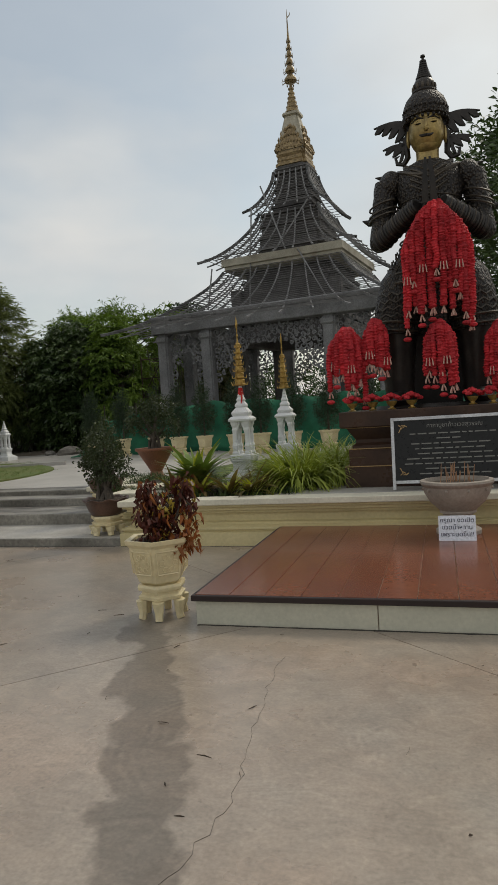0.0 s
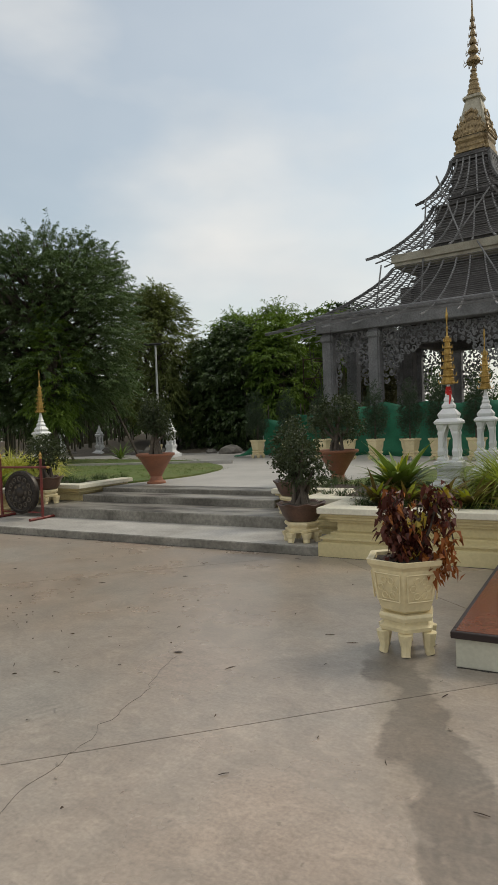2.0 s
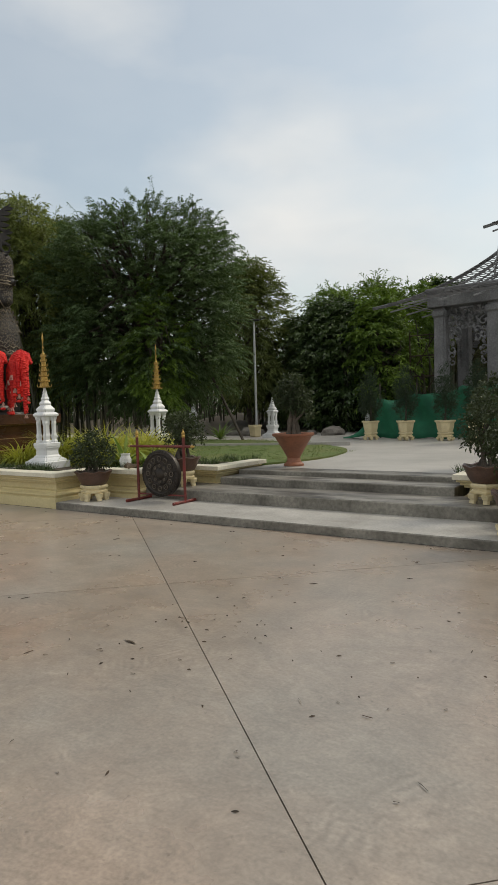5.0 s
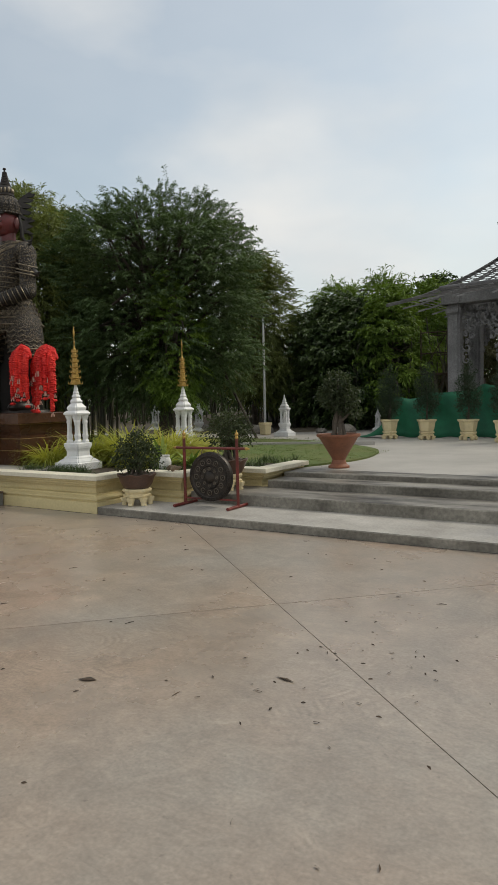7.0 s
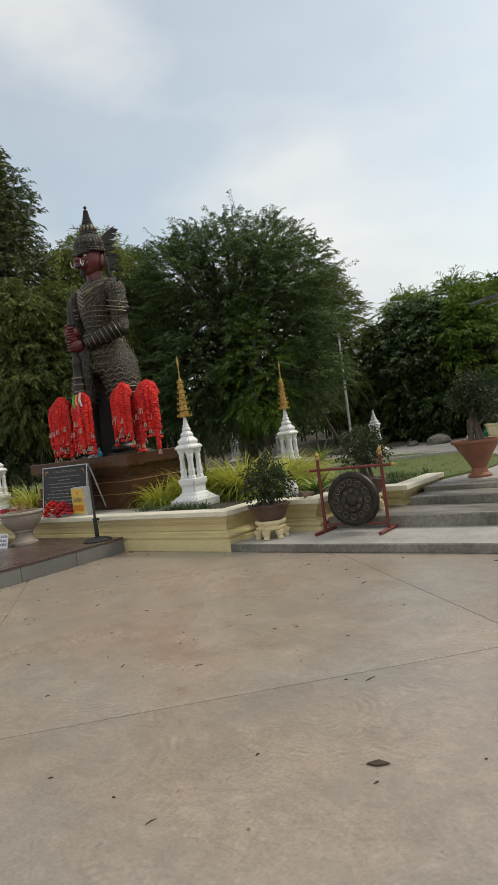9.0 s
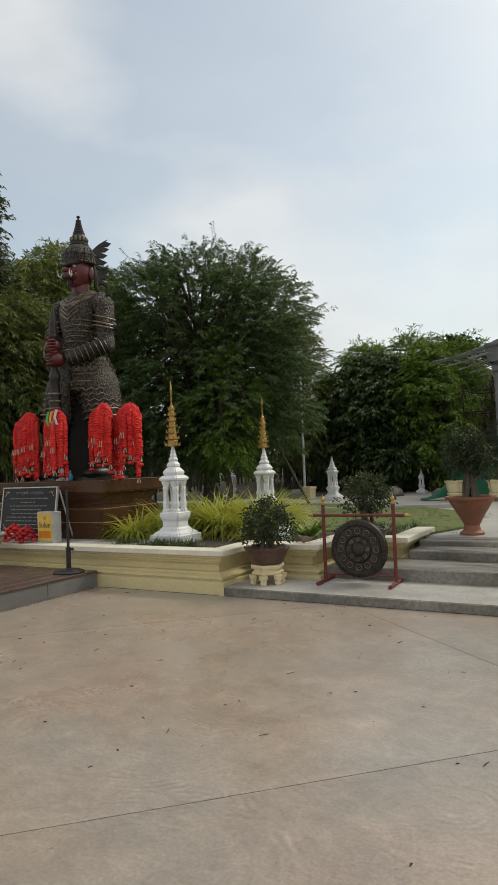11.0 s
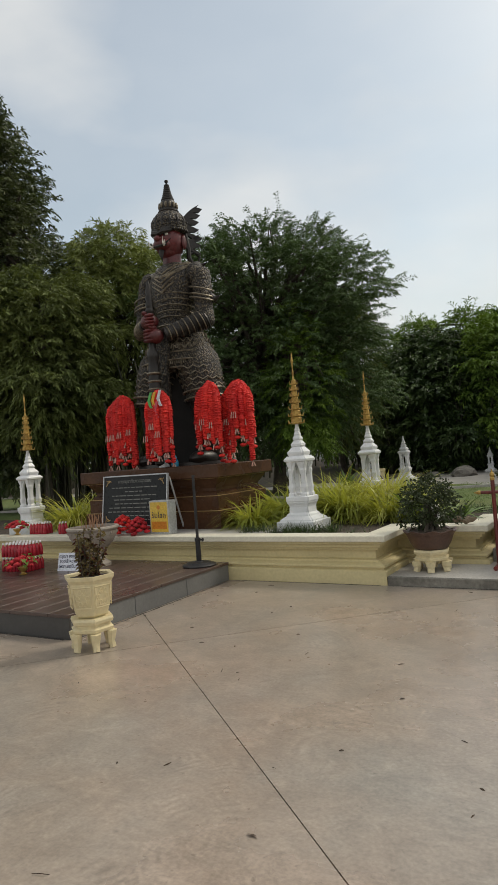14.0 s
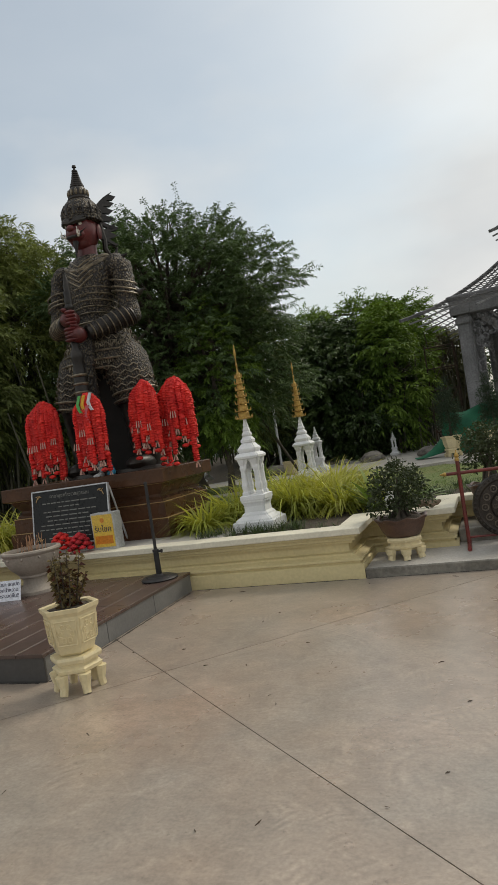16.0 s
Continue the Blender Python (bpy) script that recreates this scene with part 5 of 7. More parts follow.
    # crown of stacked rings and spire
    prof = [(0.23, 3.70), (0.288, 3.72), (0.300, 3.77), (0.280, 3.79), (0.288, 3.83), (0.282, 3.89), (0.250, 3.97), (0.205, 4.03), (0.165, 4.06), (0.172, 4.075), (0.155, 4.09), (0.155, 4.11), (0.135, 4.12), (0.142, 4.14), (0.140, 4.19), (0.120, 4.24), (0.098, 4.265)]
    r, zz = 0.092, 4.27
    while r > 0.03:
        prof += [(r + 0.012, zz), (r + 0.012, zz + 0.022), (r - 0.01, zz + 0.03)]
        r, zz = r * 0.86, zz + 0.033
    prof += [(0.018, zz + 0.01), (0.016, zz + 0.03), (0.032, zz + 0.04), (0.028, zz + 0.065), (0.008, zz + 0.07)]
    if praying:
        prof = [(q, h + 0.05 * max(0.0, 1 - (h - 3.70) / 0.9)) for q, h in prof]
    lathe(bm, prof[:9], 20, cy=-0.02, mi=0)
    lathe(bm, prof[8:], 20, cy=-0.02, mi=1)
    for k in range(26):
        a = k * math.pi / 13
        ball(bm, (0.288 * math.cos(a), -0.02 + 0.288 * math.sin(a), 3.725), 0.022, 1, 6, 4)
        ball(bm, (0.284 * math.cos(a + 0.12), -0.02 + 0.284 * math.sin(a + 0.12), 3.87), 0.018, 1, 6, 4)
        if k % 2:
            ball(bm, (0.142 * math.cos(a), -0.02 + 0.142 * math.sin(a), 4.17), (0.022, 0.022, 0.05), 2, 6, 4)
    for k in range(0 if praying else 14):
        a = k * math.pi / 7
        tube(bm, [(0.275 * math.cos(a), -0.02 + 0.275 * math.sin(a), 3.80), (0.285 * math.cos(a), -0.02 + 0.285 * math.sin(a), 3.88), (0.245 * math.cos(a), -0.02 + 0.245 * math.sin(a), 3.98)], [0.022, 0.018, 0.004], 6, 1)
    if not praying:
        # snarling muzzle, heavy brow and a tuft of beard
        ball(bm, (0, -0.25, 3.50), (0.150, 0.130, 0.105), 3, 14, 10)
        ball(bm, (0, -0.36, 3.57), (0.065, 0.055, 0.050), 3, 10, 8)
        tube(bm, [(-0.13, -0.30, 3.465), (-0.06, -0.37, 3.445), (0.06, -0.37, 3.445), (0.13, -0.30, 3.465)], [0.012, 0.022, 0.022, 0.012], 7, 1)
        tube(bm, [(0, -0.27, 3.40), (0, -0.29, 3.33), (0, -0.27, 3.24)], [0.045, 0.035, 0.006], 7, 1)
        tube(bm, [(-0.20, -0.24, 3.70), (-0.09, -0.34, 3.67), (0, -0.35, 3.65), (0.09, -0.34, 3.67), (0.20, -0.24, 3.70)], [0.02, 0.042, 0.036, 0.042, 0.02], 7, 1)
        for s in (-1, 1):
            tube(bm, [(s * 0.10, -0.34, 3.45), (s * 0.13, -0.40, 3.47), (s * 0.135, -0.41, 3.56)], [0.016, 0.014, 0.003], 7, 4)
    # hanging cloth between the legs, behind the front panel
    loft(bm, [[Vector((-w, -0.10, zz)), Vector((w, -0.10, zz)), Vector((w, 0.10, zz)), Vector((-w, 0.10, zz))] for w, zz in ((0.30, 0.04), (0.33, 0.6), (0.30, 1.2), (0.34, 1.7))], mi=5)
    # greek-key plates round the tunic and layered plates on the shoulders
    for k in range(18):
        a = math.pi * (1.0 + (k + 0.5) / 18)
        for zz, ra, rb, h in ((1.60, 0.60, 0.45, 0.11), (1.84, 0.535, 0.425, 0.10)):
            px, py = ra * math.cos(a), rb * math.sin(a)
            tx, ty = -math.sin(a) * 0.030, math.cos(a) * 0.030
            tube(bm, [(px - tx, py - ty - 0.02, zz - h / 2), (px - tx, py - ty - 0.02, zz + h / 2), (px + tx, py + ty - 0.02, zz + h / 2), (px + tx, py + ty - 0.02, zz - h / 4), (px, py - 0.02, zz - h / 4), (px, py - 0.02, zz + h / 5)], 0.011, 4, 2)
    # the body narrows a little from hip to shoulder
    for v in bm.verts:
        if 2.0 < v.co.z < 3.3 and abs(v.co.x) > 0.05:
            f = min(1.0, (v.co.z - 2.0) / 0.4, (3.3 - v.co.z) / 0.15)
            v.co.x *= 1 - (0.05 if praying else 0.11) * f
    # a thin round base plate
    ellipse_rings(bm, [(0.85, 0.56, 0.0, -0.06), (0.83, 0.55, 0.045, -0.06)], mi=1)
    for v in bm.verts:
        v.co *= height / 4.6
    bmesh.ops.recalc_face_normals(bm, faces=bm.faces)
    me = mesh_of(bm, [M["bronze_black"] if praying else M["bronze"], M["bronze_plain"], M["black_trim"] if praying else M["bronze_trim"], M["gold_skin"] if praying else M["red_skin"], M["eye"], M["black_cloth"]], "statue", True)
    ob = new("statue", me)
    ob.matrix_basis = pose(x, y, z)
    return tagged(ob, label, "statue")


statue(PB[0] + 0.17, 8.50, PTOP, 4.52, "dark bronze guardian statue with red face holding a club", False)
statue(PA[0] - 0.15, 8.48, PTOP, 4.27, "dark bronze praying statue with gold face and tall crown", True)


# ---- garlands ----
def strand(bm, pts, r, step=0.034, mi=0):
    """A string of yarn flowers: a tube with close-set beads along a bent line."""
    pts = [Vector(p) for p in pts]
    segs = [(b - a).length for a, b in zip(pts, pts[1:])]
    total = sum(segs)
    jit = random.Random(int(total * 1e5))
    n = max(3, int(total / step * jit.uniform(0.85, 1.2)))
    line, rad = [], []
    for i in range(n * 2 + 1):
        d = total * i / (n * 2)
        k = 0
        while k < len(segs) - 1 and d > segs[k]:
            d -= segs[k]
            k += 1
        line.append(pts[k].lerp(pts[k + 1], min(1, d / segs[k])))
        rad.append(r * ((0.94 + 0.2 * jit.random()) if i % 2 else 0.72))
        line[-1] = line[-1] + Vector((jit.gauss(0, 0.003), jit.gauss(0, 0.003), 0))
    tube(bm, line, rad, 8, mi)


def garland(label, x, y, z, width, depth, drop, n, yarn, seed, group, arch=0.12, long=()):
    """A cluster of strings hung over a peg at (x, y, z): each string arches over and hangs down with a tassel."""
    rng = random.Random(seed)
    g = thing("flower_garland", label, "garland", x, y, z, group=group)
    for i in range(n):
        f = (i + 0.5) / n * 2 - 1
        dx = f * width / 2 + rng.uniform(-0.015, 0.015)
        dy = -depth * (0.55 + 0.45 * math.cos(f * 1.4)) + rng.uniform(-0.03, 0.03)
        ln = drop * (0.58 + 0.42 * rng.random()) if i not in long else drop
        hump = arch * (1 - f * f)
        pts = [(dx * 0.25, 0.04, hump - 0.03), (dx * 0.6, dy * 0.45, hump + 0.02), (dx * 0.9, dy * 0.85, hump - 0.07), (dx, dy, hump - 0.2)]
        pts += [(dx + rng.uniform(-0.012, 0.012), dy + rng.uniform(-0.012, 0.012), hump - 0.2 - (ln - 0.2) * k / 4) for k in range(1, 5)]
        bm = bmesh.new()
        strand(bm, pts, rng.uniform(0.034, 0.047))
        st = part("strand", bm, yarn, g, smooth=True)
        ex, ey, ez = pts[-1]
        bm = bmesh.new()
        for q in range(3):
            a = q * 2.1 + i
            tube(bm, [(ex, ey, ez), (ex + 0.02 * math.cos(a), ey + 0.02 * math.sin(a), ez - 0.05), (ex + 0.03 * math.cos(a), ey + 0.03 * math.sin(a), ez - 0.085)], [0.005, 0.009, 0.011], 5)
        part("tassel", bm, M["tassel"], st, "cream tassel")
        if i % 4 == 1:
            mx, my, mz = pts[5]
            bm = bmesh.new()
            for q in range(3):
                tube(bm, [(mx + 0.03 * (q - 1), my - 0.05, mz), (mx + 0.04 * (q - 1), my - 0.06, mz - 0.09)], [0.005, 0.009], 5)
            part("tassel", bm, M["tassel"], st, "cream tassel")
        if i % 2 == 0:
            bm = bmesh.new()
            ball(bm, (ex, ey - 0.01, ez - 0.13), (0.05, 0.05, 0.028), seg=8, rings=5)
            part("tassel_flower", bm, yarn, st)
    return g


GB = "red garlands on the guardian statue"
garland("bright red yarn garlands hung beside the guardian's leg", -14.84, 8.12, 2.42, 0.58, 0.22, 1.04, 16, M["red"], 1, GB)
garland("bright red yarn garlands with ribbons on the club", -13.88, 7.80, 2.38, 0.50, 0.16, 0.98, 15, M["red"], 2, GB)
garland("bright red yarn garlands hung over the guardian's knee", -13.18, 8.12, 2.40, 0.44, 0.22, 0.84, 13, M["red"], 3, GB, 0.16)
garland("thick bundle of bright red yarn garlands", -12.84, 8.40, 2.38, 0.54, 0.30, 1.10, 17, M["red"], 4, GB, 0.18)
GA = "red garlands on the praying statue"
garland("long crimson garlands hung over the praying fingers", PA[0] - 0.10, 7.92, 3.36, 0.80, 0.16, 1.16, 17, M["crimson"], 5, GA, 0.36, (4, 6, 7, 9, 11))
garland("crimson garlands hung over the statue's knee", -0.56, 8.0, 2.34, 0.30, 0.2, 0.55, 6, M["crimson"], 6, GA)
garland("crimson garlands draped low beside the statue's leg", -0.90, 7.98, 2.26, 0.46, 0.2, 0.72, 9, M["crimson"], 7, GA)
garland("crimson garlands hung low before the statue's skirt", 0.18, 7.86, 2.24, 0.36, 0.14, 0.78, 8, M["crimson"], 8, GA)
garland("crimson garlands hung over the statue's other knee", 0.86, 8.0, 2.2, 0.42, 0.2, 0.8, 7, M["crimson"], 9, GA)
for i, (x, z0, mt) in enumerate(((-13.94, 2.5, "ribbon_g"), (-13.87, 2.5, "ribbon_y"), (-13.77, 2.52, "ribbon_w"), (-13.84, 2.36, "pink"))):
    r = thing("ribbon", "coloured cloth ribbon tied round the club", "ribbon", x, 7.60, z0 - 0.22, group="ribbons on the club")
    r.scale = (0.8, 1.0, 0.55)
    bm = bmesh.new()
    loft(bm, [[Vector((w0 - 0.03, q * 0.004 - 0.01, zz)), Vector((w0 + 0.03, q * 0.004 - 0.015, zz)), Vector((w0 + 0.03, q * 0.004, zz)), Vector((w0 - 0.03, q * 0.004, zz))] for q, (w0, zz) in enumerate(((0.05, 0.42), (0.02, 0.34), (-0.02, 0.2), (0.0, 0.08), (0.03, 0.0)))])
    part("cloth", bm, M[mt], r)


# ---- chedis ----
def chedi(x, y, z, label, gilded=True, scale=1.0, rz=0.0):
    c = thing("chedi", label, "chedi", x, y, z, rz, "white chedis")
    W = 0.77
    bm = bmesh.new()
    square_lathe(bm, [(0.345 * W, 0), (0.345 * W, 0.115), (0.335 * W, 0.125)])
    part("plinth", bm, M["white"], c)
    bm = bmesh.new()
    redented(bm, [(r * W, q) for r, q in ((0.315, 0.12), (0.305, 0.145), (0.27, 0.165), (0.225, 0.185), (0.215, 0.205), (0.18, 0.23), (0.175, 0.30), (0.185, 0.33), (0.205, 0.355), (0.205, 0.375), (0.215, 0.38), (0.215, 0.43), (0.195, 0.44))], 0.10)
    part("pedestal", bm, M["white"], c)
    for sx in (-1, 1):
        for sy in (-1, 1):
            bm = bmesh.new()
            redented(bm, [(0.046, 0.43), (0.046, 0.47), (0.034, 0.49), (0.042, 0.56), (0.032, 0.60), (0.030, 0.74), (0.037, 0.78), (0.030, 0.81), (0.046, 0.86), (0.050, 0.89)], 0.3, sx * 0.088, sy * 0.088)
            part("column", bm, M["white"], c, smooth=False)
    for s in range(4):
        bm = bmesh.new()
        rot = Matrix.Rotation(s * math.pi / 2, 4, "Z")
        for k in (-1, 1):
            loft(bm, [[rot @ Vector((k * 0.062, yy, 0.70)), rot @ Vector((k * 0.062, yy, 0.885)), rot @ Vector((k * 0.003, yy, 0.885)), rot @ Vector((k * 0.032, yy, 0.82))] for yy in (-0.112, -0.082)])
        part("arch", bm, M["white"], c)
    bm = bmesh.new()
    redented(bm, [(0.130, 0.885), (0.158, 0.90), (0.162, 0.925), (0.150, 0.94), (0.13, 0.96), (0.115, 0.965)], 0.12)
    part("eave", bm, M["white"], c)
    bm = bmesh.new()
    redented(bm, [(r * 0.86, q) for r, q in ((0.125, 0.965), (0.14, 1.0), (0.14, 1.02), (0.085, 1.08), (0.075, 1.085), (0.088, 1.10), (0.088, 1.125), (0.06, 1.16), (0.052, 1.17), (0.062, 1.185), (0.062, 1.20), (0.042, 1.235), (0.046, 1.25), (0.03, 1.29), (0.034, 1.305), (0.022, 1.35), (0.020, 1.40))], 0.18)
    part("spire", bm, M["white"], c)
    if gilded:
        zz = 1.385
        for i in range(7):
            r = 0.084 * 0.86 ** i
            h = 0.095 * 0.96 ** i
            bm = bmesh.new()
            lathe(bm, [(r * 0.75, zz), (r, zz + 0.008), (r, zz + 0.025), (r * 0.86, zz + 0.03), (r * 0.86, zz + h * 0.8), (r * 0.92, zz + h * 0.85), (r * 0.72, zz + h)], 10)
            tier = part("gilt_tier", bm, M["gold"], c, "gilded umbrella tier")
            bm = bmesh.new()
            tube(bm, [(r * 0.95, 0, 0), (r * 1.3, 0, 0), (r * 1.45, 0, 0.045)], [0.009, 0.010, 0.002], 4)
            leaf = mesh_of(bm, M["gold"], "gilt_leaf")
            for k in range(6):
                share("gilt_leaf", leaf, tier, pose(0, 0, zz + 0.014, 0, 0, 60 * k + 15 * i))
            zz += h
        bm = bmesh.new()
        tube(bm, [(0, 0, zz - 0.01), (0, 0, zz + 0.06), (0, 0, zz + 0.10), (0, 0, zz + 0.13), (0, 0, zz + 0.18), (0, 0, zz + 0.25), (0, 0, 2.34)], [0.018, 0.008, 0.016, 0.007, 0.009, 0.018, 0.002], 7)
        part("gilt_tip", bm, M["gold"], c, "gilded spear tip")
    if scale != 1.0:
        c.scale = (scale,) * 3
    return c


GROUND = S4 + 0.045
chedi(-11.76, 7.92, GROUND, "white pagoda shrine with open niche and gilded finial")
chedi(-11.90, 10.95, GROUND, "white pagoda shrine with open niche and gilded finial")
chedi(-16.75, 7.75, GROUND, "white pagoda shrine with open niche and gilded finial")
chedi(-2.50, 8.65, GROUND, "white pagoda shrine with open niche and gilded finial")
chedi(-2.42, 10.95, GROUND, "white pagoda shrine with open niche and gilded finial")
chedi(-13.55, 18.2, S4, "plain white pagoda shrine on the lawn edge", False, 0.92)
chedi(-17.9, 19.6, S4, "plain white pagoda shrine under the trees", False, 0.85)
chedi(-20.2, 19.9, S4, "plain white pagoda shrine under the trees", False, 0.85)
chedi(-11.95, 22.0, S4, "small plain white pagoda shrine before the dark tree", False, 0.56)
tie = thing("cloth_sash", "red cloth tied round the shrine's spire", "sash", -2.50, 8.65, GROUND + 1.24)
bm = bmesh.new()
lathe(bm, [(0.036, 0.0), (0.042, 0.02), (0.036, 0.08), (0.03, 0.12), (0.026, 0.12), (0.026, 0.0)], 10)
tube(bm, [(0.02, -0.035, 0.05), (0.03, -0.055, -0.02), (0.02, -0.065, -0.10)], [0.012, 0.014, 0.008], 6)
part("cloth", bm, M["red"], tie)


# ---- signs ----
def stone_sign(x, y, z, w, h, label, seed, t=0.035):
    s = thing("stone_sign", label, "sign", x, y, z)
    lean = pose(0, 0, 0, -8, 0, 0)
    bm = bmesh.new()
    box(bm, -w / 2, 0, 0.10, w / 2, 0.02, h)
    part("slab", bm, M["granite"], s, "polished black slab", m=lean)
    for a in ((-w / 2 - t, 0.10, -w / 2, h + t), (w / 2, 0.10, w / 2 + t, h + t), (-w / 2, h, w / 2, h + t), (-w / 2, 0.10 - t, w / 2, 0.10)):
        bm = bmesh.new()
        box(bm, a[0], -0.012, a[1], a[2], 0.03, a[3], 0.003)
        part("frame_rail", bm, M["alu"], s, m=lean)
    for k in (-1, 1):
        bm = bmesh.new()
        box(bm, k * (w / 2 + t / 2) - t / 2, -0.012, 0.0, k * (w / 2 + t / 2) + t / 2, 0.03, 0.10)
        part("leg", bm, M["alu"], s, m=lean)
        bm = bmesh.new()
        tube(bm, [(k * w / 2, 0.16, h * 0.95), (k * w / 2, 0.42, 0.0)], 0.014, 6)
        part("stay", bm, M["alu"], s)
    rng = random.Random(seed)
    face = lean @ pose(0, -0.003, 0, 90, 0, 0)
    lettering("คาถาบูชาท้าวเวสสุวรรณ", h * 0.082, M["letters"], s, face @ pose(0, h * 0.885, 0), "engraved title")
    for row in range(9):
        zz = h * (0.80 - row * 0.072)
        width = w * (0.74, 0.3, 0.72, 0.66, 0.62, 0.8, 0.84, 0.5, 0.6)[row] * 0.5
        xx = -width
        bm = bmesh.new()
        while xx < width - 0.02:
            ln = rng.uniform(0.03, 0.11) * w
            if xx + ln > width:
                break
            box(bm, xx, -0.0045, zz - h * 0.008, xx + ln, -0.001, zz + h * 0.008)
            xx += ln + 0.018 * w
        part("text_line", bm, M["letters"], s, m=lean)
    # corner flourishes
    for k in (-1, 1):
        for v in (0, 1):
            bm = bmesh.new()
            cx, cz = k * (w / 2 - 0.05), (h - 0.05) if v else 0.16
            for q in range(3):
                dz = -1 if v else 1
                tube(bm, [(cx - k * 0.045 * q * 0.5, -0.004, cz + dz * 0.04 * (2 - q)), (cx - k * (0.03 + 0.03 * q), -0.004, cz + dz * 0.02), (cx - k * (0.03 * q), -0.004, cz)], 0.006, 4)
            part("corner_flourish", bm, M["line"], s, m=lean)
    return s


stone_sign(0.28, 7.28, TOP, 1.28, 0.76, "black granite prayer sign in a silver frame", 3)
stone_sign(-14.14, 7.28, TOP, 1.16, 0.80, "black granite prayer sign in a thin silver frame", 4, 0.018)

ys = thing("poster_box", "small yellow poster board with orange lower half", "poster", -13.50, 7.08, TOP, -4)
bm = bmesh.new()
box(bm, -0.17, 0.0, 0, 0.17, 0.16, 0.45, 0.004)
part("box", bm, M["alu"], ys)
bm = bmesh.new()
box(bm, -0.152, -0.004, 0.03, 0.152, 0.0, 0.43)
part("poster", bm, M["yellow"], ys)
bm = bmesh.new()
box(bm, -0.13, -0.007, 0.07, 0.13, -0.0035, 0.17)
part("orange_panel", bm, M["orange"], ys)
lettering("รับโชค", 0.10, M["ink"], ys, pose(0, -0.006, 0.22, 90, 0, 0))
bm = bmesh.new()
lathe(bm, [(0.03, 0), (0.03, 0.003)], 12, m=pose(0, -0.004, 0.36, 90, 0, 0))
part("emblem", bm, M["orange"], ys)


# ---- incense bowls ----
def incense_bowl(x, y, z, label, seed):
    b = thing("incense_bowl", label, "incense bowl", x, y, z)
    b.scale = (0.88, 0.88, 0.98)
    bm = bmesh.new()
    lathe(bm, [(0.17, 0), (0.235, 0.0), (0.235, 0.035), (0.19, 0.06), (0.16, 0.10), (0.15, 0.16), (0.165, 0.19), (0.19, 0.20), (0.19, 0.225), (0.22, 0.25), (0.29, 0.31), (0.345, 0.40), (0.355, 0.46), (0.375, 0.475), (0.385, 0.495), (0.38, 0.515), (0.335, 0.52), (0.325, 0.47), (0.25, 0.46), (0.02, 0.46)], 32)
    part("bowl", bm, M["bowl"], b, smooth=True)
    bm = bmesh.new()
    lathe(bm, [(0.33, 0.455), (0.33, 0.478), (0.2, 0.49), (0.02, 0.492)], 24)
    part("ash", bm, M["soil"], b)
    for k in range(10):
        a = k * math.pi / 5
        bm = bmesh.new()
        ball(bm, (0.355 * math.cos(a), 0.355 * math.sin(a), 0.435), 0.016, seg=8, rings=6)
        part("boss", bm, M["bowl"], b)
    rng = random.Random(seed)
    for i in range(26):
        a, r = rng.uniform(0, 6.28), rng.uniform(0.02, 0.22)
        px, py = r * math.cos(a), r * math.sin(a)
        h = rng.uniform(0.08, 0.20)
        bm = bmesh.new()
        tube(bm, [(px, py, 0.47), (px + rng.uniform(-0.03, 0.03), py + rng.uniform(-0.03, 0.03), 0.49 + h)], [0.0045, 0.003], 5)
        part("incense_stick", bm, M["incense"], b)
    return b


incense_bowl(0.26, 6.42, 0.222, "large grey stone incense bowl with burnt sticks", 4)
incense_bowl(-14.06, 6.40, 0.222, "large grey stone incense bowl with burnt sticks", 5)


def notice(x, y, z, rz):
    n = thing("paper_notice", "white laminated notice with blue hand lettering", "notice", x, y, z, rz)
    lean = pose(0, 0, 0, -14, 0, 0)
    bm = bmesh.new()
    box(bm, -0.16, 0, 0, 0.16, 0.006, 0.225)
    part("sheet", bm, M["paper"], n, m=lean)
    for i, t in enumerate(("กรุณา งดเปิด", "ขวดน้ำหวาน", "เพราะมดขึ้น!!")):
        lettering(t, 0.056, M["ink"], n, lean @ pose(0, -0.002, 0.165 - i * 0.063, 90, 0, 0))
    return n


notice(0.24, 6.02, 0.222, 0)
notice(-14.16, 6.02, 0.222, 8)

# ---- pots, plants and loose things ----
M["pot_cream"] = mat("cream_ceramic_pot", (0.72, 0.62, 0.38), (0.62, 0.53, 0.32), scale=4, rough=0.38, bump=0.1, bscale=30, grain=0.07)
M["pot_brown"] = mat("brown_glazed_pot", (0.115, 0.062, 0.042), (0.07, 0.04, 0.03), scale=4, rough=0.42, bump=0.15, grain=0.15)
M["pot_orange"] = mat("terracotta_pot", (0.27, 0.105, 0.055), (0.19, 0.08, 0.045), scale=3, rough=0.6, bump=0.2, grain=0.14)
M["croton_dark"] = leafy("dark_red_croton_leaf", (0.060, 0.016, 0.014), (0.10, 0.03, 0.018), rough=0.4, through_light=0.12)
M["croton_orange"] = leafy("orange_croton_leaf", (0.22, 0.060, 0.020), (0.30, 0.11, 0.025), rough=0.4, through_light=0.12)
M["croton_yellow"] = leafy("yellow_croton_leaf", (0.42, 0.29, 0.04), (0.28, 0.22, 0.04), rough=0.4, through_light=0.15)
M["dry_leaf"] = leafy("withered_brown_leaf", (0.17, 0.12, 0.055), (0.10, 0.085, 0.035), rough=0.5, through_light=0.12)
M["bonsai_leaf"] = leafy("small_grey_green_leaf", (0.055, 0.07, 0.032), (0.035, 0.048, 0.022), rough=0.5, through_light=0.12)
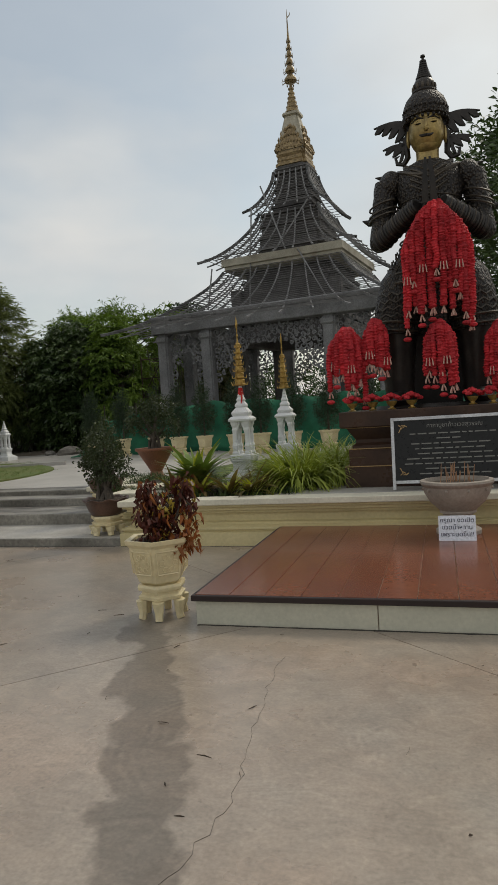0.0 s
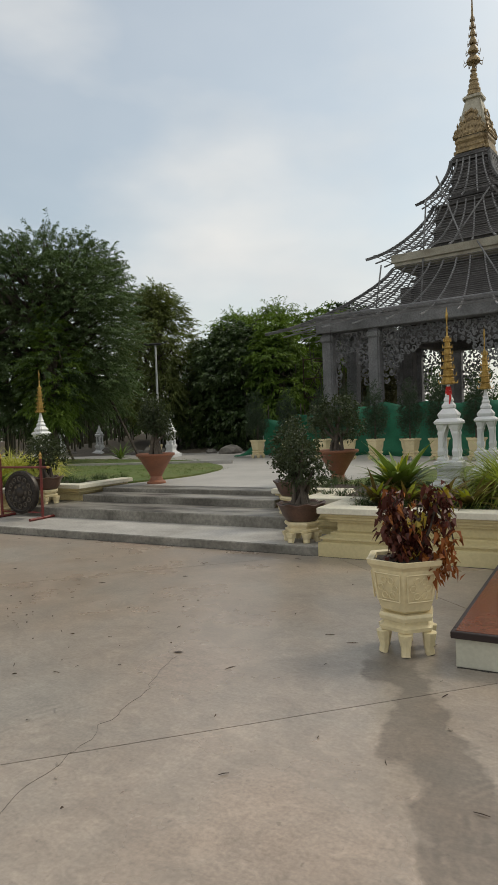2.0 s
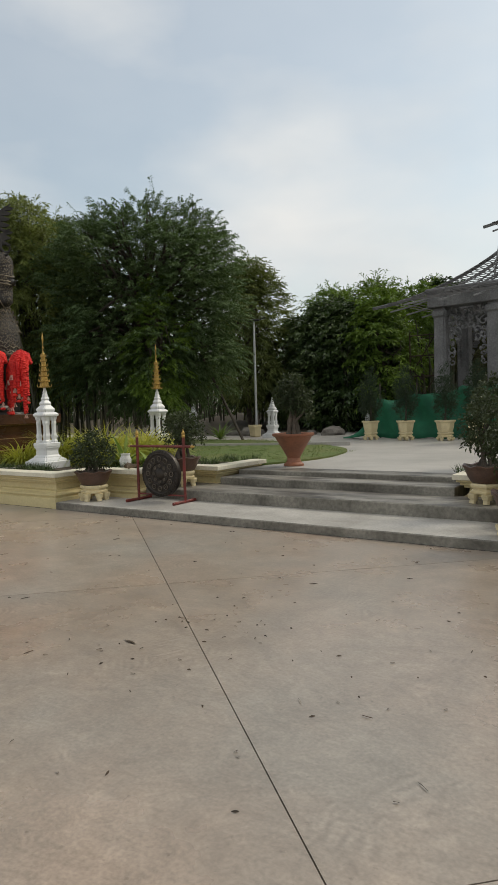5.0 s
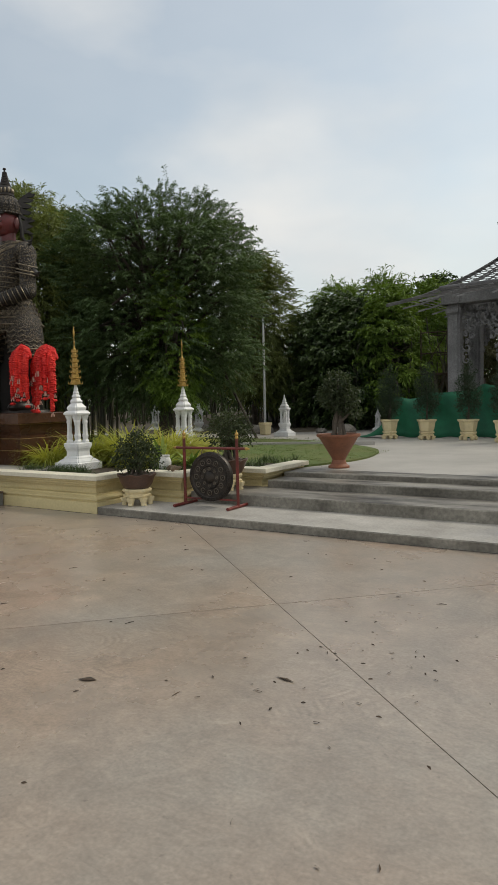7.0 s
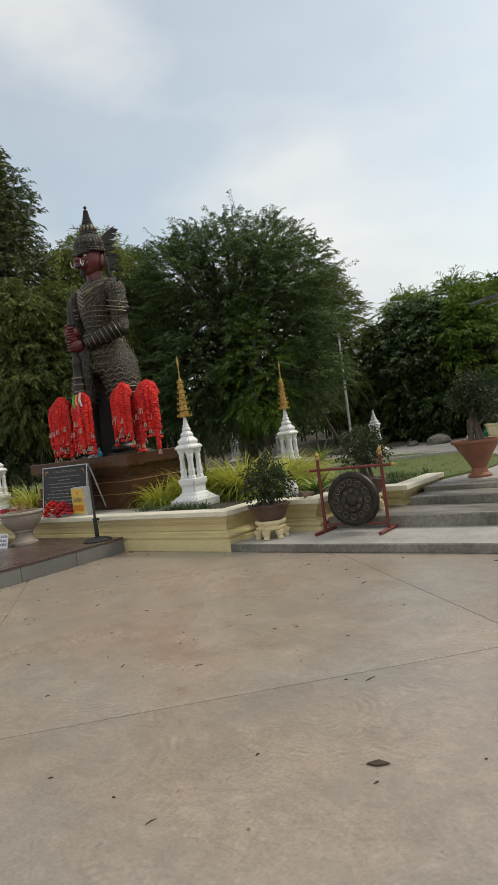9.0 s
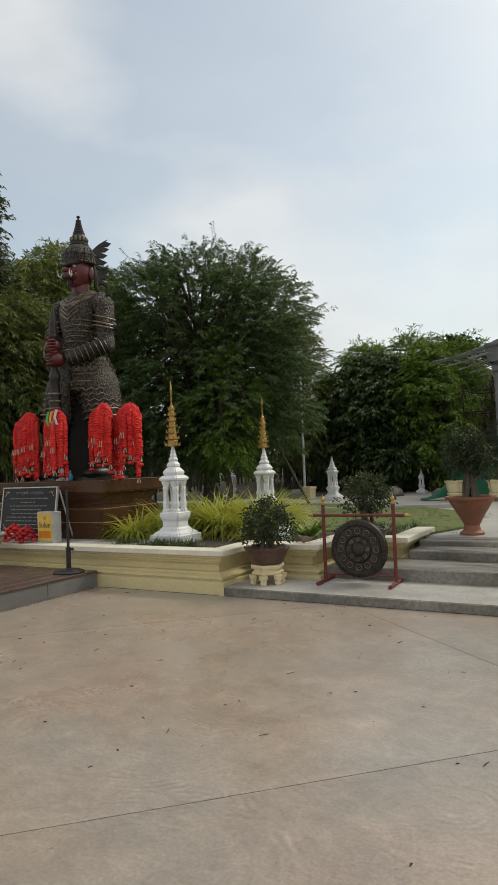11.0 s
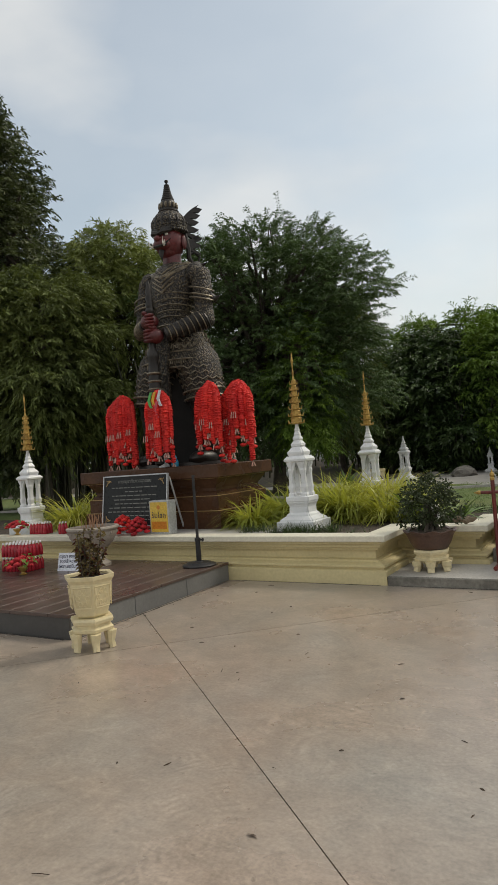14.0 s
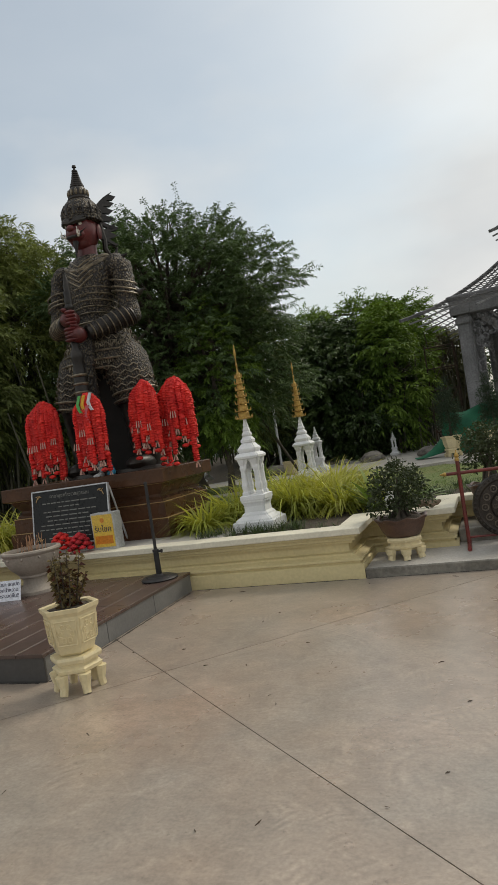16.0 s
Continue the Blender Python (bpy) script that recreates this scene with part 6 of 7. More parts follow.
M["topiary_leaf"] = leafy("fine_dark_topiary_leaf", (0.040, 0.062, 0.034), (0.026, 0.042, 0.024), rough=0.6, through_light=0.1)
M["spider"] = leafy("striped_yellow_green_blade", (0.43, 0.41, 0.09), (0.21, 0.25, 0.05), rough=0.45, through_light=0.25)
M["spider_green"] = leafy("green_striped_blade", (0.30, 0.34, 0.065), (0.16, 0.22, 0.045), rough=0.5, through_light=0.2)
M["rosette"] = leafy("green_rosette_leaf", (0.11, 0.175, 0.04), (0.19, 0.24, 0.045), rough=0.35, through_light=0.15, island=0.2)
M["rosette_heart"] = leafy("yellow_rosette_heart", (0.42, 0.42, 0.05), (0.30, 0.34, 0.05), rough=0.35, through_light=0.2, island=0.2)
M["bromeliad"] = leafy("bronze_tipped_bromeliad_leaf", (0.15, 0.12, 0.035), (0.13, 0.06, 0.03), rough=0.35, through_light=0.15)
M["dark_grass"] = leafy("dark_edging_grass", (0.035, 0.06, 0.02), (0.06, 0.085, 0.03), rough=0.6)
M["red_iron"] = mat("red_painted_pipe", (0.17, 0.022, 0.016), (0.10, 0.018, 0.014), scale=8, rough=0.45, bump=0.15, grain=0.2)
M["gong"] = mat("dark_gong_bronze", (0.045, 0.036, 0.028), (0.02, 0.017, 0.015), scale=9, rough=0.42, metal=0.5, bump=0.5, bscale=60, grain=0.35)
M["gong_hi"] = mat("worn_gong_relief", (0.15, 0.125, 0.095), (0.08, 0.065, 0.05), scale=12, rough=0.4, metal=0.5, bump=0.3, grain=0.3)
M["litter"] = mat("dry_leaf_litter", (0.075, 0.045, 0.025), (0.03, 0.022, 0.015), scale=12, rough=0.85, bump=0.2, island=0.4)
M["pole"] = mat("galvanised_pole", (0.62, 0.63, 0.63), (0.48, 0.49, 0.49), scale=3, rough=0.45, metal=0.4, bump=0.1)
M["rock"] = mat("weathered_rock", (0.20, 0.185, 0.16), (0.11, 0.10, 0.09), scale=4, rough=0.85, bump=0.6, bscale=25, dist=0.02)
M["far_white"] = mat("far_whitewashed_wall", (0.72, 0.72, 0.70), (0.60, 0.60, 0.58), scale=1, rough=0.7)
M["drift"] = mat("driftwood", (0.22, 0.165, 0.11), (0.12, 0.09, 0.06), scale=8, rough=0.85, bump=0.5)


def blades(name, material, parent, n, radius, length, width, lift=1.0, bend=0.9, seed=0, label="", spots=None):
    """Arching strap leaves springing from a clump; every blade is a bent ribbon."""
    rng = np.random.default_rng(seed)
    k = 6
    a = rng.uniform(0, 2 * math.pi, n)
    r0 = radius * np.sqrt(rng.uniform(0, 1, n)) * 0.6
    bx, by = r0 * np.cos(a), r0 * np.sin(a)
    if spots is not None:
        pick = rng.integers(0, len(spots), n)
        sp = np.asarray(spots, float)[pick]
        bx, by = bx + sp[:, 0], by + sp[:, 1]
    a = a + rng.normal(0, 0.5, n)
    ln = length * rng.uniform(0.6, 1.2, n)
    el = np.clip(rng.normal(1.15 * lift, 0.25, n), 0.25, 1.52)
    cv = bend * rng.uniform(0.6, 1.5, n)
    wd = width * rng.uniform(0.7, 1.2, n)
    verts = np.zeros((n, k, 2, 3))
    px, pz = np.zeros(n), np.zeros(n)
    for i in range(k):
        t = i / (k - 1)
        ang = el - cv * 2.0 * t
        if i:
            px = px + ln / (k - 1) * np.cos(ang)
            pz = pz + ln / (k - 1) * np.sin(ang)
        w = wd * (0.55 + 0.9 * t if t < 0.45 else (1 - t) * 1.72 + 0.02)
        cx, cy = bx + px * np.cos(a), by + px * np.sin(a)
        for j, s in ((0, -0.5), (1, 0.5)):
            verts[:, i, j, 0] = cx - np.sin(a) * w * s
            verts[:, i, j, 1] = cy + np.cos(a) * w * s
            verts[:, i, j, 2] = np.maximum(pz, 0.004) + (w * 0.12 if j else 0)
    base = np.arange(n)[:, None] * (2 * k) + np.arange(k - 1)[None, :] * 2
    faces = np.stack([base, base + 1, base + 3, base + 2], axis=-1).reshape(-1, 4)
    me = bpy.data.meshes.new(name)
    me.from_pydata(verts.reshape(-1, 3).tolist(), [], faces.tolist())
    me.materials.append(material)
    me.polygons.foreach_set("use_smooth", [True] * len(me.polygons))
    ob = new(name, me)
    ob.parent = parent
    return tagged(ob, label)


def plant_stool(parent, m, top=0.27, r=0.235, material=None):
    """Low six-sided ceramic stool with cabriole legs, as a part."""
    mtl = material or M["pot_cream"]
    bm = bmesh.new()
    lathe(bm, [(r * 0.80, top - 0.125), (r * 0.98, top - 0.115), (r * 1.02, top - 0.09), (r * 0.86, top - 0.075), (r * 0.86, top - 0.055), (r * 1.0, top - 0.045), (r * 1.04, top - 0.02), (r * 1.0, top), (r * 0.7, top)], 6, math.pi / 6)
    seat = part("stool", bm, mtl, parent, m=m)
    for i in range(6):
        a = math.pi / 6 + i * math.pi / 3
        ca, sa = math.cos(a), math.sin(a)
        bm = bmesh.new()
        tube(bm, [(r * 0.90 * ca, r * 0.90 * sa, top - 0.12), (r * 0.88 * ca, r * 0.88 * sa, top - 0.17), (r * 0.86 * ca, r * 0.86 * sa, 0.05), (r * 0.92 * ca, r * 0.92 * sa, 0.0)], [0.060, 0.052, 0.040, 0.038], 7)
        part("leg", bm, mtl, seat, smooth=True)
    return seat


def hex_pot(parent, base, s=1.0):
    """Six-sided cream pot with a moulded rim and a carved medallion on each face."""
    bm = bmesh.new()
    prof = [(0.155, 0.0), (0.185, 0.02), (0.215, 0.10), (0.238, 0.20), (0.25, 0.29), (0.262, 0.305), (0.278, 0.32), (0.285, 0.35), (0.27, 0.352), (0.235, 0.345), (0.225, 0.30), (0.05, 0.30)]
    lathe(bm, [(r * s, base + z * s) for r, z in prof], 6, math.pi / 6)
    pot = part("pot", bm, M["pot_cream"], parent)
    for i in range(6):
        a = i * math.pi / 3
        rot = Matrix.Rotation(a, 4, "Z")
        bm = bmesh.new()
        for q in range(6):
            b = q * math.pi / 3
            cx, cz = 0.055 * math.cos(b), 0.175 + 0.055 * math.sin(b)
            pts = [rot @ Vector(((0.198 + 0.09 * (cz + 0.022 * math.sin(w))) * s, (cx + 0.022 * math.cos(w)) * s, base + (cz + 0.022 * math.sin(w)) * s)) for w in [k * math.pi / 3 for k in range(7)]]
            tube(bm, pts, 0.0035 * s, 5)
        for ya, za, yb, zb in ((-0.085, 0.09, 0.085, 0.09), (-0.10, 0.265, 0.10, 0.265), (-0.085, 0.09, -0.10, 0.265), (0.085, 0.09, 0.10, 0.265)):
            tube(bm, [rot @ Vector(((0.196 + 0.09 * zz) * s, yy * s, base + zz * s)) for yy, zz in ((ya, za), (yb, zb))], 0.005 * s, 5)
        part("medallion", bm, M["pot_cream"], pot)
    bm = bmesh.new()
    lathe(bm, [(0.235 * s, base + 0.29 * s), (0.228 * s, base + 0.325 * s), (0.1 * s, base + 0.335 * s), (0.01, base + 0.335 * s)], 6, math.pi / 6)
    part("soil", bm, M["soil"], pot)
    return pot


def croton(x, y):
    p = thing("potted_croton", "cream hexagonal pot with curled red and yellow croton", "potted plant", x, y, 0, 12)
    p.scale = (0.77, 0.77, 0.96)
    plant_stool(p, pose(0, 0, 0))
    hex_pot(p, 0.272)
    for ob in p.children:
        if ob.name.startswith("pot"):
            ob.scale = (1.2, 1.2, 1.0)
    rng = random.Random(11)
    tips = []
    for i in range(13):
        a, r = rng.uniform(0, 6.28), rng.uniform(0.04, 0.20)
        top = Vector((r * 1.15 * math.cos(a) + 0.05, r * math.sin(a), rng.uniform(0.72, 1.06)))
        bm = bmesh.new()
        tube(bm, [(0.3 * r * math.cos(a), 0.3 * r * math.sin(a), 0.58), (0.7 * top.x, 0.7 * top.y, 0.78), top], [0.012, 0.010, 0.006], 6)
        part("stem", bm, M["bark"], p)
        tips.append(top)
    bm = bmesh.new()
    tube(bm, [(0.10, 0, 0.85), (0.26, -0.02, 0.92), (0.36, -0.03, 0.84), (0.39, -0.03, 0.70)], [0.012, 0.010, 0.008, 0.005], 6)
    part("stem", bm, M["bark"], p)
    drop = [Vector((0.30, -0.02, 0.80)), Vector((0.37, -0.03, 0.72)), Vector((0.22, -0.12, 0.62)), Vector((0.26, -0.1, 0.55))]
    for name, mt, cnt, pool in (("dark_foliage", "croton_dark", 760, tips), ("orange_foliage", "croton_orange", 230, tips[:4] + drop * 2), ("yellow_foliage", "croton_yellow", 80, tips[2:6])):
        c, d = [], []
        for _ in range(cnt):
            t = rng.choice(pool)
            base = t + Vector((rng.gauss(0, 0.05), rng.gauss(0, 0.05), rng.uniform(-0.20, 0.03) if t.z > 0.7 else rng.uniform(-0.05, 0.03)))
            c.append(base)
            d.append((rng.gauss(0, 1), rng.gauss(0, 1), rng.uniform(-0.6, 0.9)))
        leaves(name, c, d, 0.066, 0.044, M[mt], p, sag=0.7)
    return p


def sparse_pot(x, y):
    p = thing("potted_shrub", "cream hexagonal pot with thin half-withered twiggy shrub", "potted plant", x, y, 0, -8)
    p.scale = (0.77, 0.77, 0.98)
    plant_stool(p, pose(0, 0, 0))
    hex_pot(p, 0.272)
    rng = random.Random(19)
    c, d, tips = [], [], []
    for i in range(15):
        a, r = rng.uniform(0, 6.28), rng.uniform(0.03, 0.17)
        h = rng.uniform(0.16, 0.44)
        pts = [Vector((0.5 * r * math.cos(a), 0.5 * r * math.sin(a), 0.59)), Vector((0.8 * r * math.cos(a) + 0.03, 0.8 * r * math.sin(a), 0.60 + h * 0.55)), Vector((r * math.cos(a) + 0.05, r * math.sin(a), 0.60 + h))]
        bm = bmesh.new()
        tube(bm, pts, [0.009, 0.007, 0.003], 5)
        part("twig", bm, M["bark"], p)
        tips.append(pts[2])
        for _ in range(52):
            t = rng.random()
            q = pts[0].lerp(pts[1], t * 2) if t < 0.5 else pts[1].lerp(pts[2], t * 2 - 1)
            c.append(q)
            d.append((rng.gauss(0, 1), rng.gauss(0, 1), rng.uniform(-0.3, 0.8)))
    leaves("foliage", c, d, 0.055, 0.026, M["dry_leaf"], p)
    leaves("dark_foliage", c[::3], d[::3], 0.055, 0.026, M["croton_dark"], p)
    return p


croton(-1.92, 4.42)
sparse_pot(-11.91, 4.13)


def bonsai_crown(p, spots, leaf, n, z_trunk, seed, lsize=0.045, r0=0.05, multi=5):
    """Gnarled stems that rise from the soil and carry leafy pads."""
    rng = random.Random(seed)
    for k in range(multi):
        a = k * 2 * math.pi / multi + rng.uniform(-0.3, 0.3)
        bx, by = 0.10 * math.cos(a), 0.10 * math.sin(a)
        sp = spots[k % len(spots)][0]
        bm = bmesh.new()
        mid = Vector((bx * 0.5 + rng.uniform(-0.04, 0.04), by * 0.5 + rng.uniform(-0.04, 0.04), (z_trunk + sp[2]) * 0.5 - 0.05))
        tube(bm, [(bx, by, z_trunk), mid.lerp(Vector((bx, by, z_trunk)), 0.5), mid, mid.lerp(Vector(sp), 0.6), sp], [r0, r0 * 0.8, r0 * 0.65, r0 * 0.5, r0 * 0.15], 8)
        part("stem", bm, M["bark"], p, smooth=True)
    c, d = clumps(spots, n // 7, 7, 0.05, 0.1, 0.25)
    leaves("foliage", c, d, lsize, lsize * 0.55, leaf, p, sag=0.1)


def bowl_pot(p, base, r, h, wavy=True):
    bm = bmesh.new()
    n = 36
    prof = [(0.60, 0.0), (0.66, 0.04), (0.80, 0.35), (0.90, 0.70), (0.93, 0.82), (1.0, 0.88), (1.02, 0.97), (0.97, 1.0), (0.88, 0.97), (0.85, 0.85), (0.3, 0.84)]
    rings = []
    for q, (a, b) in enumerate(prof):
        ring = []
        for i in range(n):
            t = 2 * math.pi * i / n
            w = 1 + (0.035 * math.sin(8 * t) if wavy and 4 <= q <= 8 else 0)
            ring.append(Vector((a * r * w * math.cos(t), a * r * w * math.sin(t), base + b * h + (0.012 * math.sin(8 * t) if wavy and 5 <= q <= 8 else 0))))
        rings.append(ring)
    loft(bm, rings)
    part("pot", bm, M["pot_brown"], p, smooth=True)
    bm = bmesh.new()
    lathe(bm, [(r * 0.86, base + h * 0.8), (r * 0.84, base + h * 0.9), (r * 0.3, base + h * 0.98), (0.01, base + h)], 20)
    part("soil", bm, M["soil"], p)


def bonsai(x, y, z, label, spots, seed, rz=0, stool=True, stems=6):
    p = thing("potted_bonsai", label, "bonsai", x, y, z, rz, "brown potted bonsai")
    b = 0.0
    if stool:
        plant_stool(p, pose(0, 0, 0), 0.235, 0.20)
        b = 0.237
    bowl_pot(p, b, 0.275, 0.205)
    bonsai_crown(p, [((a, c, d + b + 0.2), r) for (a, c, d), r in spots], M["bonsai_leaf"], 2600, b + 0.17, seed, multi=stems, r0=0.032)
    return p


dome = [((0, 0, 0.34), (0.27, 0.26, 0.20)), ((-0.10, 0, 0.22), (0.20, 0.2, 0.14)), ((0.12, 0.02, 0.24), (0.20, 0.2, 0.15)), ((0.02, 0, 0.42), (0.18, 0.18, 0.12))]
tall = [((0, 0, 0.52), (0.20, 0.20, 0.20)), ((-0.16, 0, 0.44), (0.16, 0.16, 0.13)), ((0.17, 0.02, 0.36), (0.15, 0.15, 0.14)), ((0.05, 0, 0.68), (0.15, 0.15, 0.12)), ((-0.05, 0.05, 0.28), (0.16, 0.16, 0.10))]
bonsai(-9.93, 7.28, S1, "low domed bonsai in a brown pot on a cream stool", dome, 3, 10)
bonsai(-3.87, 7.16, S1, "upright bonsai with aerial roots in a brown pot", tall, 4, -20, True, 9)
bonsai(-8.98, 8.22, S2, "round bonsai in a brown pot on a cream stool", [((a, b, c + 0.14), r) for (a, b, c), r in dome], 5, 40)
bonsai(-4.45, 8.24, S2, "leaning bonsai in a brown pot on a cream stool", tall, 6, 70)


def cone_pot(x, y, z, label, seed, succulent=False):
    p = thing("cone_pot", label, "potted plant", x, y, z, 0, "terracotta cone pots")
    bm = bmesh.new()
    lathe(bm, [(0.17, 0), (0.17, 0.03), (0.125, 0.06), (0.105, 0.13), (0.13, 0.18), (0.20, 0.30), (0.28, 0.43), (0.315, 0.49), (0.345, 0.50), (0.355, 0.52), (0.35, 0.545), (0.30, 0.54), (0.28, 0.47), (0.03, 0.46)], 28)
    part("pot", bm, M["pot_orange"], p, smooth=True)
    bm = bmesh.new()
    lathe(bm, [(0.29, 0.47), (0.28, 0.50), (0.1, 0.53), (0.01, 0.53)], 20)
    part("soil", bm, M["soil"], p)
    if succulent:
        spots = [((-0.22, 0, 1.12), (0.24, 0.22, 0.14)), ((0.24, 0, 0.92), (0.22, 0.2, 0.17)), ((0.05, 0.1, 1.26), (0.30, 0.25, 0.15)), ((-0.3, 0.05, 0.95), (0.18, 0.18, 0.12))]
        bonsai_crown(p, spots, M["bonsai_leaf"], 3000, 0.50, seed, 0.05, 0.035, 8)
    else:
        spots = [((0, 0, 1.40), (0.16, 0.16, 0.13)), ((-0.13, 0, 1.20), (0.18, 0.17, 0.14)), ((0.14, 0.02, 1.16), (0.18, 0.17, 0.14)), ((0.02, 0, 1.06), (0.18, 0.17, 0.11)), ((0.22, 0.05, 0.92), (0.12, 0.12, 0.08))]
        bonsai_crown(p, spots, M["bonsai_leaf"], 3200, 0.50, seed, 0.05, 0.04, 7)
    return p


cone_pot(-8.03, 9.98, S4, "terracotta cone pot with a tall bonsai on the plaza edge", 7)
cone_pot(-4.72, 10.55, S4, "terracotta cone pot with spreading bonsai on the plaza edge", 8, True)


# row of cream pots with clipped cypress against the green netting
def row_pot(x, y):
    p = thing("potted_cypress", "cream pot on a stool with a fine dark cypress", "potted plant", x, y, S4, 30, "cream pots by the netting")
    plant_stool(p, pose(0, 0, 0), 0.21, 0.20)
    bm = bmesh.new()
    lathe(bm, [(0.15, 0.212), (0.18, 0.225), (0.21, 0.33), (0.225, 0.45), (0.24, 0.47), (0.265, 0.49), (0.265, 0.525), (0.235, 0.525), (0.225, 0.48), (0.05, 0.475)], 6, math.pi / 6)
    part("pot", bm, M["pot_cream"], p)
    bm = bmesh.new()
    tube(bm, [(0, 0, 0.47), (0.02, 0, 0.9), (0, 0, 1.4)], [0.03, 0.022, 0.008], 7)
    part("stem", bm, M["bark"], p)
    spots = [((0, 0, 0.86), (0.24, 0.24, 0.26)), ((0.05, 0, 1.12), (0.26, 0.26, 0.26)), ((-0.05, 0, 1.36), (0.20, 0.2, 0.24)), ((0, 0, 1.66), (0.12, 0.12, 0.24))]
    c, d = clumps(spots, 640, 10, 0.06, -0.2, 0.3)
    leaves("foliage", c, d, 0.06, 0.012, M["topiary_leaf"], p, sag=0.0)
    return p


first = row_pot(-9.88, 17.45)
for i, x in enumerate((-8.83, -7.75, -6.75, -5.95, -5.02, -4.30, -3.42, -2.50, -1.6)):
    copy_thing(first, pose(x, 17.40 - 0.16 * (x + 9.88) * (1 if x > -7 else 0.3) - (0.35 if x > -7 else 0), S4, 0, 0, 30 + 17 * i))
yp = thing("yellow_pot", "pale yellow empty pot at the lawn's edge", "pot", -14.55, 18.7, S4)
bm = bmesh.new()
lathe(bm, [(0.17, 0), (0.2, 0.03), (0.22, 0.3), (0.25, 0.34), (0.25, 0.4), (0.21, 0.4), (0.2, 0.34), (0.03, 0.33)], 6)
part("pot", bm, M["pot_cream"], yp)

# ---- green shade netting ----
net = thing("shade_net", "green shade netting strung before the pavilion", "netting", 0, 0, 0)
posts = [-10.0, -8.9, -7.6, -6.2, -4.9, -3.6, -2.3, -1.0, 0.4, 1.8, 3.2]
rings = []
for i in range(121):
    t = i / 120
    x = -10.1 + 13.3 * t
    k = min(range(len(posts) - 1), key=lambda q: abs((posts[q] + posts[q + 1]) / 2 - x))
    f = (x - posts[k]) / (posts[k + 1] - posts[k])
    sag = 0.10 * math.sin(math.pi * max(0, min(1, f)))
    y = 18.35 - 0.10 * (x + 10) * (x > -6.5)
    top = 1.55 + 0.35 * min(1, max(0, (x + 10.0) / 3.0)) - sag
    ring = []
    for j in range(9):
        v = j / 8
        ring.append(Vector((x + 0.05 * math.sin(j * 1.1 + i * 0.3), y + 0.10 * math.sin(i * 0.55 + j * 0.5) * (0.3 + v) - (0.25 * (1 - v) ** 2), S4 + 0.012 + (top - S4) * v + 0.02 * math.sin(i * 0.9))))
    rings.append(ring)
bm = bmesh.new()
loft(bm, rings, close=False, caps=False)
sheet = part("sheet", bm, M["net"], net, smooth=True)
solid = sheet.modifiers.new("thickness", "SOLIDIFY")
solid.thickness = 0.006
bm = bmesh.new()
loft(bm, [[Vector((-10.1 - 0.75 * t + 0.05 * math.sin(q * 2), 18.1 - 0.12 * q, S4 + 0.01 + (0.45 * (1 - t) ** 2 + 0.03) * math.sin(math.pi * (q + 0.5) / 5))) for q in range(5)] for t in (0, 0.2, 0.4, 0.6, 0.8, 1.0)], close=False, caps=False)
flap = part("flap", bm, M["net"], net, smooth=True)
solid = flap.modifiers.new("thickness", "SOLIDIFY")
solid.thickness = 0.01
for x in posts:
    bm = bmesh.new()
    tube(bm, [(x, 18.45 - 0.10 * (x + 10) * (x > -6.5), S4 - 0.02), (x, 18.45 - 0.10 * (x + 10) * (x > -6.5), 2.0)], 0.02, 6)
    part("post", bm, M["bark"], net)

# ---- scaffold beside the pavilion ----
sc = thing("scaffold", "rusty tube scaffold beside the pavilion columns", "scaffold", -10.6, 22.6, S4)
for x in (0, 0.9):
    for y in (0, 1.2):
        bm = bmesh.new()
        tube(bm, [(x, y, 0), (x, y, 3.4)], 0.024, 6)
        part("upright", bm, M["litter"], sc)
for z in (0.5, 1.2, 1.9, 2.6, 3.3):
    for a, b in (((0, 0, z), (0.9, 0, z)), ((0, 1.2, z), (0.9, 1.2, z)), ((0, 0, z), (0, 1.2, z))):
        bm = bmesh.new()
        tube(bm, [a, b], 0.02, 6)
        part("ledger", bm, M["litter"], sc)
for z in (0.5, 1.9):
    bm = bmesh.new()
    tube(bm, [(0, 0, z), (0.9, 0, z + 1.4)], 0.018, 6)
    part("brace", bm, M["litter"], sc)


# ---- planting in the terraces ----
def spider_clump(x, y, z, r, h, n, seed, label="arching yellow-green striped grass clump"):
    g = thing("grass_clump", label, "grass clump", x, y, z, 0, "yellow-green grass clumps")
    blades("foliage", M["spider"] if x < CX else M["spider_green"], g, int(n * 2.6), r * 1.1, h * 1.5, 0.025, 1.08, 0.85, seed)
    return g


for i, (x, y, r, h, n) in enumerate(((-11.55, 8.95, 0.42, 0.62, 260), (-11.15, 9.45, 0.42, 0.60, 260), (-12.35, 8.75, 0.35, 0.60, 220), (-12.1, 9.5, 0.45, 0.62, 260), (-11.7, 10.0, 0.4, 0.55, 220), (-12.55, 8.0, 0.25, 0.46, 140), (-10.9, 8.75, 0.36, 0.46, 200), (-11.3, 10.2, 0.4, 0.5, 200),
                                     (-16.1, 8.1, 0.32, 0.60, 200), (-15.6, 8.6, 0.3, 0.55, 160), (-16.2, 8.9, 0.3, 0.5, 150),
                                     (-1.62, 8.05, 0.36, 0.60, 300), (-1.25, 8.5, 0.36, 0.58, 260), (-1.75, 8.7, 0.36, 0.56, 240), (-1.1, 9.3, 0.36, 0.58, 220), (-1.7, 9.5, 0.36, 0.56, 200))):
    spider_clump(x, y, S4 + 0.05, r, h, n, 100 + i)


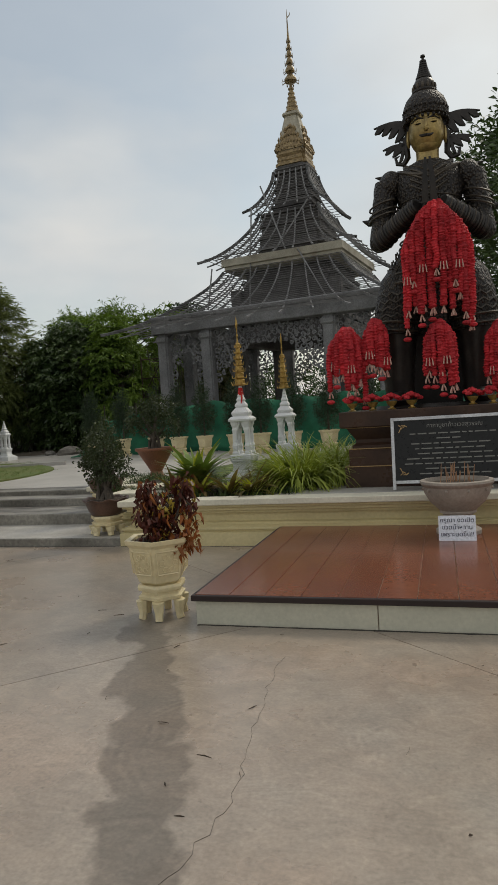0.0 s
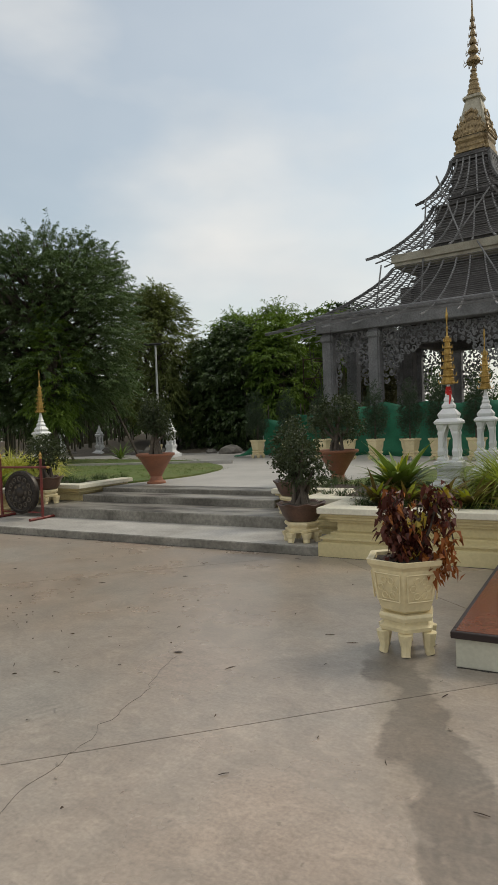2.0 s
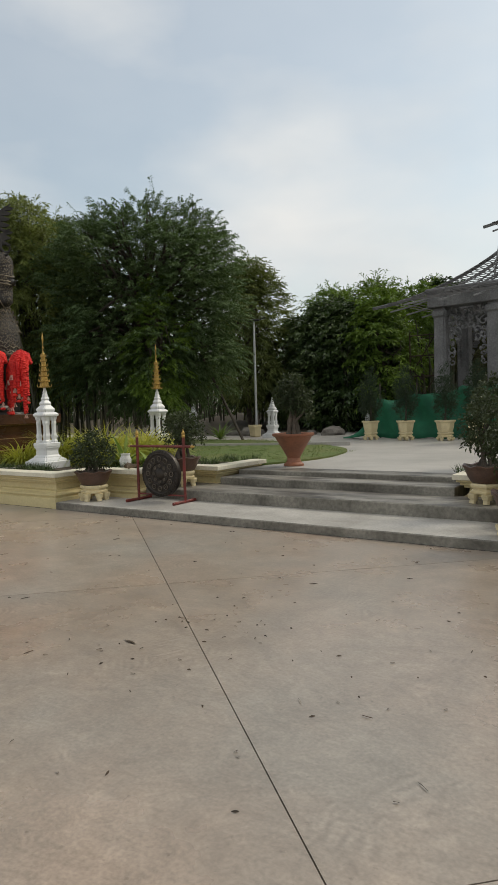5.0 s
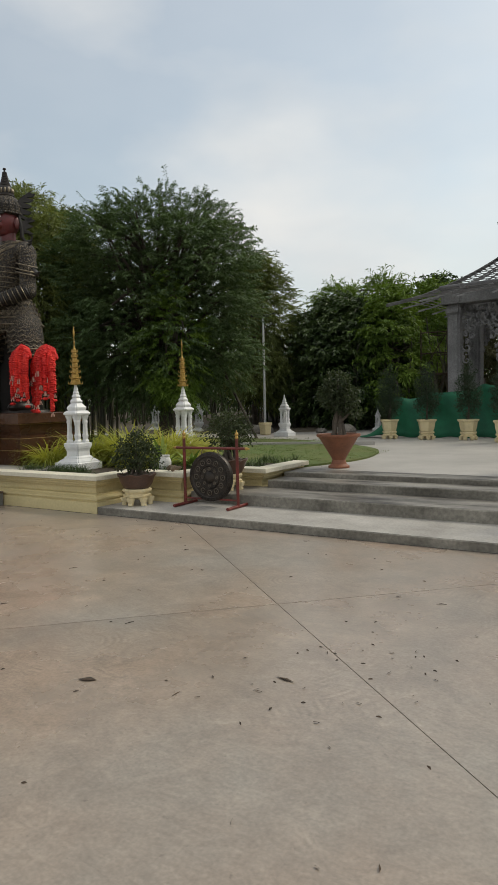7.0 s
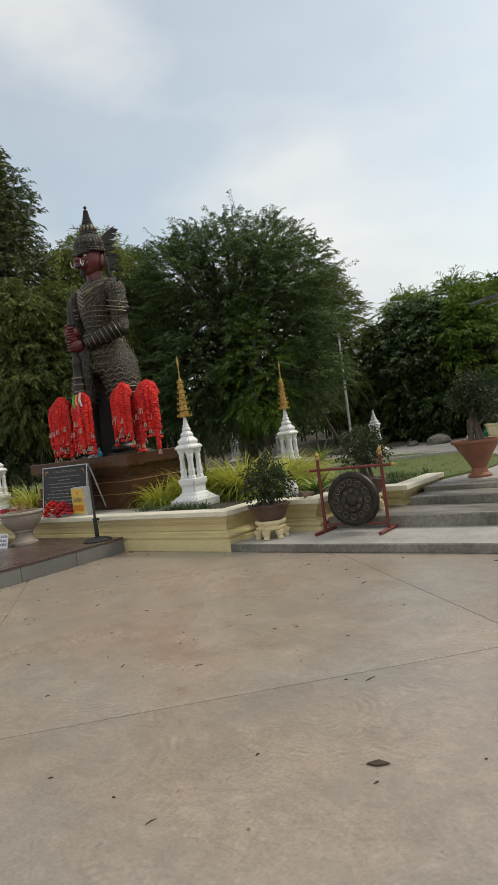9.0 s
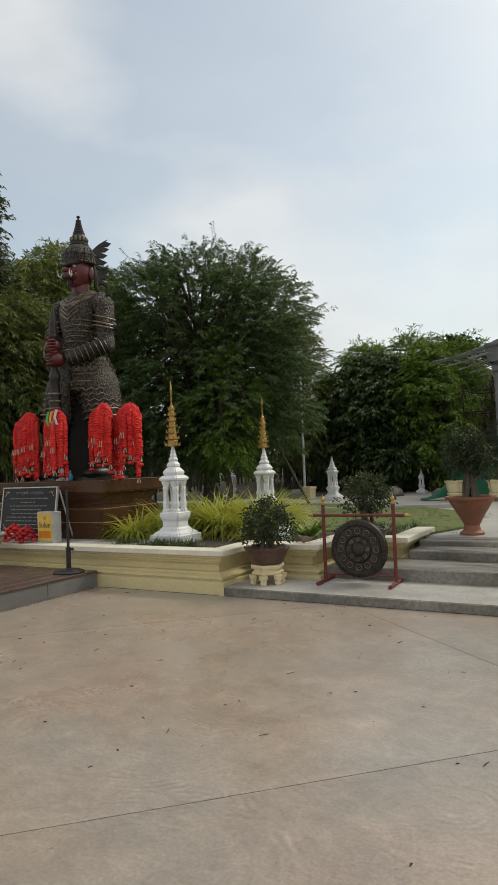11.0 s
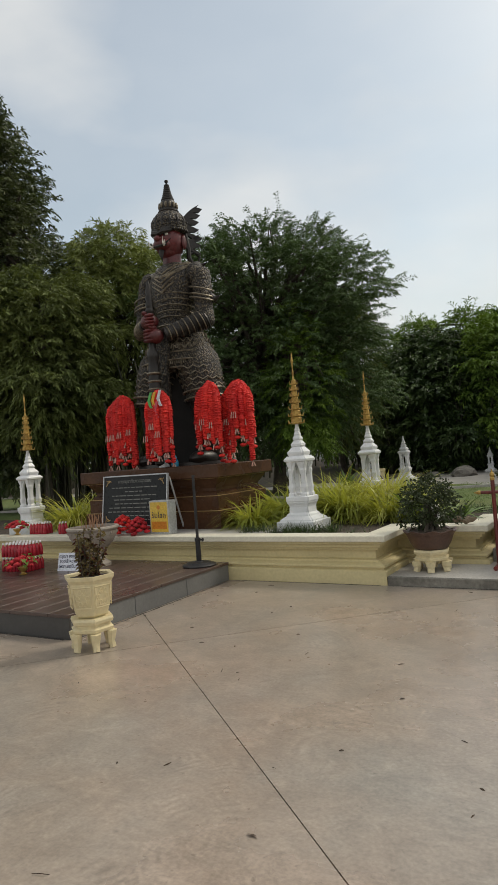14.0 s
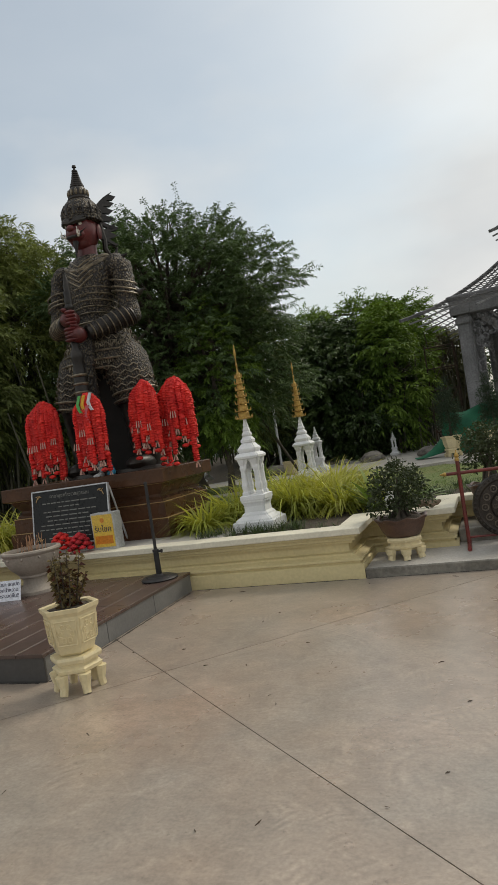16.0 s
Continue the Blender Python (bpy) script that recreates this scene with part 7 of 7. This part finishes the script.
def rosette(x, y, z, label, n, length, width, material, heart, seed):
    g = thing("rosette_plant", label, "succulent", x, y, z, 0, "rosette plants")
    blades("foliage", material, g, n, 0.06, length, width, 0.82, 0.42, seed)
    blades("heart", heart, g, n // 2, 0.03, length * 0.62, width * 0.9, 1.05, 0.45, seed + 1)
    return g


rosette(-2.95, 7.95, S4 + 0.16, "large yellow-hearted green rosette plant", 90, 0.74, 0.10, M["rosette"], M["rosette_heart"], 1)
for i, (x, y) in enumerate(((-2.75, 7.5), (-2.35, 7.45), (-3.1, 7.55), (-2.05, 7.42))):
    rosette(x, y, S4 + 0.08, "small bronze-tipped bromeliad in the planter", 30, 0.46, 0.075, M["bromeliad"], M["rosette_heart"], 10 + i)
rosette(-10.35, 8.35, S4 + 0.05, "large green rosette plant with arching leaves", 36, 0.62, 0.075, M["rosette"], M["rosette_heart"], 30)
rosette(-9.9, 8.5, S4 + 0.05, "green rosette plant beside the gong", 26, 0.5, 0.07, M["rosette"], M["rosette"], 33)
rosette(-14.9, 17.2, S4, "dark cycad on the lawn", 30, 0.8, 0.07, M["rosette"], M["rosette"], 36)

# grass edging along the copings: tufts nobody could count
spots = []
rng = random.Random(9)
for side in (0, 1):
    for x0, x1, y in ((-12.3, -10.6, F1 + 0.35), (-10.5, -9.6, F2 + 0.38), (-9.6, -8.8, F3 + 0.35), (-11.4, -9.0, 9.5), (-9.5, -8.8, 9.9)):
        for _ in range(int((x1 - x0) * 26)):
            x = rng.uniform(x0, x1)
            spots.append((x if side == 0 else both(x), y + rng.uniform(-0.05, 0.3)))
    for _ in range(30):
        x, y = rng.uniform(-12.4, -11.1), 7.4 + rng.uniform(-0.05, 0.15)
        spots.append((x if side == 0 else both(x), y))
edge = blades("edging_grass", M["dark_grass"], None, 5200, 0.07, 0.17, 0.008, 1.15, 0.5, 77, spots=spots)
edge.matrix_basis = pose(0, 0, S4 + 0.05)
tagged(edge, "dark tufted edging grass behind the coping", "grass", kind="stuff")
spots = []
while len(spots) < 2600:
    x, y = rng.uniform(-20, -8.2), rng.uniform(9.6, 18)
    if y < 10.2 + (x + 20) * 0.0 + 6.5 and not (x > -8.9 and y > 13.3) and (x + y * 0.9) < 3.4:
        spots.append((x, y))
turf = blades("lawn_grass", M["grass"], None, 26000, 0.10, 0.055, 0.006, 1.1, 0.6, 78, spots=spots)
turf.matrix_basis = pose(0, 0, S4 + 0.028)
tagged(turf, "short lawn grass with yellowish blades", "grass", kind="stuff")

# ---- gong on its stand ----
g = thing("gong_stand", "round dark bronze gong hung on a red pipe stand", "gong", -8.86, 7.58, S1, 2)
for s in (-1, 1):
    bm = bmesh.new()
    tube(bm, [(s * 0.43, 0, 0.03), (s * 0.43, 0, 0.93)], 0.021, 10)
    post = part("post", bm, M["red_iron"], g, smooth=True)
    bm = bmesh.new()
    lathe(bm, [(0.024, 0.93), (0.026, 0.95), (0.018, 0.965), (0.027, 0.985), (0.022, 1.005), (0.010, 1.02), (0.004, 1.05)], 10, cx=s * 0.43)
    part("finial", bm, M["gold"], post, "gilded post finial")
    bm = bmesh.new()
    tube(bm, [(s * 0.43, -0.27, 0.022), (s * 0.43, 0.27, 0.022)], 0.022, 10)
    part("foot", bm, M["red_iron"], g, smooth=True)
bm = bmesh.new()
tube(bm, [(-0.56, 0, 0.80), (0.56, 0, 0.80)], 0.018, 10)
bar = part("crossbar", bm, M["red_iron"], g, smooth=True)
for s in (-1, 1):
    bm = bmesh.new()
    lathe(bm, [(0.018, 0), (0.024, 0.02), (0.015, 0.04), (0.004, 0.07)], 10, m=pose(s * 0.56, 0, 0.80, 0, 90 * s, 0))
    part("bar_tip", bm, M["gold"], bar, "gilded bar tip")
bm = bmesh.new()
tube(bm, [(-0.43, 0, 0.10), (0.43, 0, 0.10)], 0.012, 8)
part("lower_bar", bm, M["red_iron"], g)
up = pose(0, 0, 0.405, 90, 0, 0)
bm = bmesh.new()
lathe(bm, [(0.335, -0.05), (0.345, -0.02), (0.335, 0.02), (0.29, 0.035), (0.275, 0.028), (0.27, 0.022), (0.165, 0.026), (0.155, 0.04), (0.145, 0.028), (0.085, 0.03), (0.075, 0.05), (0.045, 0.065), (0.01, 0.068)], 48, m=up)
disc = part("gong_disc", bm, M["gong"], g, smooth=True)
for k in range(40):
    a = k * math.pi / 20
    bm = bmesh.new()
    ball(bm, up @ Vector((0.312 * math.cos(a), 0.312 * math.sin(a), 0.028)), (0.017, 0.012, 0.017), seg=6, rings=4)
    part("rim_stud", bm, M["gong"], disc)
for rr, cnt, sz in ((0.215, 12, 0.034), (0.115, 8, 0.020)):
    for k in range(cnt):
        a = k * 2 * math.pi / cnt
        bm = bmesh.new()
        cx, cy = rr * math.cos(a), rr * math.sin(a)
        tube(bm, [up @ Vector((cx + sz * math.cos(w), cy + sz * math.sin(w), 0.03)) for w in [q * math.pi / 5 for q in range(11)]], 0.007, 5)
        ball(bm, up @ Vector((cx, cy, 0.03)), 0.010, seg=6, rings=4)
        part("relief_ring", bm, M["gong_hi"], disc)
for s in (-1, 1):
    bm = bmesh.new()
    tube(bm, [(s * 0.12, 0.0, 0.80), (s * 0.14, 0.0, 0.71)], 0.006, 5)
    part("cord", bm, M["drift"], g)

# ---- post on a round foot ----
st = thing("queue_post", "black iron post on a round fluted foot", "post", -12.53, 6.57, 0.222)
bm = bmesh.new()
lathe(bm, [(0.20, 0), (0.205, 0.012), (0.19, 0.025), (0.15, 0.032), (0.145, 0.042), (0.06, 0.048), (0.045, 0.06)], 28)
part("foot", bm, M["black"], st, smooth=True)
bm = bmesh.new()
lathe(bm, [(0.030, 0.05), (0.032, 0.06), (0.030, 0.30), (0.036, 0.305), (0.036, 0.33), (0.018, 0.335), (0.017, 1.06), (0.021, 1.065), (0.019, 1.085)], 14)
part("pole", bm, M["black"], st, smooth=True)
bm = bmesh.new()
lathe(bm, [(0.004, 0), (0.012, 0.002), (0.012, 0.03), (0.02, 0.032), (0.02, 0.042)], 10, m=pose(0.036, 0, 0.31, 0, 90, 0))
part("clamp_knob", bm, M["black"], st)


# ---- offerings ----
def drink_pack(x, y, z, nx, ny, label, rz=0, pot=False):
    p = thing("drink_pack", label, "drink pack", x, y, z, rz, "packs of red drinks")
    bm = bmesh.new()
    lathe(bm, [(0.026, 0), (0.029, 0.004), (0.029, 0.10), (0.026, 0.115), (0.013, 0.145), (0.011, 0.16)], 10)
    bottle = mesh_of(bm, M["soda"], "bottle", True)
    bm = bmesh.new()
    lathe(bm, [(0.014, 0.158), (0.014, 0.178), (0.011, 0.182)], 10)
    cap = mesh_of(bm, M["cap"], "cap", True)
    for i in range(nx):
        for j in range(ny):
            b = share("bottle", bottle, p, pose((i - (nx - 1) / 2) * 0.06, (j - (ny - 1) / 2) * 0.06, 0))
            share("cap", cap, b, pose(0, 0, 0))
    return p


def red_bouquet(x, y, z, r, label, bowl=True, seed=1, yarn="crimson", blooms=9, leaves=0):
    p = thing("flower_bowl", label, "flowers", x, y, z, 0, "red artificial flowers")
    h = 0.0
    if bowl:
        bm = bmesh.new()
        lathe(bm, [(0.045, 0), (0.05, 0.008), (0.025, 0.02), (0.022, 0.035), (0.05, 0.06), (0.062, 0.085), (0.066, 0.095), (0.05, 0.09), (0.01, 0.07)], 16)
        part("gilt_bowl", bm, M["gold"], p, "gilt footed bowl", smooth=True)
        h = 0.09
    rng = random.Random(seed)
    for i in range(blooms):
        a, k = i * 2.4, math.sqrt(i / blooms) * r
        cx, cy, cz = k * math.cos(a), k * math.sin(a), h + r * (0.55 if bowl else 1.45) * (1 - (k / r) ** 2) + 0.02
        bm = bmesh.new()
        for q in range(7):
            b = q * 0.9
            ball(bm, (cx + 0.022 * math.cos(b) * (q > 0), cy + 0.022 * math.sin(b) * (q > 0), cz + (0.012 if q == 0 else 0)), (0.024, 0.024, 0.020), seg=6, rings=4)
        part("bloom", bm, M[yarn], p)
    for i in range(leaves):
        a, lift, size = rng.uniform(0, 6.28), rng.uniform(-0.2, 0.5), rng.uniform(0.07, 0.11)
        out, side = (math.cos(a), math.sin(a)), (-math.sin(a) * size * 0.28, math.cos(a) * size * 0.28)
        c = (out[0] * r * 0.8, out[1] * r * 0.8, h + r * 0.2 + lift * r)
        mid = (c[0] + out[0] * size * 0.5, c[1] + out[1] * size * 0.5, c[2] + 0.015)
        bm = bmesh.new()
        root, left, right, tip = [bm.verts.new(v) for v in (
            c, (mid[0] + side[0], mid[1] + side[1], mid[2] + 0.008), (mid[0] - side[0], mid[1] - side[1], mid[2] + 0.008),
            (c[0] + out[0] * size, c[1] + out[1] * size, c[2] - 0.02))]
        keel = bm.verts.new(mid)
        for f in ((root, keel, left), (root, right, keel), (keel, tip, left), (keel, right, tip)):
            bm.faces.new(f)
        part("leaf", bm, M["rosette"], p)
    return p


drink_pack(-14.95, 6.0, 0.222, 8, 5, "shrink-wrapped pack of red drink bottles with white caps", 6)
drink_pack(-14.95, 6.0, 0.222 + 0.184, 8, 5, "second pack of red drinks stacked on the first", 2)
drink_pack(-15.95, 7.22, TOP, 6, 3, "pack of red drinks on the coping")
drink_pack(-15.45, 7.2, TOP, 2, 2, "four red drink bottles on the coping")
red_bouquet(-14.62, 5.72, 0.222, 0.19, "dark red flowers with green leaves in a small gilt footed bowl", True, 2, "crimson", 16, 26)
red_bouquet(-14.10, 7.03, TOP, 0.16, "heap of bright red yarn flowers on the coping", False, 20, "red", 26)
red_bouquet(-13.83, 7.03, TOP, 0.14, "heap of crimson yarn flowers on the coping beside the yellow sign", False, 21, "crimson", 24)
red_bouquet(-16.35, 7.1, TOP, 0.17, "dark red flowers with leaves in a gilt bowl on the coping", True, 23, "crimson", 14, 20)
for i, x in enumerate((-0.86, -0.62, -0.40, -0.17, 0.50, 0.72, 0.95)):
    red_bouquet(x, 7.80, PTOP, 0.11, "crimson flowers in a gilt bowl on the pedestal", True, 40 + i)
fig = thing("figurine", "small blue glazed figure on the pedestal", "figurine", -13.75, 7.85, PTOP)
bm = bmesh.new()
lathe(bm, [(0.05, 0), (0.06, 0.03), (0.05, 0.08), (0.03, 0.11), (0.035, 0.13), (0.02, 0.16), (0.004, 0.17)], 12)
part("body", bm, M["blue"], fig, smooth=True)
mini = thing("small_chedi", "tiny white pagoda among the garlands", "chedi", -13.95, 7.85, PTOP)
bm = bmesh.new()
redented(bm, [(0.06, 0), (0.06, 0.03), (0.04, 0.05), (0.045, 0.14), (0.055, 0.15), (0.04, 0.18), (0.02, 0.24), (0.006, 0.34)], 0.2)
part("body", bm, M["white"], mini)

# driftwood on the planter corner
for i, (x, y) in enumerate(((-9.72, 7.80), (-9.60, 7.76))):
    dr = thing("driftwood", "small gnarled piece of driftwood on the coping", "driftwood", x, y, TOP, 50 * i)
    bm = bmesh.new()
    tube(bm, [(-0.07, 0, 0.03), (-0.02, 0.01, 0.06), (0.03, 0, 0.05), (0.07, -0.02, 0.07)], [0.03, 0.04, 0.03, 0.015], 8)
    part("body", bm, M["drift"], dr, smooth=True)
pt = thing("small_pot", "pale ceramic vase beside the planter plants", "vase", -10.12, 8.15, S4 + 0.05)
bm = bmesh.new()
lathe(bm, [(0.07, 0), (0.09, 0.05), (0.10, 0.15), (0.07, 0.22), (0.08, 0.25), (0.06, 0.25), (0.05, 0.2), (0.01, 0.19)], 14)
part("body", bm, M["far_white"], pt, smooth=True)


# ---- lamp posts, far walls, rocks ----
def lamp_post(x, y, h, label, head=True):
    p = thing("lamp_post" if head else "thin_pole", label, "lamp post" if head else "pole", x, y, S4 - 0.05, 25)
    bm = bmesh.new()
    tube(bm, [(0, 0, 0), (0, 0, h)], [0.045, 0.034], 10)
    part("pole", bm, M["pole"], p, smooth=True)
    if not head:
        return p
    bm = bmesh.new()
    box(bm, -0.42, -0.09, h - 0.02, 0.20, 0.09, h + 0.05, 0.02)
    part("lamp_head", bm, M["black"], p, "flat dark solar lamp head")
    bm = bmesh.new()
    tube(bm, [(0.2, 0, h + 0.02), (0.42, 0, h + 0.10)], 0.018, 6)
    part("arm", bm, M["black"], p)
    return p


lamp_post(-15.15, 19.7, 4.05, "grey steel lamp post with flat solar head")
lamp_post(-11.75, 27.0, 2.5, "thin bare grey pole before the far trees", False)
wall = thing("far_wall", "whitewashed wall glimpsed between the stems", "wall", -19.5, 30, 0.3)
bm = bmesh.new()
box(bm, -2.6, 0, 0, 2.6, 0.2, 1.6, 0.02)
part("panel", bm, M["far_white"], wall)
rng = random.Random(4)
for i in range(9):
    rk = thing("rock", "rough grey rock on the earth bank", "rock", -19 + i * 1.35 + rng.uniform(-0.4, 0.4), 19.8 + rng.uniform(-0.4, 0.8), S4, rng.uniform(0, 360), "rocks on the bank")
    bm = bmesh.new()
    bmesh.ops.create_icosphere(bm, subdivisions=2, radius=1.0)
    s = rng.uniform(0.15, 0.42)
    for v in bm.verts:
        k = 1 + 0.35 * noise.noise(v.co * 1.6 + Vector((i * 3, 0, 0)))
        v.co = Vector((v.co.x * s * 1.4 * k, v.co.y * s * k, v.co.z * s * 0.6 * k + s * 0.2))
    part("body", bm, M["rock"], rk)
# leaning props beside the feathery tree
for i, (a, b) in enumerate((((-16.2, 16.4, S4), (-17.4, 16.2, 3.0)), ((-13.6, 16.6, S4), (-14.9, 16.4, 3.0)))):
    pr = thing("tree_prop", "thin wooden pole propping the tree", "prop", *a)
    bm = bmesh.new()
    tube(bm, [(0, 0, 0), (b[0] - a[0], b[1] - a[1], b[2] - a[2])], 0.04, 7)
    part("pole", bm, M["bark"], pr)

# ---- fallen leaves and twigs on the plaza ----
rng = random.Random(15)
verts, faces = [], []


def scrap(x, y, a, ln, w, z=0.0035):
    b = len(verts)
    c, s = math.cos(a), math.sin(a)
    bend = rng.uniform(-0.3, 0.3)
    for t, k in ((-0.5, 0.15), (0.0, 1.0), (0.5, 0.1)):
        px, py = x + ln * t * c - bend * ln * t * t * s, y + ln * t * s + bend * ln * t * t * c
        verts.append((px - s * w * k * 0.5, py + c * w * k * 0.5, z))
        verts.append((px + s * w * k * 0.5, py - c * w * k * 0.5, z + 0.006 * (1 - abs(t))))
    faces.extend([(b, b + 1, b + 3, b + 2), (b + 2, b + 3, b + 5, b + 4)])


for i in range(300):
    x, y = rng.uniform(-16, 3), rng.uniform(0.8, 6.7)
    if x > -1.7 and y > 4.1 or x < -12.2 and y > 4.1:
        continue
    if rng.random() < 0.55:
        scrap(x, y, rng.uniform(0, 6.28), rng.uniform(0.012, 0.035), rng.uniform(0.006, 0.011))
    else:
        scrap(x, y, rng.uniform(0, 6.28), rng.uniform(0.03, 0.08), 0.003)
for i in range(60):
    scrap(-4.9 + rng.gauss(0, 0.7), 3.5 + rng.gauss(0, 0.6), rng.uniform(0, 6.28), rng.uniform(0.012, 0.035), rng.uniform(0.006, 0.012))
for x, y, ln, w in ((-5.38, 3.36, 0.12, 0.03), (-9.33, 2.33, 0.05, 0.018), (-9.08, 2.03, 0.06, 0.022), (-3.245, 3.78, 0.07, 0.03)):
    scrap(x, y, rng.uniform(-0.3, 0.6), ln, w)
scrap(-6.34, 2.83, 0.40, 0.105, 0.060)
me = bpy.data.meshes.new("leaf_litter")
me.from_pydata(verts, [], faces)
me.materials.append(M["litter"])
tagged(new("leaf_litter", me), "dry leaves and twigs scattered on the plaza", "litter", kind="stuff")


# hairline cracks in the panels
def crack(points, seed, w=0.0012, label="hairline crack", jit=0.012):
    rng2 = random.Random(seed)
    bm = bmesh.new()
    line = []
    for (xa, ya), (xb, yb) in zip(points, points[1:]):
        n = max(2, int(math.hypot(xb - xa, yb - ya) / 0.06))
        for k in range(n):
            t = k / n
            line.append(Vector((xa + (xb - xa) * t + rng2.gauss(0, jit), ya + (yb - ya) * t + rng2.gauss(0, jit), 0)))
    (xa, ya), (xb, yb) = points[0], points[-1]
    across = Vector((yb - ya, xa - xb, 0)).normalized()
    rings = []
    for p in line:
        o = across * w * rng2.uniform(0.25, 0.8)
        rings.append([p - o + Vector((0, 0, -0.002)), p - o + Vector((0, 0, 0.0015)), p + o + Vector((0, 0, 0.0015)), p + o + Vector((0, 0, -0.002))])
    loft(bm, rings)
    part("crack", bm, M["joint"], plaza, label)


crack([(-0.83, 3.69), (-0.80, 3.2), (-0.76, 2.82), (-0.69, 2.25), (-0.74, 1.87), (-0.9, 1.5)], 1, 0.0007)

crack([(-3.24, 3.72), (-3.05, 3.19), (-2.94, 2.53), (-2.87, 2.08), (-2.80, 1.6)], 2, 0.0007)
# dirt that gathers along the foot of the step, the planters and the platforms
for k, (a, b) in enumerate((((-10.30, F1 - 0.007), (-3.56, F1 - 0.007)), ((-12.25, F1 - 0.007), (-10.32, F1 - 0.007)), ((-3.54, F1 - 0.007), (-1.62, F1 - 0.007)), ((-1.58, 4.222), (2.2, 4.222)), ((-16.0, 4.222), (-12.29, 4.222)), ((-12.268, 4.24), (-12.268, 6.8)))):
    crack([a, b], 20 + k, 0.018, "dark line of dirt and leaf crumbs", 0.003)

# ---- plaza panels ----
for quad in PANELS:
    bm = bmesh.new()
    prism(bm, quad, -0.02, 0.0)
    part("concrete_panel", bm, M["floor"], plaza)
